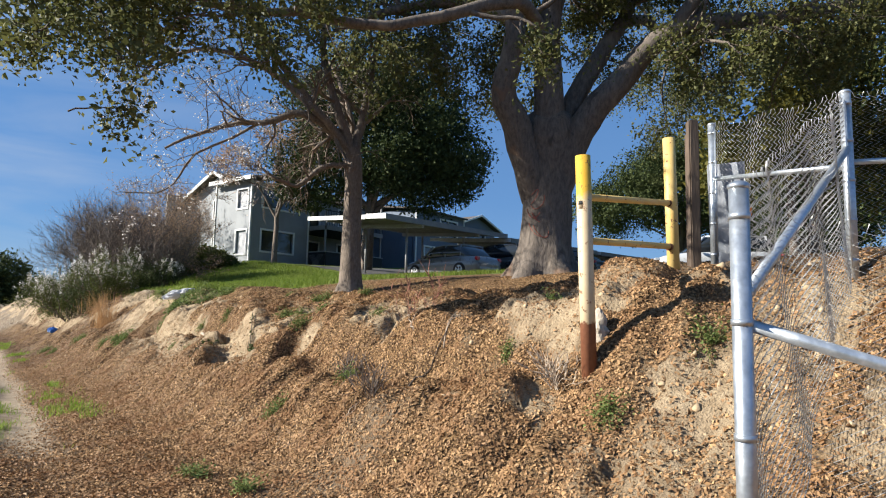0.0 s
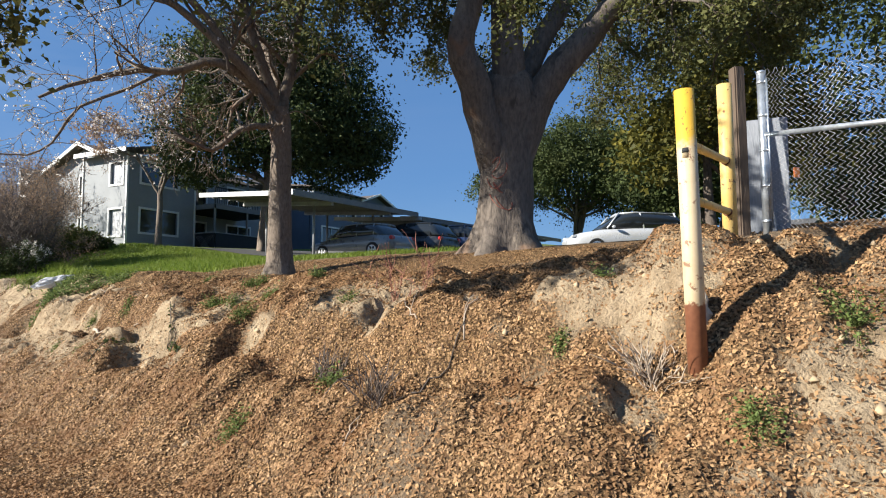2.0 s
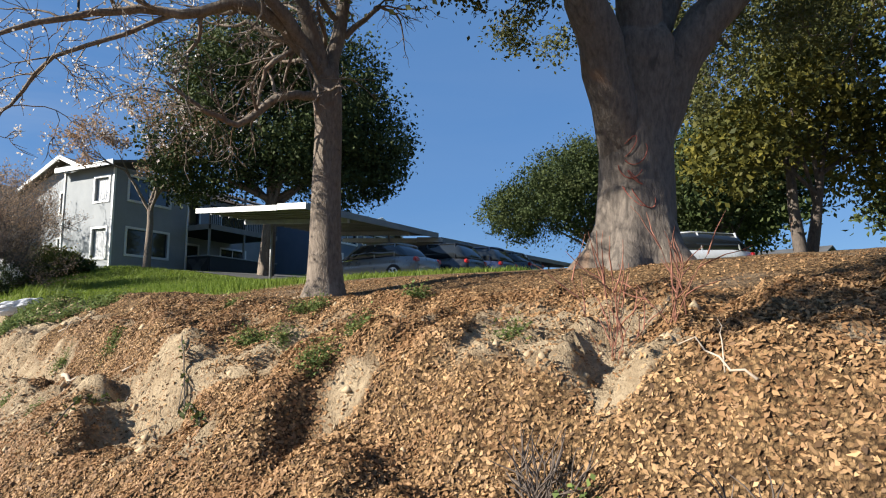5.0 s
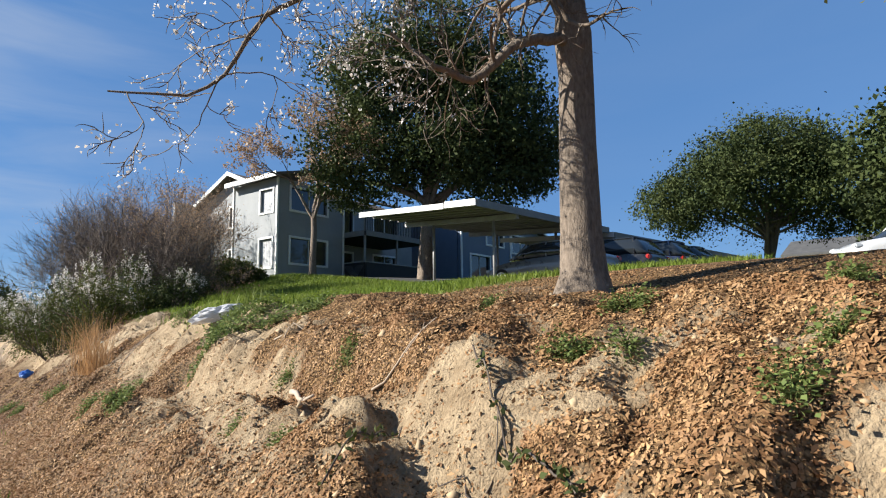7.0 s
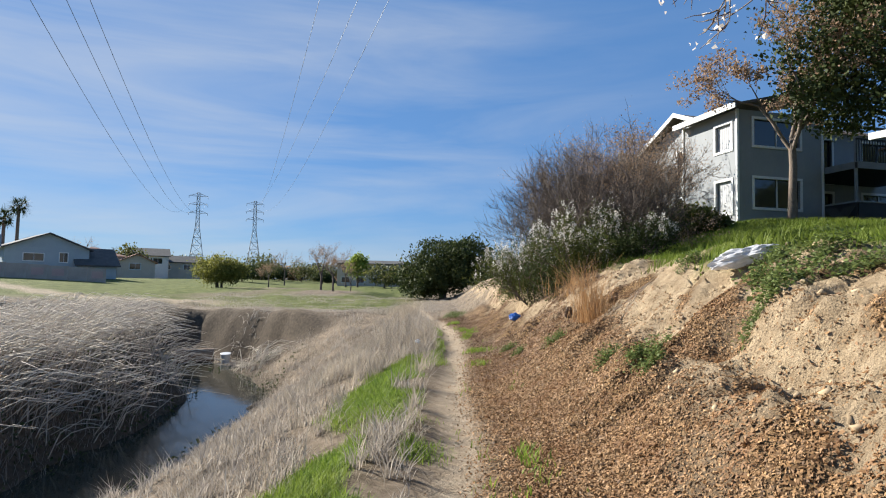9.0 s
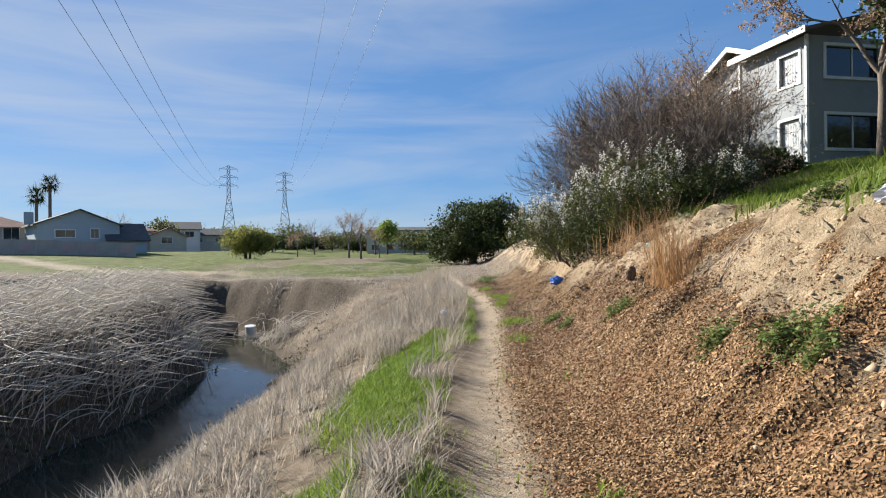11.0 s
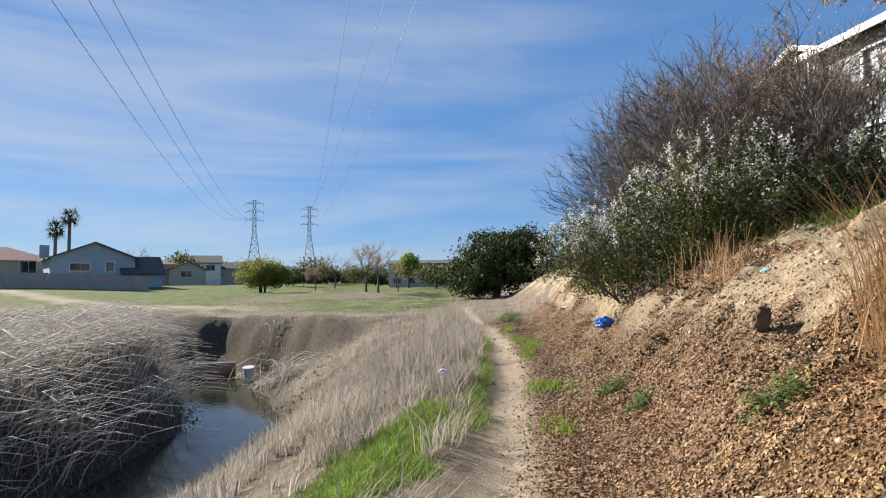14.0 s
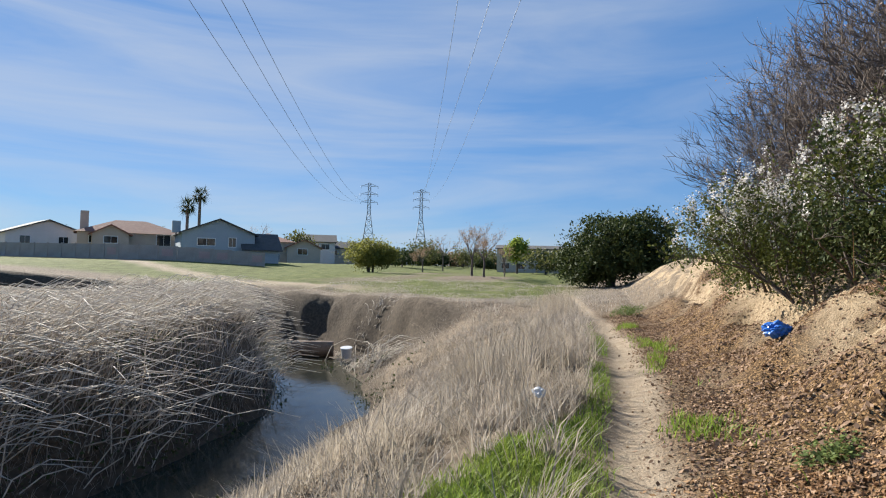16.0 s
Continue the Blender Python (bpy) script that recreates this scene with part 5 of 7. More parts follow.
    deck = part("balcony", boxes([((px0 + px1) / 2, 0.2, 2.62, px1 - px0, 3.5, 0.24)], 0.01), M_BLACK, t, "dark timber balcony")
    part("fascia", boxes([((px0 + px1) / 2, py - 0.06, 2.62, px1 - px0, 0.04, 0.28), (px0 - 0.03, -0.75, 2.62, 0.04, 1.4, 0.28)], 0.004), plain("grey deck fascia", (0.20, 0.20, 0.20), (0.28, 0.28, 0.28)), deck)
    for k in range(38):
        f = k / 37
        part("baluster", boxes([(px0 + (px1 - px0) * f, py, 3.22, 0.025, 0.025, 0.92)]), M_BLACK, deck)
    part("handrail", boxes([((px0 + px1) / 2, py, 3.70, px1 - px0, 0.07, 0.06)], 0.01), M_BLACK, deck)
    for x in (px0 + 0.06, (px0 + px1) / 2, px1 - 0.06):
        part("post", boxes([(x, py + 0.08, 2.3, 0.10, 0.10, 5.2)], 0.008), plain("grey post", (0.24, 0.24, 0.24), (0.32, 0.32, 0.32)), t)
    pf = part("patio_screen", boxes([((px0 + px1) / 2, py - 0.05, 0.46, px1 - px0, 0.05, 1.25), (px0 - 0.05, -0.78, 0.46, 0.05, 1.5, 1.25)], 0.006), M_BLACK, t, "black boarded patio screen")
    part("cap", boxes([((px0 + px1) / 2, py - 0.05, 1.12, px1 - px0 + 0.1, 0.12, 0.05), (px0 - 0.05, -0.8, 1.12, 0.12, 1.5, 0.05)], 0.006), plain("grey cap", (0.34, 0.34, 0.34), (0.45, 0.45, 0.45)), pf, "pale capping rail")
    lat = Soup()
    for k in range(-8, 14):
        for sgn in (1, -1):
            x0 = px0 + 0.05
            a, b = Vector((0, -1.45 + k * 0.11, -0.05)), Vector((0, -1.45 + k * 0.11 + sgn * 0.9, 0.95))
            lo_, hi_ = (a, b) if a.y < b.y else (b, a)
            if lo_.y < -1.5 or hi_.y > -0.1:
                continue
            lat.tube([Vector((px0 - 0.085, a.y, a.z)), Vector((px0 - 0.085, b.y, b.z))], [0.012, 0.012], 4)
    lat.make("lattice", plain("grey lattice", (0.16, 0.16, 0.16), (0.24, 0.24, 0.24)), pf, "grey lattice panel", False)
    # vent
    part("vent", boxes([(-0.03, WY - 0.5, 2.45, 0.06, 0.14, 0.16)], 0.01), M_BLACK, t)


apartment()


def blue_block():
    base = Vector((-2.1, 45.0, 4.0))
    t = thing("apartment_building", Matrix.Translation(base) @ pose(0, 0, 0, 0, 0, 53) @ Matrix.Diagonal((1.43, 1.2, 1.16, 1)), "two-storey blue apartment building with white-trimmed gables", "building")
    H = 4.6
    holes = [(0.8, 0.9, 2.4, 2.2), (2.2, 3.0, 3.7, 4.2)]
    pierced(4.4, H, holes, 0.2, M_BLUE, "wall", t, Matrix.Identity(4))
    for x0, z0, x1, z1 in holes:
        window(t, Matrix.Translation((x0, 0, z0)), x1 - x0, z1 - z0)
    holes = [(0.8, 1.0, 2.6, 2.1), (0.9, 2.9, 2.9, 4.0)]
    pierced(4.1, H - 0.25, holes, 0.2, M_BLUE, "wall", t, Matrix.Translation((4.4, 0.5, 0)))
    for x0, z0, x1, z1 in holes:
        window(t, Matrix.Translation((4.4 + x0, 0.5, z0)), x1 - x0, z1 - z0)
    part("wall", boxes([(8.4, 4.2, H / 2 - 0.15, 0.2, 7.0, H - 0.3), (0.1, 4.2, H / 2, 0.2, 7.9, H), (4.2, 8.2, H / 2, 8.4, 0.2, H)]), M_BLUE, t)
    bm = bmesh.new()
    a = [bm.verts.new(p) for p in ((4.3, 0.48, H - 0.25), (8.6, 0.48, H - 0.25), (6.45, 0.48, H + 0.55))]
    b = [bm.verts.new((v.co.x, 0.7, v.co.z)) for v in a]
    bm.faces.new(a)
    bm.faces.new(b[::-1])
    for i in range(3):
        bm.faces.new((a[i], b[i], b[(i + 1) % 3], a[(i + 1) % 3]))
    bmesh.ops.recalc_face_normals(bm, faces=bm.faces[:])
    part("gable", bm, M_BLUE, t)
    r = slab([(4.1, 0.1, H - 0.3), (6.45, 0.1, H + 0.68), (6.45, 8.4, H + 0.68), (4.1, 8.4, H - 0.3)], 0.1, M_ROOF, "roof", t)
    slab([(6.45, 0.1, H + 0.68), (8.85, 0.1, H - 0.3), (8.85, 8.4, H - 0.3), (6.45, 8.4, H + 0.68)], 0.1, M_ROOF, "roof", t)
    slab([(-0.3, -0.3, H + 0.05), (4.5, -0.3, H + 0.05), (4.5, 8.4, H + 1.0), (-0.3, 8.4, H + 1.0)], 0.1, M_ROOF, "roof", t)
    slab([(4.08, 0.04, H - 0.24), (6.45, 0.04, H + 0.74), (6.45, 0.09, H + 0.74), (4.08, 0.09, H - 0.24)], 0.14, M_TRIM, "bargeboard", r, "white bargeboard")
    slab([(6.45, 0.04, H + 0.74), (8.87, 0.04, H - 0.24), (8.87, 0.09, H - 0.24), (6.45, 0.09, H + 0.74)], 0.14, M_TRIM, "bargeboard", r, "white bargeboard")
    for x in (0.02, 4.38):
        part("corner_board", boxes([(x, -0.03, H / 2, 0.09, 0.07, H)], 0.005), M_TRIM, t)


blue_block()

M_METAL_ROOF = plain("dull steel roofing", (0.20, 0.195, 0.19), (0.29, 0.28, 0.27), 2.0, 0.55, 0.2, 0.1)
M_FASCIA = plain("pale steel fascia", (0.50, 0.50, 0.48), (0.64, 0.64, 0.62), 2.0, 0.5, 0.1, 0.1)
M_POST = plain("grey steel post", (0.30, 0.30, 0.30), (0.42, 0.42, 0.42), 4.0, 0.5, 0.2, 0.1)


def carport(x, y, z, length, drop, label, turn=0.0):
    """An open-sided steel carport; local x runs out to its low end, y along it."""
    m = Matrix.Translation((x, y, z)) @ Matrix(((0.714, 0.70, 0), (-0.70, 0.714, 0), (0, 0, 1))).to_4x4()
    t = thing("carport", m, label, "carport")
    depth = 5.5
    roof = slab([(0, 0, 0), (0, length, -drop), (-depth, length, 0.42 - drop), (-depth, 0, 0.42)], 0.06, M_METAL_ROOF, "roof", t)
    for k in range(int(length / 0.4)):
        yy = 0.2 + k * 0.4
        slab([(0.0, yy - 0.03, -0.062 - drop * yy / length), (0.0, yy + 0.03, -0.062 - drop * yy / length), (-depth, yy + 0.03, 0.358 - drop * yy / length), (-depth, yy - 0.03, 0.358 - drop * yy / length)], 0.05, M_METAL_ROOF, "rib", roof)
    slab([(0.02, -0.06, 0.06), (0.02, -0.01, 0.06), (-1.25, -0.01, 0.155), (-1.25, -0.06, 0.155)], 0.20, M_FASCIA, "fascia", t, "pale end fascia")
    slab([(-1.29, -0.06, 0.12), (-1.29, -0.01, 0.12), (-depth, -0.01, 0.44), (-depth, -0.06, 0.44)], 0.18, M_FASCIA, "fascia", t, "pale end fascia")
    slab([(0.01, -0.01, 0.05), (0.06, -0.01, 0.05), (0.06, length, 0.05 - drop), (0.01, length, 0.05 - drop)], 0.22, plain("dull steel gutter", (0.16, 0.16, 0.16), (0.24, 0.24, 0.23), 3, 0.5, 0.2), "gutter", t)
    for yy in [2.1 + 3.6 * k for k in range(int((length - 1.5) / 3.6) + 1)]:
        slab([(-0.1, yy - 0.06, -0.11 - drop * yy / length), (-0.1, yy + 0.06, -0.11 - drop * yy / length), (-depth + 0.1, yy + 0.06, 0.30 - drop * yy / length), (-depth + 0.1, yy - 0.06, 0.30 - drop * yy / length)], 0.16, M_POST, "beam", t)
        for xx in (-1.1, -3.9):
            top = -0.25 - xx * 0.075 - drop * yy / length
            p = m @ Vector((xx, yy, 0))
            foot = on(p.x, p.y).z - z
            pole_part("post", [(xx, yy, foot - 0.1), (xx, yy, top)], 0.05, M_POST, t, sides=14)
    return t


carport(-2.25, 23.4, 5.35, 7.6, 0.0, "open steel carport with a pale fascia on slim posts")
carport(3.25, 28.7, 5.15, 8.0, -0.1, "lower steel carport behind the first")
carport(9.1, 34.5, 5.2, 8.0, -0.1, "farther steel carport at the lot's end")
lot = bmesh.new()
# asphalt of the parking lot, laid on the ground
M_ASPHALT = plain("worn asphalt", (0.045, 0.044, 0.043), (0.085, 0.082, 0.078), 1.2, 0.92, 0, 0.5)
cells = []
for i in range(30):
    row = []
    for j in range(24):
        uu, vv = 5.0 + i * 0.8, 14.2 + j * 0.9
        row.append(lot.verts.new(at(uu, vv, 0.02)))
    cells.append(row)
for i in range(29):
    for j in range(23):
        lot.faces.new((cells[i][j], cells[i][j + 1], cells[i + 1][j + 1], cells[i + 1][j]))
bmesh.ops.recalc_face_normals(lot, faces=lot.faces[:])
tagged(part("road", lot, M_ASPHALT), "worn grey asphalt of the parking lot", "road", kind="structure")

M_TYRE = plain("tyre rubber", (0.012, 0.012, 0.012), (0.028, 0.027, 0.026), 20, 0.9)
M_RIM = plain("alloy rim", (0.55, 0.56, 0.57), (0.72, 0.72, 0.73), 12, 0.3, 0.9, 0.05)
M_HEAD = glass_mat("headlight lens", (0.5, 0.52, 0.54))
M_TAIL = plain("red tail lens", (0.30, 0.012, 0.012), (0.42, 0.02, 0.02), 10, 0.2)


def car_paint(name, col):
    m, n, l, b = shade(name, 0.28, 0.25)
    vec = coords(n, l)
    dust = noise_tex(n, l, vec, 4.0, 5.0)
    l.new(blend(n, l, span(n, l, dust, 0.4, 0.8, 0.0, 0.25), col, (0.30, 0.27, 0.23)), b.inputs["Base Color"])
    b.inputs["Coat Weight"].default_value = 0.6
    l.new(span(n, l, dust, 0.3, 0.8, 0.22, 0.5), b.inputs["Roughness"])
    return m


def loft(stations, caps=True):
    """Rounded cross-sections (x, half width low, half width high, z low, z high) joined nose to tail."""
    bm = bmesh.new()
    rows = []
    for x, w0, w1, z0, z1 in stations:
        mid = z0 + 0.62 * (z1 - z0)
        ring = [(-w0 * 0.92, z0), (-w0, z0 + 0.1 * (z1 - z0)), (-w0 * 1.0, mid), (-w1, z1 - 0.02), (-w1 * 0.85, z1), (0, z1 + 0.02), (w1 * 0.85, z1), (w1, z1 - 0.02), (w0 * 1.0, mid), (w0, z0 + 0.1 * (z1 - z0)), (w0 * 0.92, z0)]
        rows.append([bm.verts.new((x, y, z)) for y, z in ring])
    for a, b in zip(rows, rows[1:]):
        for k in range(len(a)):
            k2 = (k + 1) % len(a)
            bm.faces.new((a[k], a[k2], b[k2], b[k]))
    if caps:
        bm.faces.new(rows[0][::-1])
        bm.faces.new(rows[-1])
    bmesh.ops.recalc_face_normals(bm, faces=bm.faces[:])
    return bm


def car(x, y, turn, col, label, tall=False):
    """A parked car, nose along local +x."""
    t = thing("car", Matrix.Translation(on(x, y, 0.02)) @ pose(0, 0, 0, 0, 0, turn), label, "car", "parked cars")
    paint = car_paint("car paint", col)
    hh, belt = (1.66, 1.02) if tall else (1.45, 0.92)
    st = [(-2.28, 0.62, 0.55, 0.42, belt - 0.18), (-2.2, 0.80, 0.72, 0.30, belt - 0.05), (-1.5, 0.87, 0.80, 0.22, belt + 0.02), (0, 0.88, 0.82, 0.22, belt), (1.1, 0.87, 0.80, 0.22, belt - 0.04), (1.9, 0.83, 0.74, 0.25, belt - 0.16), (2.25, 0.70, 0.62, 0.34, belt - 0.32), (2.33, 0.55, 0.5, 0.42, belt - 0.4)]
    body = part("body", loft(st), paint, t, smooth=True)
    rear = -2.15 if tall else -1.75
    gh = [(rear, 0.72, 0.62, belt - 0.02, belt + 0.06), (rear + 0.45, 0.76, 0.60, belt - 0.02, hh - 0.06), (-0.2, 0.77, 0.60, belt - 0.02, hh), (0.35, 0.77, 0.58, belt - 0.02, hh - 0.04), (1.15, 0.76, 0.66, belt - 0.02, belt + 0.02)]
    part("cabin", loft(gh), M_GLASS, t, "dark glazed cabin", smooth=True)
    rf = [(rear + 0.42, 0.62, 0.58, hh - 0.09, hh - 0.03), (-0.2, 0.63, 0.58, hh - 0.05, hh + 0.02), (0.38, 0.61, 0.56, hh - 0.09, hh - 0.02)]
    part("roof", loft(rf), paint, t, smooth=True)
    for xx in (rear + 0.5, -0.35, 0.45):
        for sy in (1, -1):
            pole_part("pillar", [(xx + (0.5 if xx > 0 else -0.1), sy * 0.775, belt), (xx, sy * 0.64, hh - 0.05)], 0.032, paint, body, sides=6)
    for xx in (-1.38, 1.38):
        for sy in (1, -1):
            wheel = part("wheel", pole([(xx, sy * 0.68, 0.32), (xx, sy * 0.90, 0.32)], 0.32, 24), M_TYRE, t)
            part("rim", pole([(xx, sy * 0.86, 0.32), (xx, sy * 0.908, 0.32)], 0.215, 20), M_RIM, wheel, "alloy rim")
            bm = bmesh.new()
            for k in range(5):
                bmesh.ops.create_cube(bm, size=1, matrix=Matrix.Translation((xx, sy * 0.911, 0.32)) @ Matrix.Rotation(k * 2 * math.pi / 5 + 0.6, 4, "Y") @ Matrix.Translation((0, 0, 0.13)) @ Matrix.Diagonal((0.07, 0.012, 0.09, 1)))
            part("slot", bm, M_TYRE, wheel)
    for sy in (1, -1):
        part("headlight", boxes([(2.16, sy * 0.6, belt - 0.30, 0.2, 0.26, 0.12)], 0.03), M_HEAD, body)
        part("tail_light", boxes([(-2.2, sy * 0.66, belt - 0.14, 0.14, 0.24, 0.16)], 0.03), M_TAIL, body)
        part("mirror", boxes([(0.75, sy * 0.94, belt + 0.04, 0.12, 0.14, 0.11)], 0.03), paint, body)
    part("bumper", boxes([(-2.22, 0, 0.42, 0.14, 1.3, 0.16), (2.28, 0, 0.42, 0.12, 1.2, 0.16)], 0.04), paint, body)
    return t


car(0.35, 26.35, 134, (0.17, 0.175, 0.18), "silver sedan parked under the carport")
car(2.6, 28.2, 134, (0.018, 0.022, 0.03), "black hatchback parked under the carport", True)
car(4.6, 30.3, 134, (0.02, 0.035, 0.09), "dark blue car parked under the carport", True)
car(6.6, 32.2, 134, (0.02, 0.02, 0.022), "black sedan parked at the carports' far end")
car(10.2, 22.6, 172, (0.62, 0.63, 0.64), "white estate car in the open lot", True)

# ---- across the creek: park, houses and power line ----
M_STUCCO_BLUE = plain("blue-grey stucco", (0.30, 0.37, 0.41), (0.37, 0.44, 0.48), 0.6, 0.9, 0, 0.2)
M_STUCCO_TAN = plain("tan stucco", (0.52, 0.42, 0.32), (0.62, 0.51, 0.40), 0.6, 0.9, 0, 0.2)
M_STUCCO_WHITE = plain("off-white stucco", (0.68, 0.64, 0.60), (0.78, 0.75, 0.70), 0.6, 0.9, 0, 0.2)
M_TILE = plain("red clay tile", (0.24, 0.10, 0.065), (0.36, 0.17, 0.115), 1.5, 0.9, 0, 0.6)
M_SHINGLE = plain("dark grey shingle", (0.055, 0.055, 0.055), (0.10, 0.098, 0.095), 1.5, 0.9, 0, 0.6)
EYE_END = Vector((-10.3, 14.3, 0))


def house(x, y, w, d, eave, ridge, wall, roof, label, turn=0.0, hip=False, wins=(), gable_front=True, chimney=None):
    """A house whose front looks down to the creek; windows are (x, z, w, h) from the front's left foot."""
    to = EYE_END - Vector((x, y, 0))
    base = on(x, y)
    m = Matrix.Translation(base) @ Matrix.Rotation(math.atan2(to.x, -to.y) + radians(turn), 4, "Z")
    t = thing("house", m, label, "house")
    holes = [(a, b, a + c, b + e) for a, b, c, e in wins]
    pierced(w, eave, holes, 0.25, wall, "wall", t, Matrix.Translation((-w / 2, 0, 0)), "front wall")
    for a, b, c, e in wins:
        window(t, Matrix.Translation((-w / 2 + a, 0, b)), c, e)
    part("wall", boxes([(-w / 2 + 0.125, d / 2 + 0.125, eave / 2, 0.25, d - 0.25, eave)]), wall, t)
    part("wall", boxes([(w / 2 - 0.125, d / 2 + 0.125, eave / 2, 0.25, d - 0.25, eave)]), wall, t)
    part("wall", boxes([(0, d - 0.125, eave / 2, w - 0.51, 0.25, eave)]), wall, t)
    o = 0.5
    k = (ridge - eave) / (w / 2) * o if gable_front else (ridge - eave) / (d / 2) * o
    if hip:
        bm = bmesh.new()
        r = min(w, d) / 2
        a = [bm.verts.new(p) for p in ((-w / 2 - o, -o, eave - k), (w / 2 + o, -o, eave - k), (w / 2 + o, d + o, eave - k), (-w / 2 - o, d + o, eave - k))]
        q = [bm.verts.new((-w / 2 + r, d / 2, ridge)), bm.verts.new((w / 2 - r + 0.01, d / 2, ridge))]
        for f in ((a[0], a[1], q[1], q[0]), (a[1], a[2], q[1]), (a[2], a[3], q[0], q[1]), (a[3], a[0], q[0]), (a[3], a[2], a[1], a[0])):
            bm.faces.new(f)
        bmesh.ops.recalc_face_normals(bm, faces=bm.faces[:])
        part("roof", bm, roof, t)
    elif gable_front:
        slab([(-w / 2 - o, -o, eave - k + 0.1), (0, -o, ridge + 0.1), (0, d + o, ridge + 0.1), (-w / 2 - o, d + o, eave - k + 0.1)], 0.2, roof, "roof", t)
        slab([(0, -o, ridge + 0.1), (w / 2 + o, -o, eave - k + 0.1), (w / 2 + o, d + o, eave - k + 0.1), (0, d + o, ridge + 0.1)], 0.2, roof, "roof", t)
        bm = bmesh.new()
        a = [bm.verts.new(p) for p in ((-w / 2, 0.01, eave), (w / 2, 0.01, eave), (0, 0.01, ridge - 0.02))]
        b = [bm.verts.new((v.co.x, 0.25, v.co.z)) for v in a]
        bm.faces.new(a)
        bm.faces.new(b[::-1])
        for i in range(3):
            bm.faces.new((a[i], b[i], b[(i + 1) % 3], a[(i + 1) % 3]))
        bmesh.ops.recalc_face_normals(bm, faces=bm.faces[:])
        part("gable", bm, wall, t)
    else:
        slab([(-w / 2 - o, -o, eave - k + 0.1), (w / 2 + o, -o, eave - k + 0.1), (w / 2 + o, d / 2, ridge + 0.1), (-w / 2 - o, d / 2, ridge + 0.1)], 0.2, roof, "roof", t)
        slab([(-w / 2 - o, d / 2, ridge + 0.1), (w / 2 + o, d / 2, ridge + 0.1), (w / 2 + o, d + o, eave - k + 0.1), (-w / 2 - o, d + o, eave - k + 0.1)], 0.2, roof, "roof", t)
    if chimney:
        cx, cz = chimney
        part("chimney", boxes([(cx, d * 0.4, cz / 2 + eave / 2, 1.2, 0.9, cz - eave)], 0.04), wall, t)
    return t


house(-103.5, 38.6, 10.4, 12, 4.2, 6.3, M_STUCCO_BLUE, M_SHINGLE, "two-storey blue-grey stucco house with a low gable", 8, wins=((2.2, 2.3, 2.4, 1.0), (6.6, 2.2, 1.0, 1.3)), chimney=(-5.6, 6.0))
house(-101.5, 44.5, 5.0, 9, 2.2, 4.6, M_STUCCO_BLUE, M_SHINGLE, "low blue-grey wing under a sloping roof", 8, gable_front=False)
house(-118.0, 29.0, 15.5, 11, 4.3, 6.4, M_STUCCO_TAN, M_TILE, "tan stucco house with a red tiled hip roof", 4, True, ((1.6, 2.4, 1.4, 1.1), (4.6, 2.4, 1.6, 1.1), (11.2, 2.0, 2.0, 2.0)), gable_front=False, chimney=(-6.8, 7.6))
house(-116.0, 25.6, 5.0, 5, 3.9, 5.2, M_STUCCO_TAN, M_TILE, "tan stucco front wing with a tiled gable", 4, wins=((1.6, 2.4, 1.8, 1.0),))
house(-131.0, 18.0, 12.0, 11, 4.0, 6.2, M_STUCCO_WHITE, M_SHINGLE, "pale stucco house with a dark gable roof", 12, wins=((2.0, 2.2, 1.4, 1.2), (7.5, 2.2, 1.4, 1.2)))
house(-137.5, 57.5, 11.0, 10, 4.6, 6.3, M_STUCCO_TAN, M_TILE, "tan two-storey house with a tiled hip roof", 0, True, ((1.5, 2.8, 1.6, 1.2), (6.5, 2.8, 1.6, 1.2), (6.5, 0.6, 1.6, 1.2)), gable_front=False)
house(-133.0, 64.0, 7.0, 8, 3.4, 5.0, M_STUCCO_TAN, M_TILE, "lower tan house with a tiled gable", 5, wins=((2.2, 1.8, 2.0, 1.2),))
house(-153.0, 75.5, 9.0, 10, 5.6, 7.4, M_STUCCO_WHITE, M_SHINGLE, "white two-storey house with a shingle roof", 0, False, ((1.2, 3.6, 1.3, 1.3), (5.6, 3.6, 2.0, 1.3), (1.2, 0.9, 1.3, 1.3)), gable_front=False)
house(-158.0, 86.0, 10.0, 9, 4.4, 6.0, M_STUCCO_TAN, M_SHINGLE, "tan house with a low shingle roof", 6, False, ((1.2, 2.4, 1.6, 1.2), (6.0, 2.4, 1.6, 1.2)), gable_front=False)
house(-120.4, 118.5, 17.0, 10, 6.0, 6.9, M_STUCCO_TAN, M_SHINGLE, "long two-storey apartment block behind the park", 0, False, ((1.2, 3.7, 2.0, 1.3), (5.0, 3.7, 2.0, 1.3), (9.6, 3.7, 2.0, 1.3), (13.4, 3.7, 2.0, 1.3), (1.2, 0.9, 2.0, 1.4), (5.0, 0.9, 2.0, 1.4), (9.6, 0.9, 2.0, 1.4), (13.4, 0.9, 2.0, 1.4)), gable_front=False)
house(34.0, 62.0, 9.0, 8, 3.0, 4.6, M_STUCCO_WHITE, M_SHINGLE, "pale single-storey house behind the parking lot", 0, False, ((1.5, 1.0, 1.6, 1.2), (5.5, 1.0, 1.6, 1.2)), gable_front=False)
house(44.0, 58.0, 9.0, 8, 3.0, 4.6, M_STUCCO_TAN, M_SHINGLE, "tan single-storey house behind the parking lot", -10, False, ((1.5, 1.0, 1.6, 1.2), (5.5, 1.0, 1.6, 1.2)), gable_front=False)

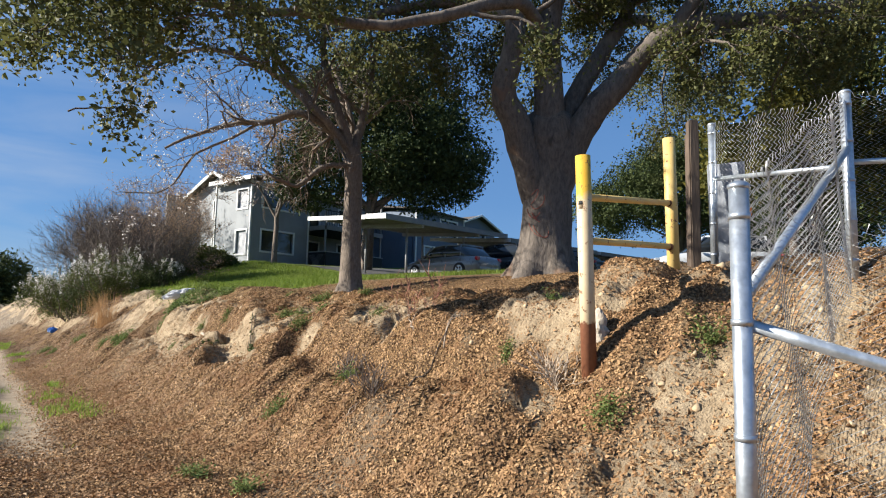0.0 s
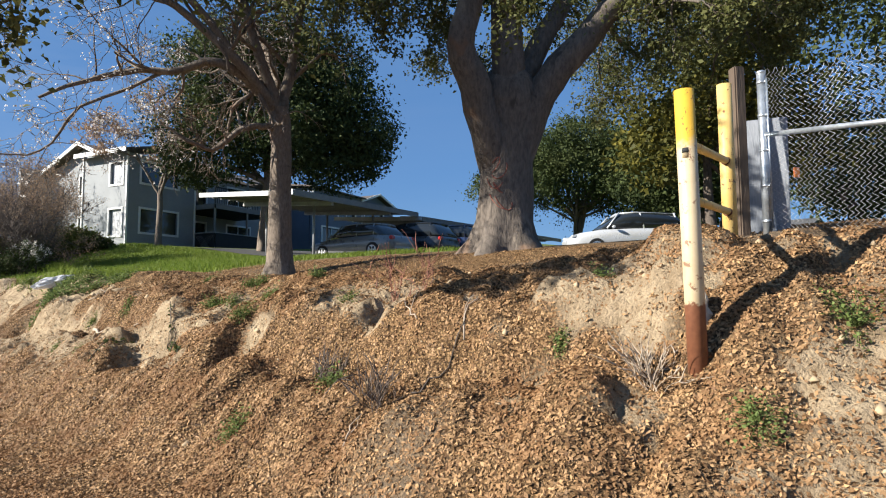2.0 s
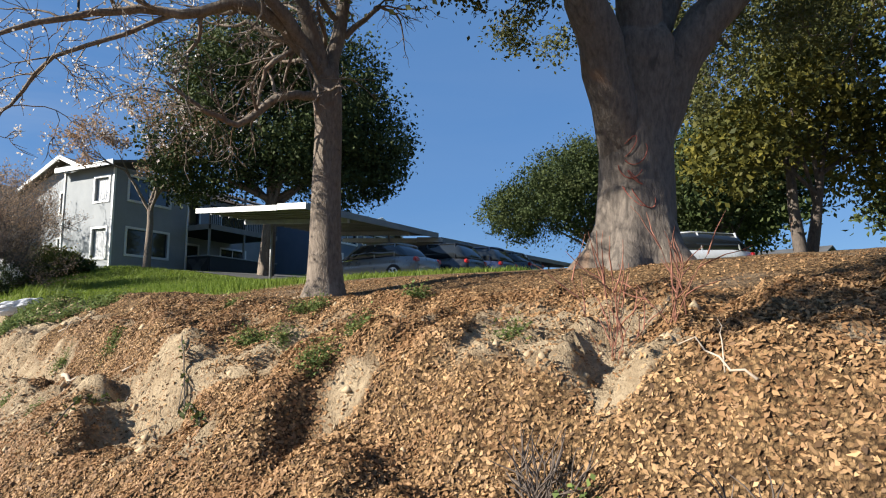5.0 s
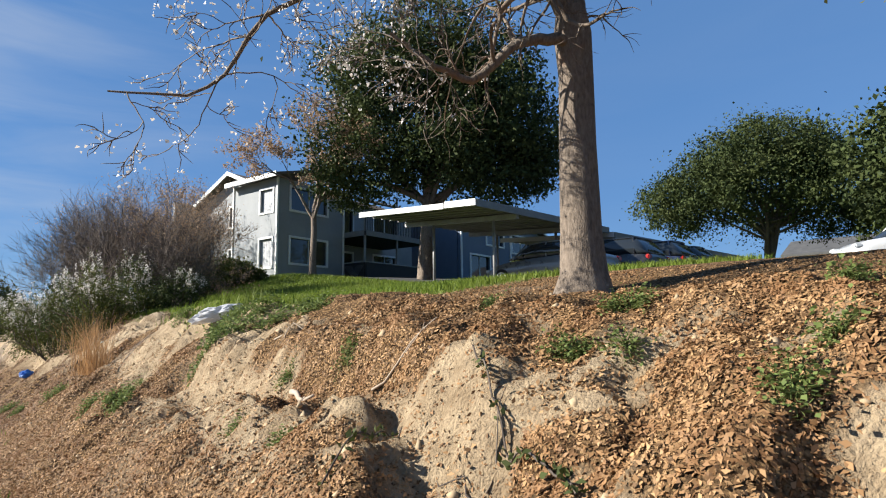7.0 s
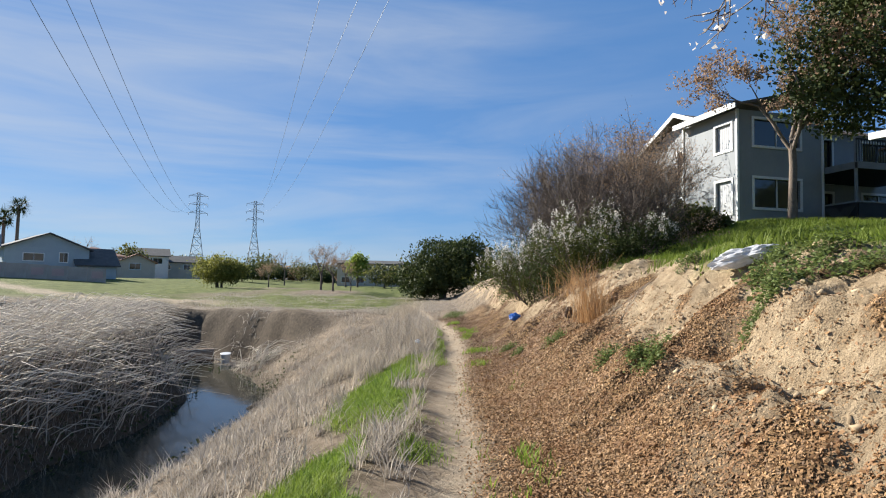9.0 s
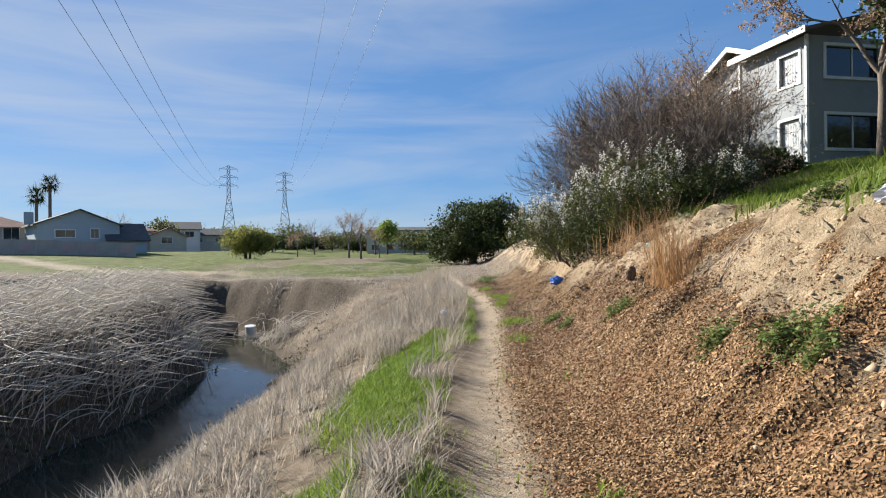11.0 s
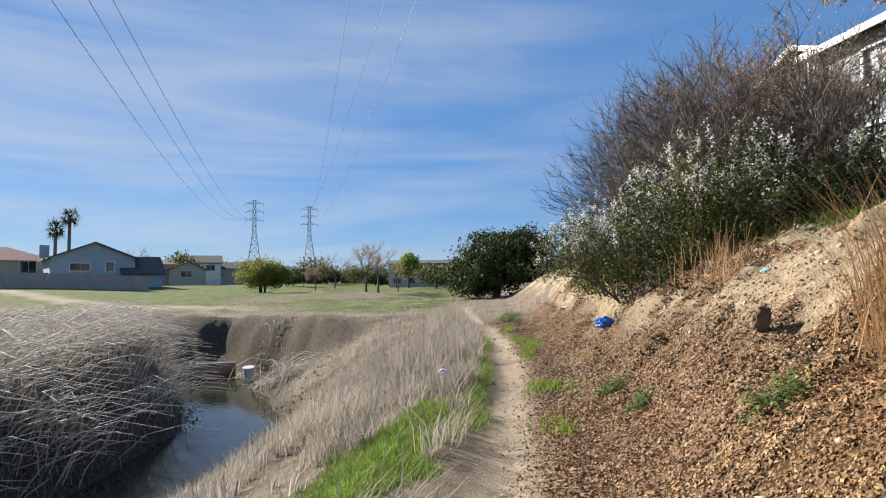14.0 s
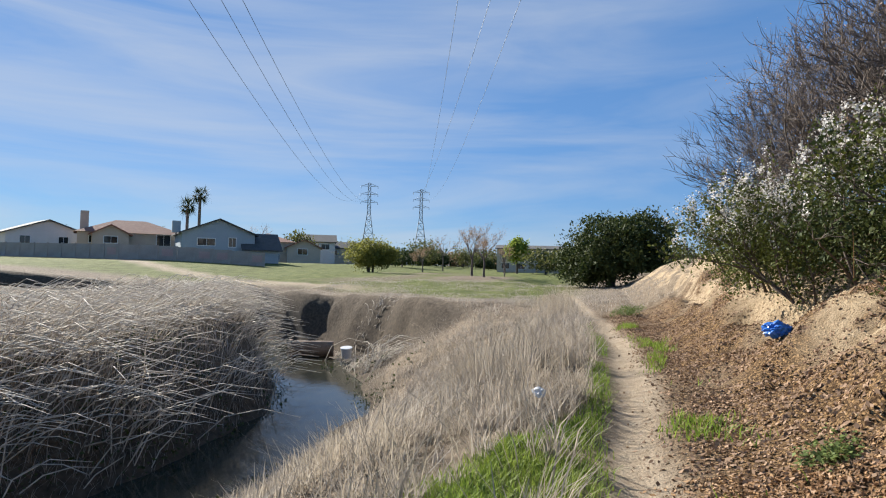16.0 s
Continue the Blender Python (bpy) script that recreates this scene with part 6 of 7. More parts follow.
# garden wall of timber boards
M_BOARD = plain("weathered fence boards", (0.36, 0.30, 0.26), (0.50, 0.43, 0.38), 0.7, 0.9, 0, 0.3)
M_PINK = plain("faded pink overpaint", (0.48, 0.31, 0.28), (0.56, 0.40, 0.36), 0.8, 0.9)
wallt = thing("board_fence", Matrix.Translation(on(-93.9, 24.2)), "long weathered board fence behind the park", "fence")
o0 = on(-93.9, 24.2)
for a, b, n in (((-104.7, 15.7), (-93.9, 24.2), 6), ((-93.9, 24.2), (-89.4, 41.0), 8), ((-125.0, 2.0), (-104.7, 15.7), 9)):
    for k in range(n):
        p, q = Vector(a).lerp(Vector(b), k / n), Vector(a).lerp(Vector(b), (k + 1) / n)
        zz = min(on(*p).z, on(*q).z)
        d = q - p
        m = Matrix.Translation(Vector((p.x, p.y, zz)) - o0) @ Matrix.Rotation(math.atan2(d.y, d.x), 4, "Z")
        pn = part("panel", boxes([(d.length / 2, 0, 0.92, d.length - 0.16, 0.06, 1.84)], 0.01), M_BOARD, wallt)
        pn.matrix_local = m
        ps = part("post", boxes([(0, 0, 0.95, 0.14, 0.14, 2.0)], 0.015), M_BOARD, wallt)
        ps.matrix_local = m
        if n == 8 and k in (2, 4, 5, 7) or n == 6 and k == 5:
            pk = part("patch", boxes([(d.length / 2, 0.036 if n != 8 else 0.036, 1.0, d.length * 0.6, 0.004, 0.9), (d.length / 2, -0.036, 1.0, d.length * 0.6, 0.004, 0.9)]), M_PINK, wallt, "faded pink overpainted patch")
            pk.matrix_local = m


def palm(x, y, h, seed):
    rng = np.random.default_rng(seed)
    t = thing("palm_tree", Matrix.Translation(on(x, y)), "tall fan palm with a ragged crown", "palm", "palms")
    s = Soup()
    s.tube([(0, 0, -0.3), (0.1, 0, h * 0.5), (0.25, 0, h)], [0.35, 0.27, 0.24], 10)
    s.make("trunk", M_BARK, t)
    pts, fv, ff = Vector((0.25, 0, h)), [], []
    for k in range(70):
        w, e = rng.uniform(0, 2 * math.pi), rng.uniform(-0.9, 1.2)
        d = Vector((math.cos(w) * math.cos(e), math.sin(w) * math.cos(e), math.sin(e)))
        ln = rng.uniform(1.3, 2.1)
        c = pts + d * ln * 0.55
        for j in range(9):
            sd = Vector(rng.normal(size=3))
            tip = pts + d * ln + sd * 0.42 - Vector((0, 0, 0.25))
            n0 = (tip - c).cross(Vector((0, 0, 1)))
            n0 = n0.normalized() * 0.06 if n0.length > 1e-4 else Vector((0.06, 0, 0))
            i = len(fv)
            fv += [tuple(c - n0), tuple(c + n0), tuple(tip)]
            ff.append((i, i + 1, i + 2))
        n0 = d.cross(Vector((0, 0, 1)))
        n0 = n0.normalized() * 0.03 if n0.length > 1e-4 else Vector((0.03, 0, 0))
        i = len(fv)
        fv += [tuple(pts - n0), tuple(pts + n0), tuple(c)]
        ff.append((i, i + 1, i + 2))
    mesh_ob("crown", fv, ff, M_DARK_LEAF, t)


palm(-126.1, 40.8, 12.0, 201)
palm(-124.5, 38.4, 9.6, 202)

crowned_tree("park_tree", on(-81.4, 52.4), [((0, 0, 2.6), (3.4, 3.2, 1.9)), ((-1.8, 0.6, 2.3), (2.2, 2.2, 1.5)), ((2.0, 0.8, 2.4), (2.0, 2.2, 1.6))], 15000, 0.13, M_OLIVE_LEAF, M_DARK_BARK, "low spreading yellow-green tree on the meadow", 211, 0.16, (0, 0, 1.6), 3)
crowned_tree("evergreen_tree", on(-42.6, 54.2), [((0, 0, 3.4), (3.6, 3.2, 2.7)), ((-3.0, 0, 2.2), (2.4, 2.4, 2.1)), ((2.6, 0, 3.6), (2.8, 2.6, 2.4)), ((-1.2, -1.0, 1.6), (2.4, 2.0, 1.6)), ((-4.4, 0.4, 1.7), (1.6, 1.6, 1.6))], 30000, 0.14, M_DARK_LEAF, M_DARK_BARK, "dense dark-green tree beside the footpath", 212, 0.22, (0, 0, 2.5), 2)
bare_tree("park_tree", on(-64.1, 56.1), 6.4, 0.13, M_TWIG, "leafless park tree on the meadow", 213, 5, 3, 0.7, leaf=M_TAN_LEAF, per=1, leaf_size=0.05)
bare_tree("park_tree", on(-60.2, 54.7), 5.6, 0.12, M_TWIG, "leafless park tree on the meadow", 214, 5, 3, 0.7, leaf=M_TAN_LEAF, per=1, leaf_size=0.05)
bare_tree("park_tree", on(-63.5, 60.5), 3.6, 0.07, M_TWIG, "small leafless park tree on the meadow", 215, 4, 3, 0.7)
bare_tree("park_tree", on(-89.9, 66.3), 4.6, 0.10, M_TWIG, "leafless park tree on the meadow", 216, 5, 3, 0.7, leaf=M_TAN_LEAF, per=1, leaf_size=0.05)
crowned_tree("lime_tree", on(-100.0, 95.4), [((0, 0, 4.3), (2.6, 2.4, 2.0)), ((0.5, 0, 5.6), (1.9, 1.9, 1.5))], 6000, 0.2, M_LIME_LEAF, M_DARK_BARK, "bright lime-green tree before the apartments", 217, 0.2, (0, 0, 3.2))
far_rng = np.random.default_rng(220)
for k in range(34):
    f = k / 33
    az = radians(20 + 64 * f)
    d = far_rng.uniform(105, 210)
    x, y = EYE_END.x - math.sin(az) * d, EYE_END.y + math.cos(az) * d
    h = far_rng.uniform(4.0, 8.0)
    if k % 3 == 0:
        bare_tree("distant_tree", on(x, y), h * 1.3, 0.14, M_TWIG, "distant leafless tree beyond the park", 230 + k, 4, 3, 0.7, leaf=M_TAN_LEAF, per=1, leaf_size=0.09)
    else:
        r = far_rng.uniform(3.0, 6.0)
        crowned_tree("distant_tree", on(x, y), [((0, 0, h * 0.6), (r, r, h * 0.42)), ((r * 0.7, 0, h * 0.45), (r * 0.7, r * 0.7, h * 0.3))], 1800, 0.3, (M_DARK_LEAF, M_OAK_LEAF)[k % 2], M_DARK_BARK, "distant evergreen tree beyond the park", 230 + k, 0.18)

for k in range(46):
    az = radians(14 + 78 * k / 45 + far_rng.uniform(-0.8, 0.8))
    d = far_rng.uniform(190, 260)
    x, y, h, r = EYE_END.x - math.sin(az) * d, EYE_END.y + math.cos(az) * d, far_rng.uniform(5.0, 9.5), far_rng.uniform(5.0, 9.0)
    crowned_tree("distant_tree", on(x, y), [((0, 0, h * 0.45), (r, r, h * 0.5)), ((r * 0.8, 0, h * 0.35), (r * 0.8, r * 0.7, h * 0.38))], 2400, 0.5, (M_DARK_LEAF, M_OAK_LEAF, M_DARK_LEAF, M_TAN_LEAF)[k % 4], M_DARK_BARK, "distant rounded tree on the skyline", 270 + k, 0.2)


def pylon(x, y, h, turn):
    base = on(x, y)
    t = thing("transmission_tower", Matrix.Translation(base) @ pose(0, 0, 0, 0, 0, turn), "steel lattice transmission tower far off", "pylon", "pylons")
    M = M_PYLON

    def half(z):
        return 5.6 + (1.1 - 5.6) * min(z / (h * 0.62), 1.0) if z < h * 0.62 else 1.1 - 0.3 * (z - h * 0.62) / (h * 0.38)
    zs = [0, h * 0.14, h * 0.27, h * 0.38, h * 0.47, h * 0.55, h * 0.62, h * 0.70, h * 0.78, h * 0.86, h * 0.93, h]
    for sx in (1, -1):
        for sy in (1, -1):
            pole_part("leg", [(sx * half(z), sy * half(z), z) for z in zs], 0.17, M, t, sides=4)
    s = Soup()
    for z0, z1 in zip(zs, zs[1:]):
        a, b = half(z0), half(z1)
        for sx, sy, ex, ey in ((-1, -1, 1, -1), (1, -1, 1, 1), (1, 1, -1, 1), (-1, 1, -1, -1)):
            s.tube([(sx * a, sy * a, z0), (ex * b, ey * b, z1)], [0.10, 0.10], 3)
            s.tube([(ex * a, ey * a, z0), (sx * b, sy * b, z1)], [0.10, 0.10], 3)
            s.tube([(sx * b, sy * b, z1), (ex * b, ey * b, z1)], [0.10, 0.10], 3)
    s.make("lattice", M, t, smooth=False)
    for z in (h * 0.76, h * 0.86, h * 0.96):
        for sx in (1, -1):
            arm = Soup()
            r = 5.6
            for sy in (1, -1):
                arm.tube([(sx * half(z), sy * half(z), z), (sx * r, 0, z + 0.1)], [0.12, 0.08], 3)
                arm.tube([(sx * half(z), sy * half(z), z + 1.6), (sx * r, 0, z + 0.1)], [0.10, 0.08], 3)
            am = arm.make("cross_arm", M, t, smooth=False)
            pole_part("insulator", [(sx * r, 0, z + 0.1), (sx * r, 0, z - 1.5)], 0.13, M, am, sides=5)


M_PYLON = plain("dull galvanised steel", (0.20, 0.22, 0.24), (0.30, 0.32, 0.34), 0.5, 0.6, 0.3)
pylon(-366.3, 203.2, 54.0, 60)
pylon(-363.2, 242.5, 53.0, 60)
M_CABLE = plain("aluminium cable", (0.10, 0.105, 0.11), (0.16, 0.165, 0.17), 0.5, 0.5, 0.4)


def cable(a, b, sag, r=0.028):
    """One span of wire, sagging between two high points."""
    a, b = Vector(a), Vector(b)
    pts = []
    for k in range(49):
        f = k / 48
        pts.append(a.lerp(b, f) - Vector((0, 0, 4 * sag * f * (1 - f))))
    o = pts[0].copy()
    ob = pole_part("power_cable", [p - o for p in pts], r, M_CABLE, None, sides=5)
    ob.matrix_world = Matrix.Translation(o)
    tagged(ob, "thin power cable strung from the lattice tower", "cable", "power cables")


for tower, through_pts, s0 in (((-366.0, 203.0, 50.0), ((-69.7, 26.0), (-67.9, 28.5), (-66.8, 30.2)), 27.0), ((-363.0, 242.0, 50.0), ((-64.1, 58.0), (-66.5, 55.0), (-61.5, 60.5)), 19.5)):
    for k, (px_, py_) in enumerate(through_pts):
        a = Vector((tower[0] + 2.5 * (k - 1), tower[1] + 4.5 * (k - 1), tower[2]))
        q = Vector((px_, py_, tower[2]))
        cable(a, a + (q - a) * 1.5, s0)

# ---- creek finds ----
pipe = thing("culvert_pipe", Matrix.Translation(W(48.2, -14.3, WATER_Z + 0.2)) @ pose(0, 0, 0, 0, 0, 62), "broken brown concrete pipe lying in the creek", "pipe")
M_PIPE = plain("stained concrete pipe", (0.16, 0.10, 0.065), (0.32, 0.22, 0.15), 2.0, 0.9, 0, 0.5)
bm = bmesh.new()
n = 28
rings = []
for x, r in ((-1.25, 0.30), (-1.25, 0.52), (-1.05, 0.52), (-1.0, 0.44), (1.2, 0.44), (1.2, 0.33), (-1.25, 0.30)):
    rings.append([bm.verts.new((x, r * math.cos(2 * math.pi * k / n), 0.2 + r * math.sin(2 * math.pi * k / n))) for k in range(n)])
for a, b in zip(rings, rings[1:]):
    for k in range(n):
        bm.faces.new((a[k], a[(k + 1) % n], b[(k + 1) % n], b[k]))
bmesh.ops.recalc_face_normals(bm, faces=bm.faces[:])
part("barrel", bm, M_PIPE, pipe)

M_WHITE_PLASTIC = plain("white plastic", (0.62, 0.64, 0.66), (0.78, 0.79, 0.80), 6, 0.45, 0, 0.1)
jug = thing("plastic_bucket", Matrix.Translation(W(48.9, -12.5, max(float(ground(48.9, -12.5)), WATER_Z - 0.1))) @ pose(0, 0, 0, 8, 5, 20), "white plastic bucket stranded on the creek bar", "bucket")
bm = bmesh.new()
bmesh.ops.create_cone(bm, cap_ends=True, segments=24, radius1=0.26, radius2=0.32, depth=0.62, matrix=Matrix.Translation((0, 0, 0.3)))
bmesh.ops.bevel(bm, geom=bm.edges[:], offset=0.015, segments=1, affect="EDGES")
part("tub", bm, M_WHITE_PLASTIC, jug)
part("rim", pole([(0, 0, 0.56), (0, 0, 0.60)], 0.335, 24), M_WHITE_PLASTIC, jug)


def crumple(name, m, size, mat, label, category, seed, flat=0.35):
    """A crumpled bag or sheet."""
    t = thing(name, m, label, category)
    bm = bmesh.new()
    bmesh.ops.create_icosphere(bm, subdivisions=4, radius=0.5)
    o = Vector((seed * 3.1, seed * 1.7, 0))
    for v in bm.verts:
        c = v.co.copy()
        k = 1 + 0.35 * noise.noise(c * 3 + o) + 0.22 * noise.noise(c * 8 + o) + 0.12 * noise.noise(c * 18 + o)
        v.co = Vector((c.x * size[0] * k, c.y * size[1] * k, max(c.z, -flat) * size[2] * k))
    part("film", bm, mat, t)
    return t


M_SHEET = leafy("white plastic film", (0.62, 0.62, 0.63), (0.75, 0.75, 0.76), (0.68, 0.68, 0.70), 0.4, 0.3, 4.0)
M_BLUEFILM = plain("blue plastic film", (0.02, 0.13, 0.50), (0.06, 0.25, 0.72), 9, 0.35, 0, 0.2)
bagp = at(16.0, 4.72)
crumple("plastic_sheet", Matrix.Translation(bagp + Vector((0, 0, 0.12))) @ pose(0, 0, 0, -8, -16, 20), (0.72, 0.34, 0.22), M_SHEET, "crumpled white plastic sheet lying on the bank", "plastic sheet", 3)
crumple("plastic_bag", Matrix.Translation(at(25.7, 3.35, 0.10)) @ pose(0, 0, 0, 0, 0, 40), (0.32, 0.22, 0.20), M_BLUEFILM, "crumpled blue plastic bag at the shrubs' foot", "plastic bag", 5)
crumple("paper_scrap", Matrix.Translation(at(23.3, 0.72, 0.30)), (0.14, 0.09, 0.10), M_SHEET, "white scrap caught in the dry grass", "litter", 7)
crumple("plastic_scrap", Matrix.Translation(at(21.7, 4.3, 0.02)), (0.12, 0.08, 0.06), plain("teal plastic", (0.20, 0.42, 0.42), (0.35, 0.58, 0.58), 9, 0.5), "small teal plastic scrap on the slope", "litter", 9)
crumple("stump", Matrix.Translation(at(20.3, 3.62, 0.08)) @ pose(0, 0, 0, 10, 15, 30), (0.14, 0.11, 0.25), plain("rotten brown wood", (0.07, 0.045, 0.03), (0.22, 0.15, 0.10), 6, 0.95, 0, 0.6), "small rotten brown stump on the slope", "stump", 11)
crumple("rock", Matrix.Translation(at(1.55, 2.75, 0.03)), (0.20, 0.17, 0.18), plain("grey rock", (0.24, 0.23, 0.22), (0.40, 0.38, 0.36), 8, 0.95, 0, 0.6), "grey rock beside the fence foot", "rock", 13)


def weed(u, v, r, seed, mat=M_WEED, leaf=0.045, label="low broad-leaved green weed on the bank", tall=0.5):
    rng = np.random.default_rng(seed)
    t = thing("weed", Matrix.Translation(at(u, v)), label, "weed", "weeds on the bank")
    s, pts = Soup(), []
    for k in range(int(22 + 60 * r)):
        a = rng.uniform(0, 2 * math.pi)
        reach = r * math.sqrt(rng.random())
        tip = Vector((math.cos(a) * reach, math.sin(a) * reach, r * tall * rng.uniform(0.3, 1.0)))
        off = at(u, v).z
        q = at(u, v) + Vector((tip.x, tip.y, 0))
        uu, vv = uv_of(q.x, q.y)
        tip.z += float(ground(uu, vv)) - off
        mid = tip * 0.5 + Vector((0, 0, 0.12 * r))
        s.tube([(0, 0, -0.02), mid, tip], [0.003, 0.002, 0.0015], 3)
        pts += [tip] * 7 + [mid.lerp(tip, 0.6)] * 5 + [mid] * 3
    s.make("stem", M_WEED, t)
    p = np.array([tuple(q) for q in pts]) + rng.normal(size=(len(pts), 3)) * 0.035
    v_, f_ = scatter_leaves(p, leaf, rng, fold=0.12, long=1.25, flat=0.45)
    mesh_ob("foliage", v_, f_, mat, t)


for k, (u, v, r) in enumerate([(5.66, 3.45, 0.17), (6.24, 2.91, 0.18), (3.78, 3.96, 0.10), (2.42, 3.51, 0.20), (2.05, 4.22, 0.24), (3.7, 4.5, 0.13), (11.35, 4.22, 0.15), (7.68, 3.88, 0.18), (8.98, 4.36, 0.10), (7.62, 4.22, 0.12), (9.1, 4.92, 0.12), (7.77, 5.0, 0.14), (6.5, 4.39, 0.12),
                               (12.15, 4.07, 0.12), (10.4, 5.06, 0.15), (9.0, 4.96, 0.18), (9.05, 4.3, 0.12), (8.69, 4.39, 0.16), (11.0, 3.47, 0.10), (11.8, 3.43, 0.10), (15.2, 3.36, 0.26), (14.9, 3.25, 0.12), (21.1, 2.8, 0.16), (18.9, 3.1, 0.24), (16.1, 3.15, 0.20), (15.4, 3.25, 0.18), (17.3, 4.6, 0.2), (22.0, 2.7, 0.2), (4.9, 2.1, 0.2), (5.6, 1.9, 0.2)]):
    weed(u, v, r * (0.75 if u < 13 else 0.9), 300 + k, leaf=0.017 if u < 13 else 0.024)
for k, (u, v, r) in enumerate([(15.0, 4.5, 0.26), (14.5, 4.4, 0.30), (14.0, 4.75, 0.36), (14.8, 4.95, 0.36), (13.4, 5.0, 0.32), (15.6, 4.8, 0.3), (14.3, 4.05, 0.25), (38.5, 2.1, 0.6), (37.0, 2.0, 0.5)]):
    weed(u, v, r, 340 + k, leaf=0.030, label="spreading green ground ivy on the bank edge", tall=0.35)


def vine(steps, seed):
    """A trailing stem with paired dark leaves."""
    rng = np.random.default_rng(seed)
    o = at(*steps[0])
    t = thing("trailing_vine", Matrix.Translation(o), "trailing dark-leaved vine hanging over the raw soil", "vine")
    s, leaves = Soup(), []
    pts = []
    for (u0, v0), (u1, v1) in zip(steps, steps[1:]):
        for k in range(8):
            f = k / 8
            pts.append(at(u0 + (u1 - u0) * f, v0 + (v1 - v0) * f, 0.05 + 0.02 * math.sin(4 * f)) - o)
    s.tube(pts, [0.006] * len(pts), 5)
    s.make("stem", M_DARK_BARK, t)
    for p in pts[1:]:
        leaves += [tuple(p + Vector(rng.normal(size=3)) * 0.012) for _ in range(3)]
    leaf_part("foliage", np.array(leaves), 0.026, M_DARK_LEAF, t, rng, long=1.9)


vine([(9.45, 3.95), (9.0, 3.75), (8.6, 3.62), (8.35, 3.5)], 351)
vine([(9.9, 3.75), (9.75, 3.4), (9.7, 3.05)], 352)


def grey_weed(u, v, h, seed, mat, label, n=26):
    """A dry, twiggy plant."""
    rng = np.random.default_rng(seed)
    t = thing("dry_weed", Matrix.Translation(at(u, v)), label, "weed", "dry weeds")
    s, tips = Soup(), []
    for k in range(n):
        grow(s, (rng.normal() * 0.03, rng.normal() * 0.03, -0.02), Vector((rng.normal(), rng.normal(), 0)) * (0.5 if h < 0.6 else 0.16) + Vector((0, 0, 1)), h * rng.uniform(0.3, 0.6), 0.003, 1, rng, tips, 0.15, 0.03, 3, 0.6, 0.6)
    s.make("stem", mat, t)


M_REDSTEM = plain("reddish dry stems", (0.20, 0.075, 0.05), (0.36, 0.16, 0.10), 8, 0.85)
grey_weed(5.0, 3.35, 0.55, 360, M_TWIG, "thin dry twiggy weed on the bank")
grey_weed(3.05, 3.75, 0.45, 361, M_PALE_TWIG, "grey-green dry weed beside the barrier")
grey_weed(5.9, 4.45, 0.85, 362, M_REDSTEM, "tall reddish dry weed at the bank edge", 9)
grey_weed(5.6, 4.6, 0.7, 363, M_REDSTEM, "tall reddish dry weed at the bank edge", 7)
grey_weed(5.9, 3.6, 0.5, 364, M_TWIG, "thin dry twiggy weed on the bank")


def tuft(u, v, h, n, seed, mat, label, lean=0.5, spread=0.22, width=0.004, heading=None):
    rng = np.random.default_rng(seed)
    o = at(u, v)
    p = rng.normal(size=(n, 3)) * np.array([spread, spread, 0])
    bv, bf = blades(p, h * rng.uniform(0.45, 1.15, n), lean, width, rng, heading)
    t = thing("grass_tuft", Matrix.Translation(o), label, "grass", "grass tufts")
    tagged(mesh_ob("blade_clump", bv, bf, mat, t), kind="stuff")


tuft(18.2, 3.5, 1.0, 190, 370, M_RUST_STRAW, "tall rust-coloured dry grass tuft on the slope", 0.75, 0.13, 0.003, 2.4)
tuft(18.45, 3.6, 0.85, 100, 371, M_RUST_STRAW, "tall rust-coloured dry grass tuft on the slope", 0.8, 0.14, 0.003, 2.4)
tuft(22.6, 4.1, 0.55, 70, 372, M_RUST_STRAW, "reddish dry grass tuft by the shrubs", 0.35, 0.3, 0.004)
tuft(23.4, 4.6, 0.55, 60, 373, M_RUST_STRAW, "reddish dry grass tuft by the shrubs", 0.35, 0.3, 0.004)


def stick(u, v, length, turn, seed, mat=M_PALE_TWIG, r=0.012, label="bare fallen stick lying on the bank", fork=True):
    rng = np.random.default_rng(seed)
    o = at(u, v)
    t = thing("fallen_branch", Matrix.Translation(o), label, "branch", "fallen branches")
    s = Soup()

    def run(u0, v0, w, ln, r0, lift):
        pts = []
        for k in range(7):
            uu, vv = u0 + math.cos(w) * ln * k / 6, v0 + math.sin(w) * ln * k / 6
            w += rng.normal() * 0.14
            pts.append(at(uu, vv, r0 + lift * k / 6) - o)
        s.tube(pts, [r0 * (1 - 0.1 * k) for k in range(7)], 6, True)
        return pts
    run(u, v, turn, length, r, 0.03)
    if fork:
        run(u + math.cos(turn) * length * 0.4, v + math.sin(turn) * length * 0.4, turn + 0.7, length * 0.45, r * 0.6, 0.05)
    s.make("stem", mat, t)


for k, (u, v, ln, w, r) in enumerate([(17.4, 3.7, 1.0, 0.9, 0.006), (17.5, 3.8, 1.1, 0.5, 0.006), (17.7, 3.6, 0.9, 1.2, 0.006), (17.3, 3.9, 0.9, 0.2, 0.005), (17.9, 3.7, 0.8, 1.6, 0.005), (11.9, 3.98, 0.5, 3.0, 0.028), (10.7, 4.05, 0.6, 2.2, 0.012), (13.0, 4.3, 0.6, 2.9, 0.010), (5.1, 3.9, 0.35, 0.4, 0.007), (5.0, 3.0, 0.25, 1.1, 0.007), (4.6, 3.9, 0.3, 0.9, 0.008)]):
    stick(u, v, ln, w, 380 + k, r=r)
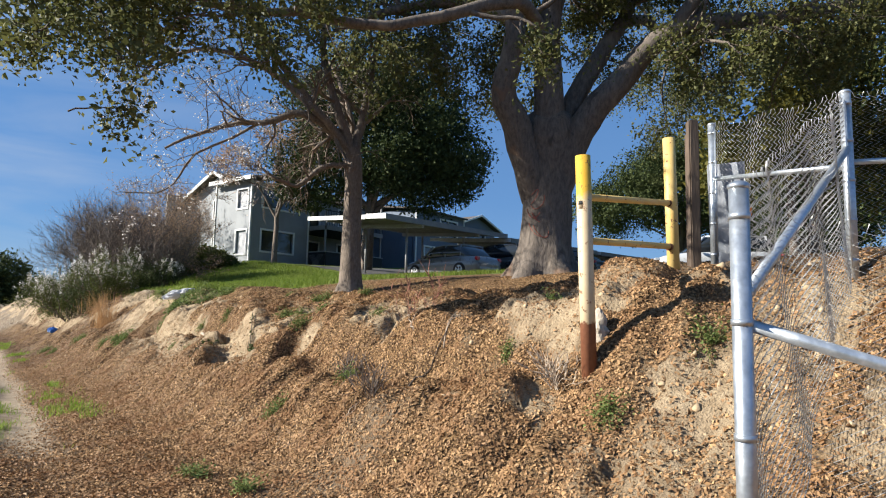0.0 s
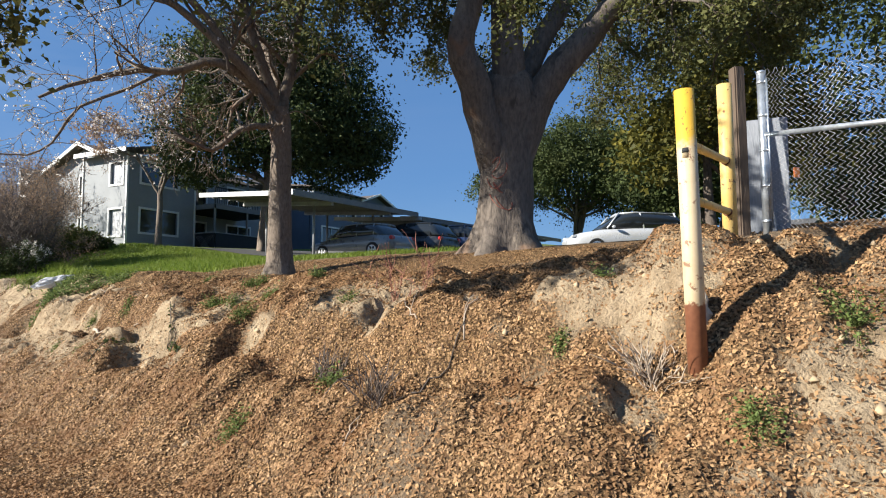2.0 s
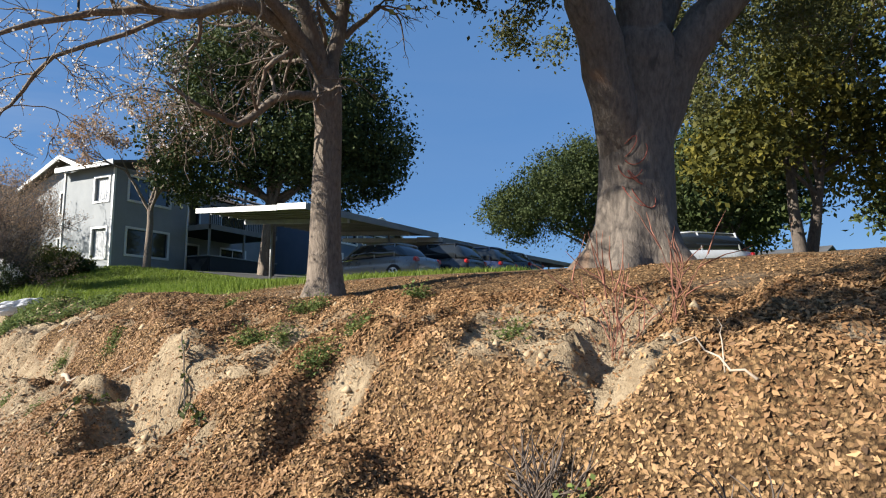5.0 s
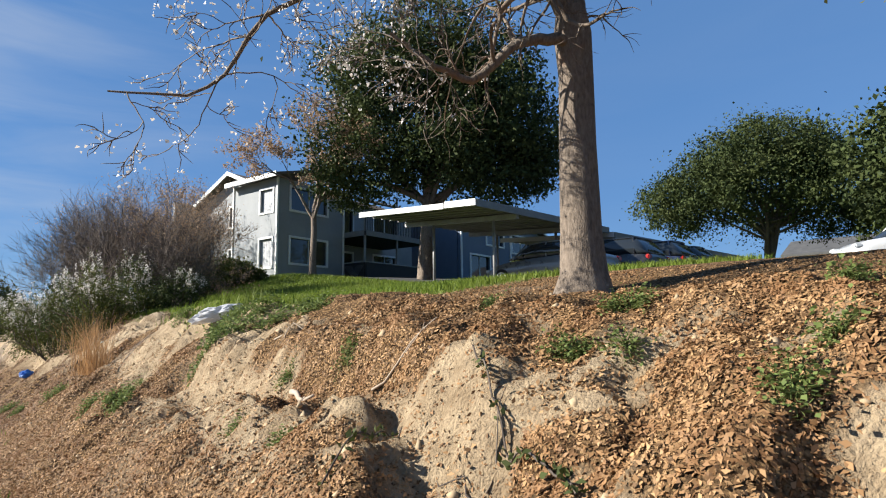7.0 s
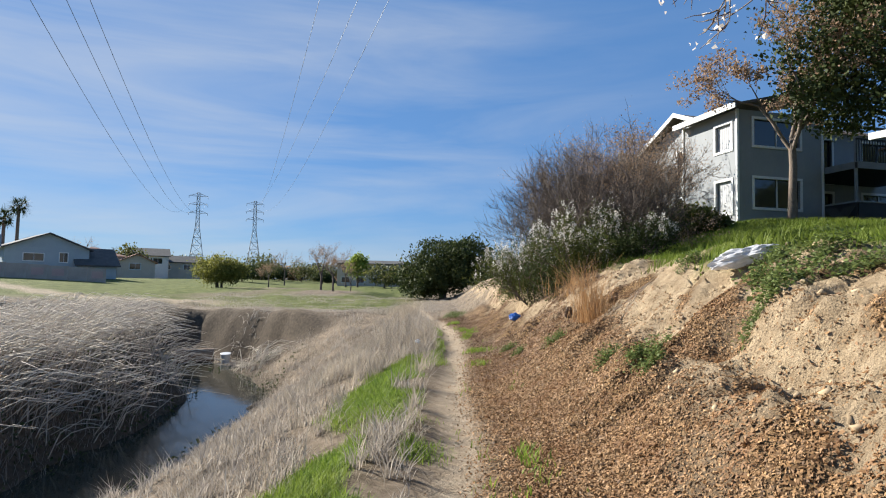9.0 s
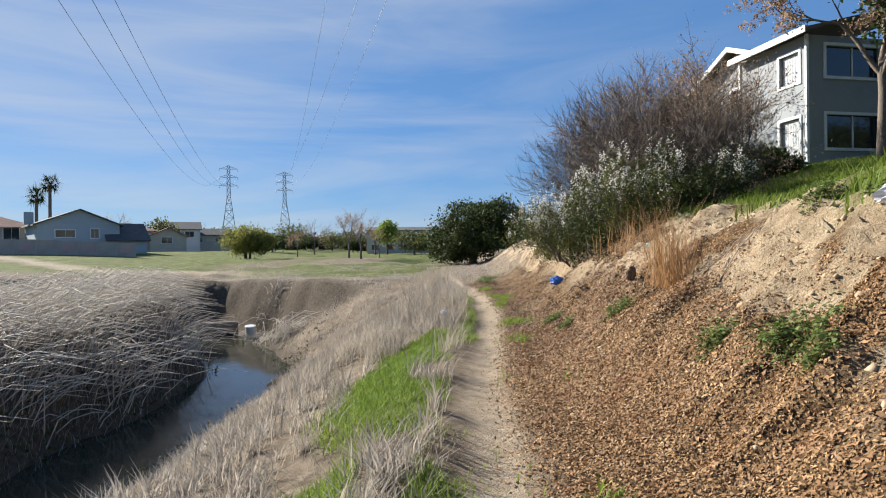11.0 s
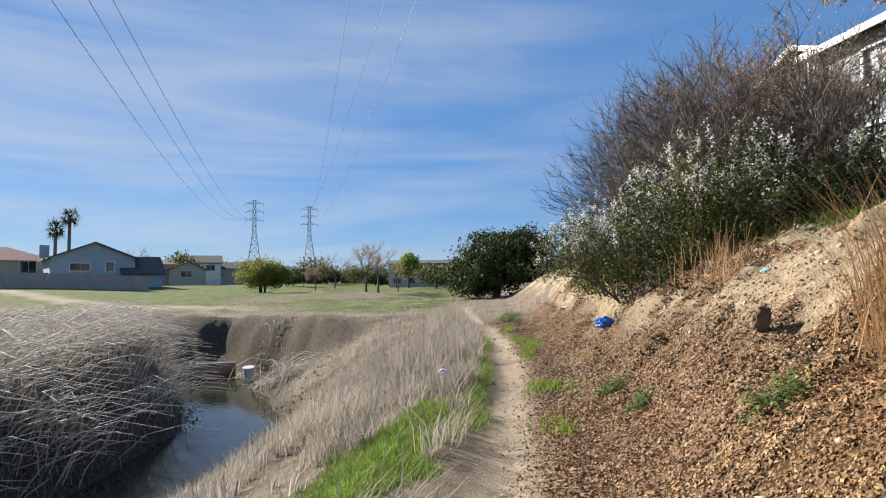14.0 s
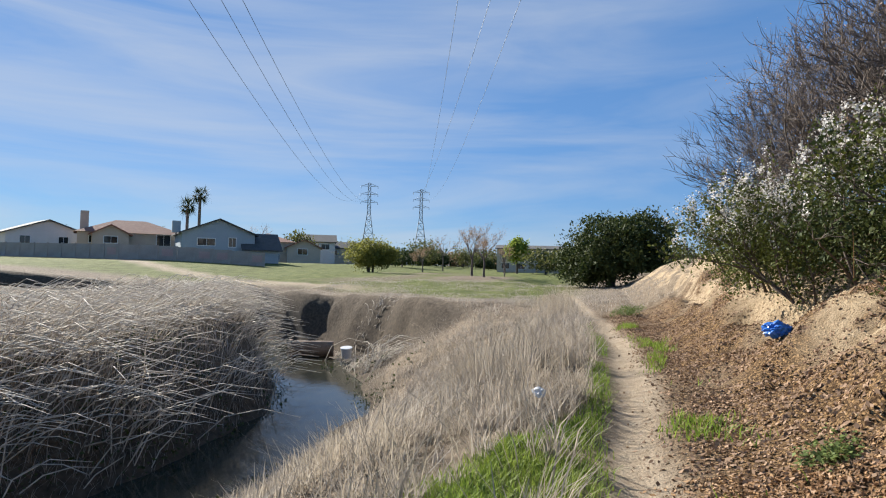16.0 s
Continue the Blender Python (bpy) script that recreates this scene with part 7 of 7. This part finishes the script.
for k, (u, v, ln, w, r) in enumerate([(4.9, 3.6, 0.45, 2.6, 0.009), (5.6, 3.3, 0.4, 2.2, 0.008), (8.9, 3.5, 0.5, 0.8, 0.008)]):
    stick(u, v, ln, w, 400 + k, M_DARK_BARK, r, "dark fallen branch among the leaves")
for k, (u, v) in enumerate([(30.0, -10.6), (28.8, -10.0), (31.5, -11.2), (27.6, -11.3)]):
    rng = np.random.default_rng(420 + k)
    t = thing("dead_branch", Matrix.Translation(at(u, v, 0.3)), "bleached dead branch hanging over the creek", "branch", "dead branches")
    s, tips = Soup(), []
    grow(s, (0, 0, 0), W(0.3 + 0.4 * rng.normal(), 1.0, 0.15), 1.1, 0.022, 3, rng, tips, 0.2, 0.0, 3, 0.75, 0.8)
    s.make("stem", M_PALE_TWIG, t)

# ---- ground cover ----
def sample(n, u0, u1, v0, v1, density, rng):
    u, v = rng.uniform(u0, u1, n), rng.uniform(v0, v1, n)
    keep = rng.random(n) < density(u, v)
    return u[keep], v[keep]


def spots(u, v, dz=0.0):
    z = height(u, v) + dz
    return np.stack([AX[0] * u + AY[0] * v, AX[1] * u + AY[1] * v, z], 1)


def stuff(name, v, f, mat, label, category):
    return tagged(mesh_ob(name, v, f, mat), label, category, kind="stuff")


crng = np.random.default_rng(101)


def lay_leaves(u, v, size, rng, tilt=0.5, long=1.6, fold=0.12, jitter=0.4):
    """Fallen leaves that lie along the slope under them."""
    n = len(u)
    e = 0.12
    gu_, gv_ = (height(u + e, v) - height(u - e, v)) / (2 * e), (height(u, v + e) - height(u, v - e)) / (2 * e)
    nrm = np.stack([-gu_ * AX[0] - gv_ * AY[0], -gu_ * AX[1] - gv_ * AY[1], np.ones(n)], 1)
    nrm /= np.linalg.norm(nrm, axis=1)[:, None]
    nrm = nrm + rng.normal(size=(n, 3)) * tilt
    nrm /= np.linalg.norm(nrm, axis=1)[:, None]
    d = np.cross(nrm, rng.normal(size=(n, 3)))
    d /= np.linalg.norm(d, axis=1)[:, None] + 1e-9
    s = np.cross(d, nrm)
    k = (size * (1 + jitter * rng.normal(size=n)).clip(0.45, 2.0))[:, None]
    p = spots(u, v, 0.008) - d * k * 0.5 * long
    mid = p + d * k * 0.45 * long
    bend = nrm * k * fold * rng.normal(size=(n, 1)) * 1.5
    q = np.stack([p, mid + s * k * 0.5 + bend, p + d * k * long + nrm * k * 0.25 * rng.normal(size=(n, 1)), mid - s * k * 0.5 + bend], 1).reshape(-1, 3)
    return q, np.arange(n)[:, None] * 4 + np.array([[0, 1, 2, 3]])


def near_leaf(u, v):
    return np.clip(litter_mask(u, v) + 0.05 * worn_mask(u, v) * (1 - ss(u, 13, 22)) + 0.05, 0, 1) * np.maximum(ss(v, path_mid(u) - 0.5, path_mid(u) + 0.8), 1 - ss(u, 6, 10)) * (1 - 0.96 * lawn_mask(u, v))


u1, v1 = sample(600000, -1.5, 12.5, -0.2, 5.2, near_leaf, crng)
u2, v2 = sample(110000, -3, 14, -1.4, 8.0, near_leaf, crng)
u3, v3 = sample(190000, 12.5, 22, 1.3, 4.2, near_leaf, crng)
u, v = np.concatenate([u1, u2, u3]), np.concatenate([v1, v2, v3])
lv, lf = lay_leaves(u, v, 0.0128, crng, 0.42, 1.9, 0.18, 0.45)
stuff("leaf_litter", lv, lf, M_LITTER, "fallen brown oak leaves lying on the bank", "leaves")

u, v = sample(110000, 19, 38, 1.3, 6.0, lambda u, v: near_leaf(u, v) * (1 - 0.4 * ss(u, 26, 38)), crng)
lv, lf = lay_leaves(u, v, 0.022, crng)
stuff("old_leaf_litter", lv, lf, leafy("old brown leaves", (0.10, 0.06, 0.038), (0.40, 0.265, 0.17), (0.22, 0.14, 0.09), 0.8, 0.1), "old brown leaf litter below the shrubs", "leaves")

# lawn at the bank top
u, v = sample(60000, 11, 32, 4.2, 13, lambda u, v: lawn_mask(u, v) * 0.95, crng)
bv, bf = blades(spots(u, v, -0.01), crng.uniform(0.06, 0.15, len(u)) * (1 + 0.5 * (1 - ss(v, 5.2, 6.8))), 0.7, 0.008, crng)
stuff("lawn_grass", bv, bf, M_LAWN, "short green lawn grass at the top of the bank", "grass")

# fresh grass beside the footpath
u, v = sample(240000, 6, 36, -1.4, 1.4, lambda u, v: np.clip(fresh_mask(u, v) * 1.1, 0, 1), crng)
bv, bf = blades(spots(u, v, -0.01), crng.uniform(0.03, 0.11, len(u)) * (0.6 + 0.8 * fbm(u * 1.5, v * 1.5, 133, 2)), 1.0, 0.0042, crng)
stuff("green_grass", bv, bf, M_GRASS, "fresh bright green grass beside the footpath", "grass")
u, v = sample(40000, 7, 34, 1.2, 2.6, lambda u, v: ss(fbm(u * 0.9, v * 2.0, 121, 3), 0.52, 0.66) * np.exp(-((v - path_mid(u) - 0.55) / 0.22) ** 2), crng)
bv, bf = blades(spots(u, v, -0.01), crng.uniform(0.04, 0.12, len(u)), 0.7, 0.006, crng)
stuff("path_edge_grass", bv, bf, M_GRASS, "low green grass along the path's uphill edge", "grass")


def dry(u, v):
    d, near = creek_distance(u, v)
    clump = ss(fbm(u * 1.3, v * 1.3, 131, 3), 0.44, 0.60)
    return np.where(near, 1.0, 0.0) * (1 - ss(u, 41, 44) * (1 - ss(d, 6.4, 7.4))) * ss(d, 1.2, 2.4) * (1 - ss(v, path_mid(u) - 0.62, path_mid(u) - 0.32)) * (0.06 + 0.94 * clump) * (1 - np.clip(1.3 * fresh_mask(u, v), 0, 1))


u, v = sample(130000, 7, 46, -8, 1.2, dry, crng)
stand = ss(fbm(u * 0.55, v * 0.55, 141, 3), 0.34, 0.62) * ss(u, 10, 20)
tall = 0.08 + (0.15 + 0.42 * ss(u, 20.5, 25)) * stand * ss(v, -2.4, -0.4) + 0.12 * stand * ss(v, -6, -3) + 0.10 * crng.random(len(u))
swirl = 14 * fbm(u * 0.9, v * 0.9, 143, 2)
bv, bf = blades(spots(u, v, -0.02), tall * crng.uniform(0.25, 1.35, len(u)), 1.0, 0.0052, crng, swirl)
stuff("dry_grass", bv, bf, M_STRAW, "tall dry straw-coloured grass above the creek", "grass")

# tufts that stand out of the dry grass
u, v = sample(5200, 11, 40, -6, 1.0, dry, crng)
each = crng.integers(9, 22, len(u))
size = 0.10 + 0.22 * crng.random(len(u)) + 0.28 * ss(u, 19, 25) * ss(v, -2.2, -0.4) * crng.random(len(u))
tu, tv, th = np.repeat(u, each), np.repeat(v, each), np.repeat(size, each)
foot = spots(tu, tv, -0.03) + crng.normal(size=(len(tu), 3)) * np.array([0.035, 0.035, 0.0])
bv, bf = blades(foot, th * crng.uniform(0.6, 1.3, len(tu)), 0.9, 0.006, crng)
stuff("dry_grass_tufts", bv, bf, M_GREY_STRAW, "bleached tufts of dead grass above the creek", "grass")

# dead canes and brush on the creek's far side
def canes(n, u0, u1, v0, v1, length, rad, seed, mat, name, label):
    """Long arching dead canes that lean together over the water."""
    rng = np.random.default_rng(seed)
    s = Soup()
    uu, vv = rng.uniform(u0, u1, n), rng.uniform(v0, v1, n)
    d, near = creek_distance(uu, vv)
    dens = ss(fbm(uu * 0.6, vv * 0.6, seed, 3), 0.35, 0.6) * ss(d, 1.4, 3.0) * (~near | (uu > 43))
    for a, b, k in zip(uu, vv, rng.random(n) < dens):
        if not k:
            continue
        p = at(a, b, -0.05)
        w = 0.9 + 0.9 * rng.normal()
        h = W(math.cos(w) * 0.5 + 0.2, math.sin(w)).normalized()
        ln = length * rng.uniform(0.45, 1.2)
        e = rng.uniform(0.3, 1.25)
        q1 = p + h * ln * 0.3 * math.cos(e) + Vector((0, 0, ln * 0.36 * math.sin(e) + 0.1))
        q2 = p + h * ln * 0.66 * math.cos(e * 0.8) + Vector((0, 0, ln * 0.6 * math.sin(e * 0.85) + 0.08))
        q3 = p + h * ln * math.cos(e * 0.6) + Vector((0, 0, ln * 0.72 * math.sin(e * 0.6)))
        s.tube([p, q1, q2, q3], [rad, rad * 0.9, rad * 0.7, rad * 0.3], 3)
    stuff(name, *s.flush()[:2], mat, label, "brush")


M_CANE = plain("bleached cane", (0.42, 0.36, 0.28), (0.74, 0.66, 0.55), 6.0, 0.85)
canes(11000, 12, 47, -22, -8.6, 2.7, 0.019, 191, M_CANE, "dead_reed_canes", "long pale dead canes leaning over the creek bank")
u, v = sample(6000, 14, 46, -19, -8.6, lambda u, v: np.where(creek_distance(u, v)[1], 0.0, 1.0) * ss(creek_distance(u, v)[0], 1.6, 3.2) * ss(fbm(u * 0.5, v * 0.5, 151, 3), 0.3, 0.6), crng)
bv, bf = blades(spots(u, v, -0.03), crng.uniform(0.5, 1.5, len(u)), 1.1, 0.011, crng)
stuff("dead_canes", bv, bf, M_GREY_STRAW, "tangle of dead grey canes on the creek bank", "brush")
u, v = sample(36000, 14, 46, -28, -8.4, lambda u, v: np.where(creek_distance(u, v)[1], 0.0, 1.0) * ss(creek_distance(u, v)[0], 1.0, 2.2), crng)
bv, bf = blades(spots(u, v, -0.03), crng.uniform(0.15, 0.6, len(u)), 0.9, 0.007, crng)
stuff("dry_undergrowth", bv, bf, M_GREY_STRAW, "low dry undergrowth along the creek", "brush")
u, v = sample(26000, 14, 47, -20, -6.2, lambda u, v: ss(creek_distance(u, v)[0], 0.9, 1.5) * (1 - ss(creek_distance(u, v)[0], 3.0, 5.5)) * ss(fbm(u * 0.7, v * 0.7, 161, 3), 0.42, 0.6), crng)
lv, lf = scatter_leaves(spots(u, v, 0.0) + crng.random((len(u), 1)) * np.array([[0, 0, 0.35]]), 0.06, crng)
stuff("creek_weeds", lv, lf, M_DARK_LEAF, "dark green weeds along the water's edge", "weeds")
u, v = sample(60000, 34, 58, -18, -3, lambda u, v: (1 - ss(u, 42, 45) * (1 - ss(creek_distance(u, v)[0], 6.4, 7.4))) * ss(creek_distance(u, v)[0], 1.8, 3.0) * creek_distance(u, v)[1] * (0.15 + 0.85 * ss(fbm(u * 0.8, v * 0.8, 175, 3), 0.42, 0.62)), crng)
bv, bf = blades(spots(u, v, -0.02), crng.uniform(0.08, 0.34, len(u)) * (1 - 0.5 * ss(u, 44, 50)), 0.9, 0.008, crng)
stuff("bank_brush", bv, bf, M_GREY_STRAW, "grey dry brush on the creek's inner bank", "brush")
# thatch far ahead
u, v = sample(60000, 40, 75, -22, 4, lambda u, v: ss(creek_distance(u, v)[0], 6.6, 8.5) * (0.25 + 0.75 * ss(fbm(u * 0.35, v * 0.35, 171, 3), 0.42, 0.6)) * (1 - trod_mask(u, v)), crng)
bv, bf = blades(spots(u, v, -0.02), crng.uniform(0.04, 0.16, len(u)), 0.7, 0.010, crng)
stuff("dry_grass_beyond", bv, bf, M_GREY_STRAW, "thin dry grass over the far creek bank", "grass")

canes(1500, 44, 51, -17, -10, 0.8, 0.014, 197, M_CANE, "flood_debris", "bleached straw and sticks washed up on the creek bar")
# clods and crumbs of soil on the raw face
u, v = sample(5200, -2, 24, 2.6, 6.5, lambda u, v: 0.12 + 0.88 * worn_mask(u, v), crng)
base = np.array([[1, 0, 0], [-1, 0, 0], [0, 1, 0], [0, -1, 0], [0, 0, 1], [0, 0, -1]], float)
o_faces = np.array([[0, 2, 4], [2, 1, 4], [1, 3, 4], [3, 0, 4], [2, 0, 5], [1, 2, 5], [3, 1, 5], [0, 3, 5]])
cs = 0.008 + 0.035 * crng.random(len(u)) ** 3
cv = spots(u, v, 0.0)[:, None, :] + (base[None] * crng.uniform(0.6, 1.3, (len(u), 6, 1)) + crng.normal(size=(len(u), 6, 3)) * 0.2) * cs[:, None, None]
cf = (np.arange(len(u))[:, None, None] * 6 + o_faces[None]).reshape(-1, 3)
stuff("soil_clods", cv.reshape(-1, 3), cf, plain("dry clods", (0.34, 0.245, 0.145), (0.52, 0.40, 0.25), 3.0, 0.95), "dry crumbs and clods of soil on the bank", "soil")

# water
def creek_water():
    bm = bmesh.new()
    pts = [W(u, v) for u, v in CREEK]
    fine = []
    for i in range(len(pts) - 1):
        for k in range(8):
            fine.append(pts[i].lerp(pts[i + 1], k / 8))
    fine.append(pts[-1])
    rows = []
    for i, p in enumerate(fine):
        d = (fine[min(i + 1, len(fine) - 1)] - fine[max(i - 1, 0)]).normalized()
        sd = Vector((-d.y, d.x, 0))
        rows.append([bm.verts.new((p.x + sd.x * w, p.y + sd.y * w, WATER_Z)) for w in (-2.6, 0, 2.6)])
    for a, b in zip(rows, rows[1:]):
        for k in range(2):
            bm.faces.new((a[k], a[k + 1], b[k + 1], b[k]))
    bmesh.ops.recalc_face_normals(bm, faces=bm.faces[:])
    m, n, l, b = shade("creek water", 0.06)
    b.inputs["Base Color"].default_value = (0.035, 0.035, 0.025, 1)
    b.inputs["IOR"].default_value = 1.33
    relief(n, l, b, noise_tex(n, l, coords(n, l), 3.5, 3.0), 0.18, 0.02)
    tagged(part("water", bm, m), "shallow still creek water reflecting the sky", "water", kind="structure")


creek_water()
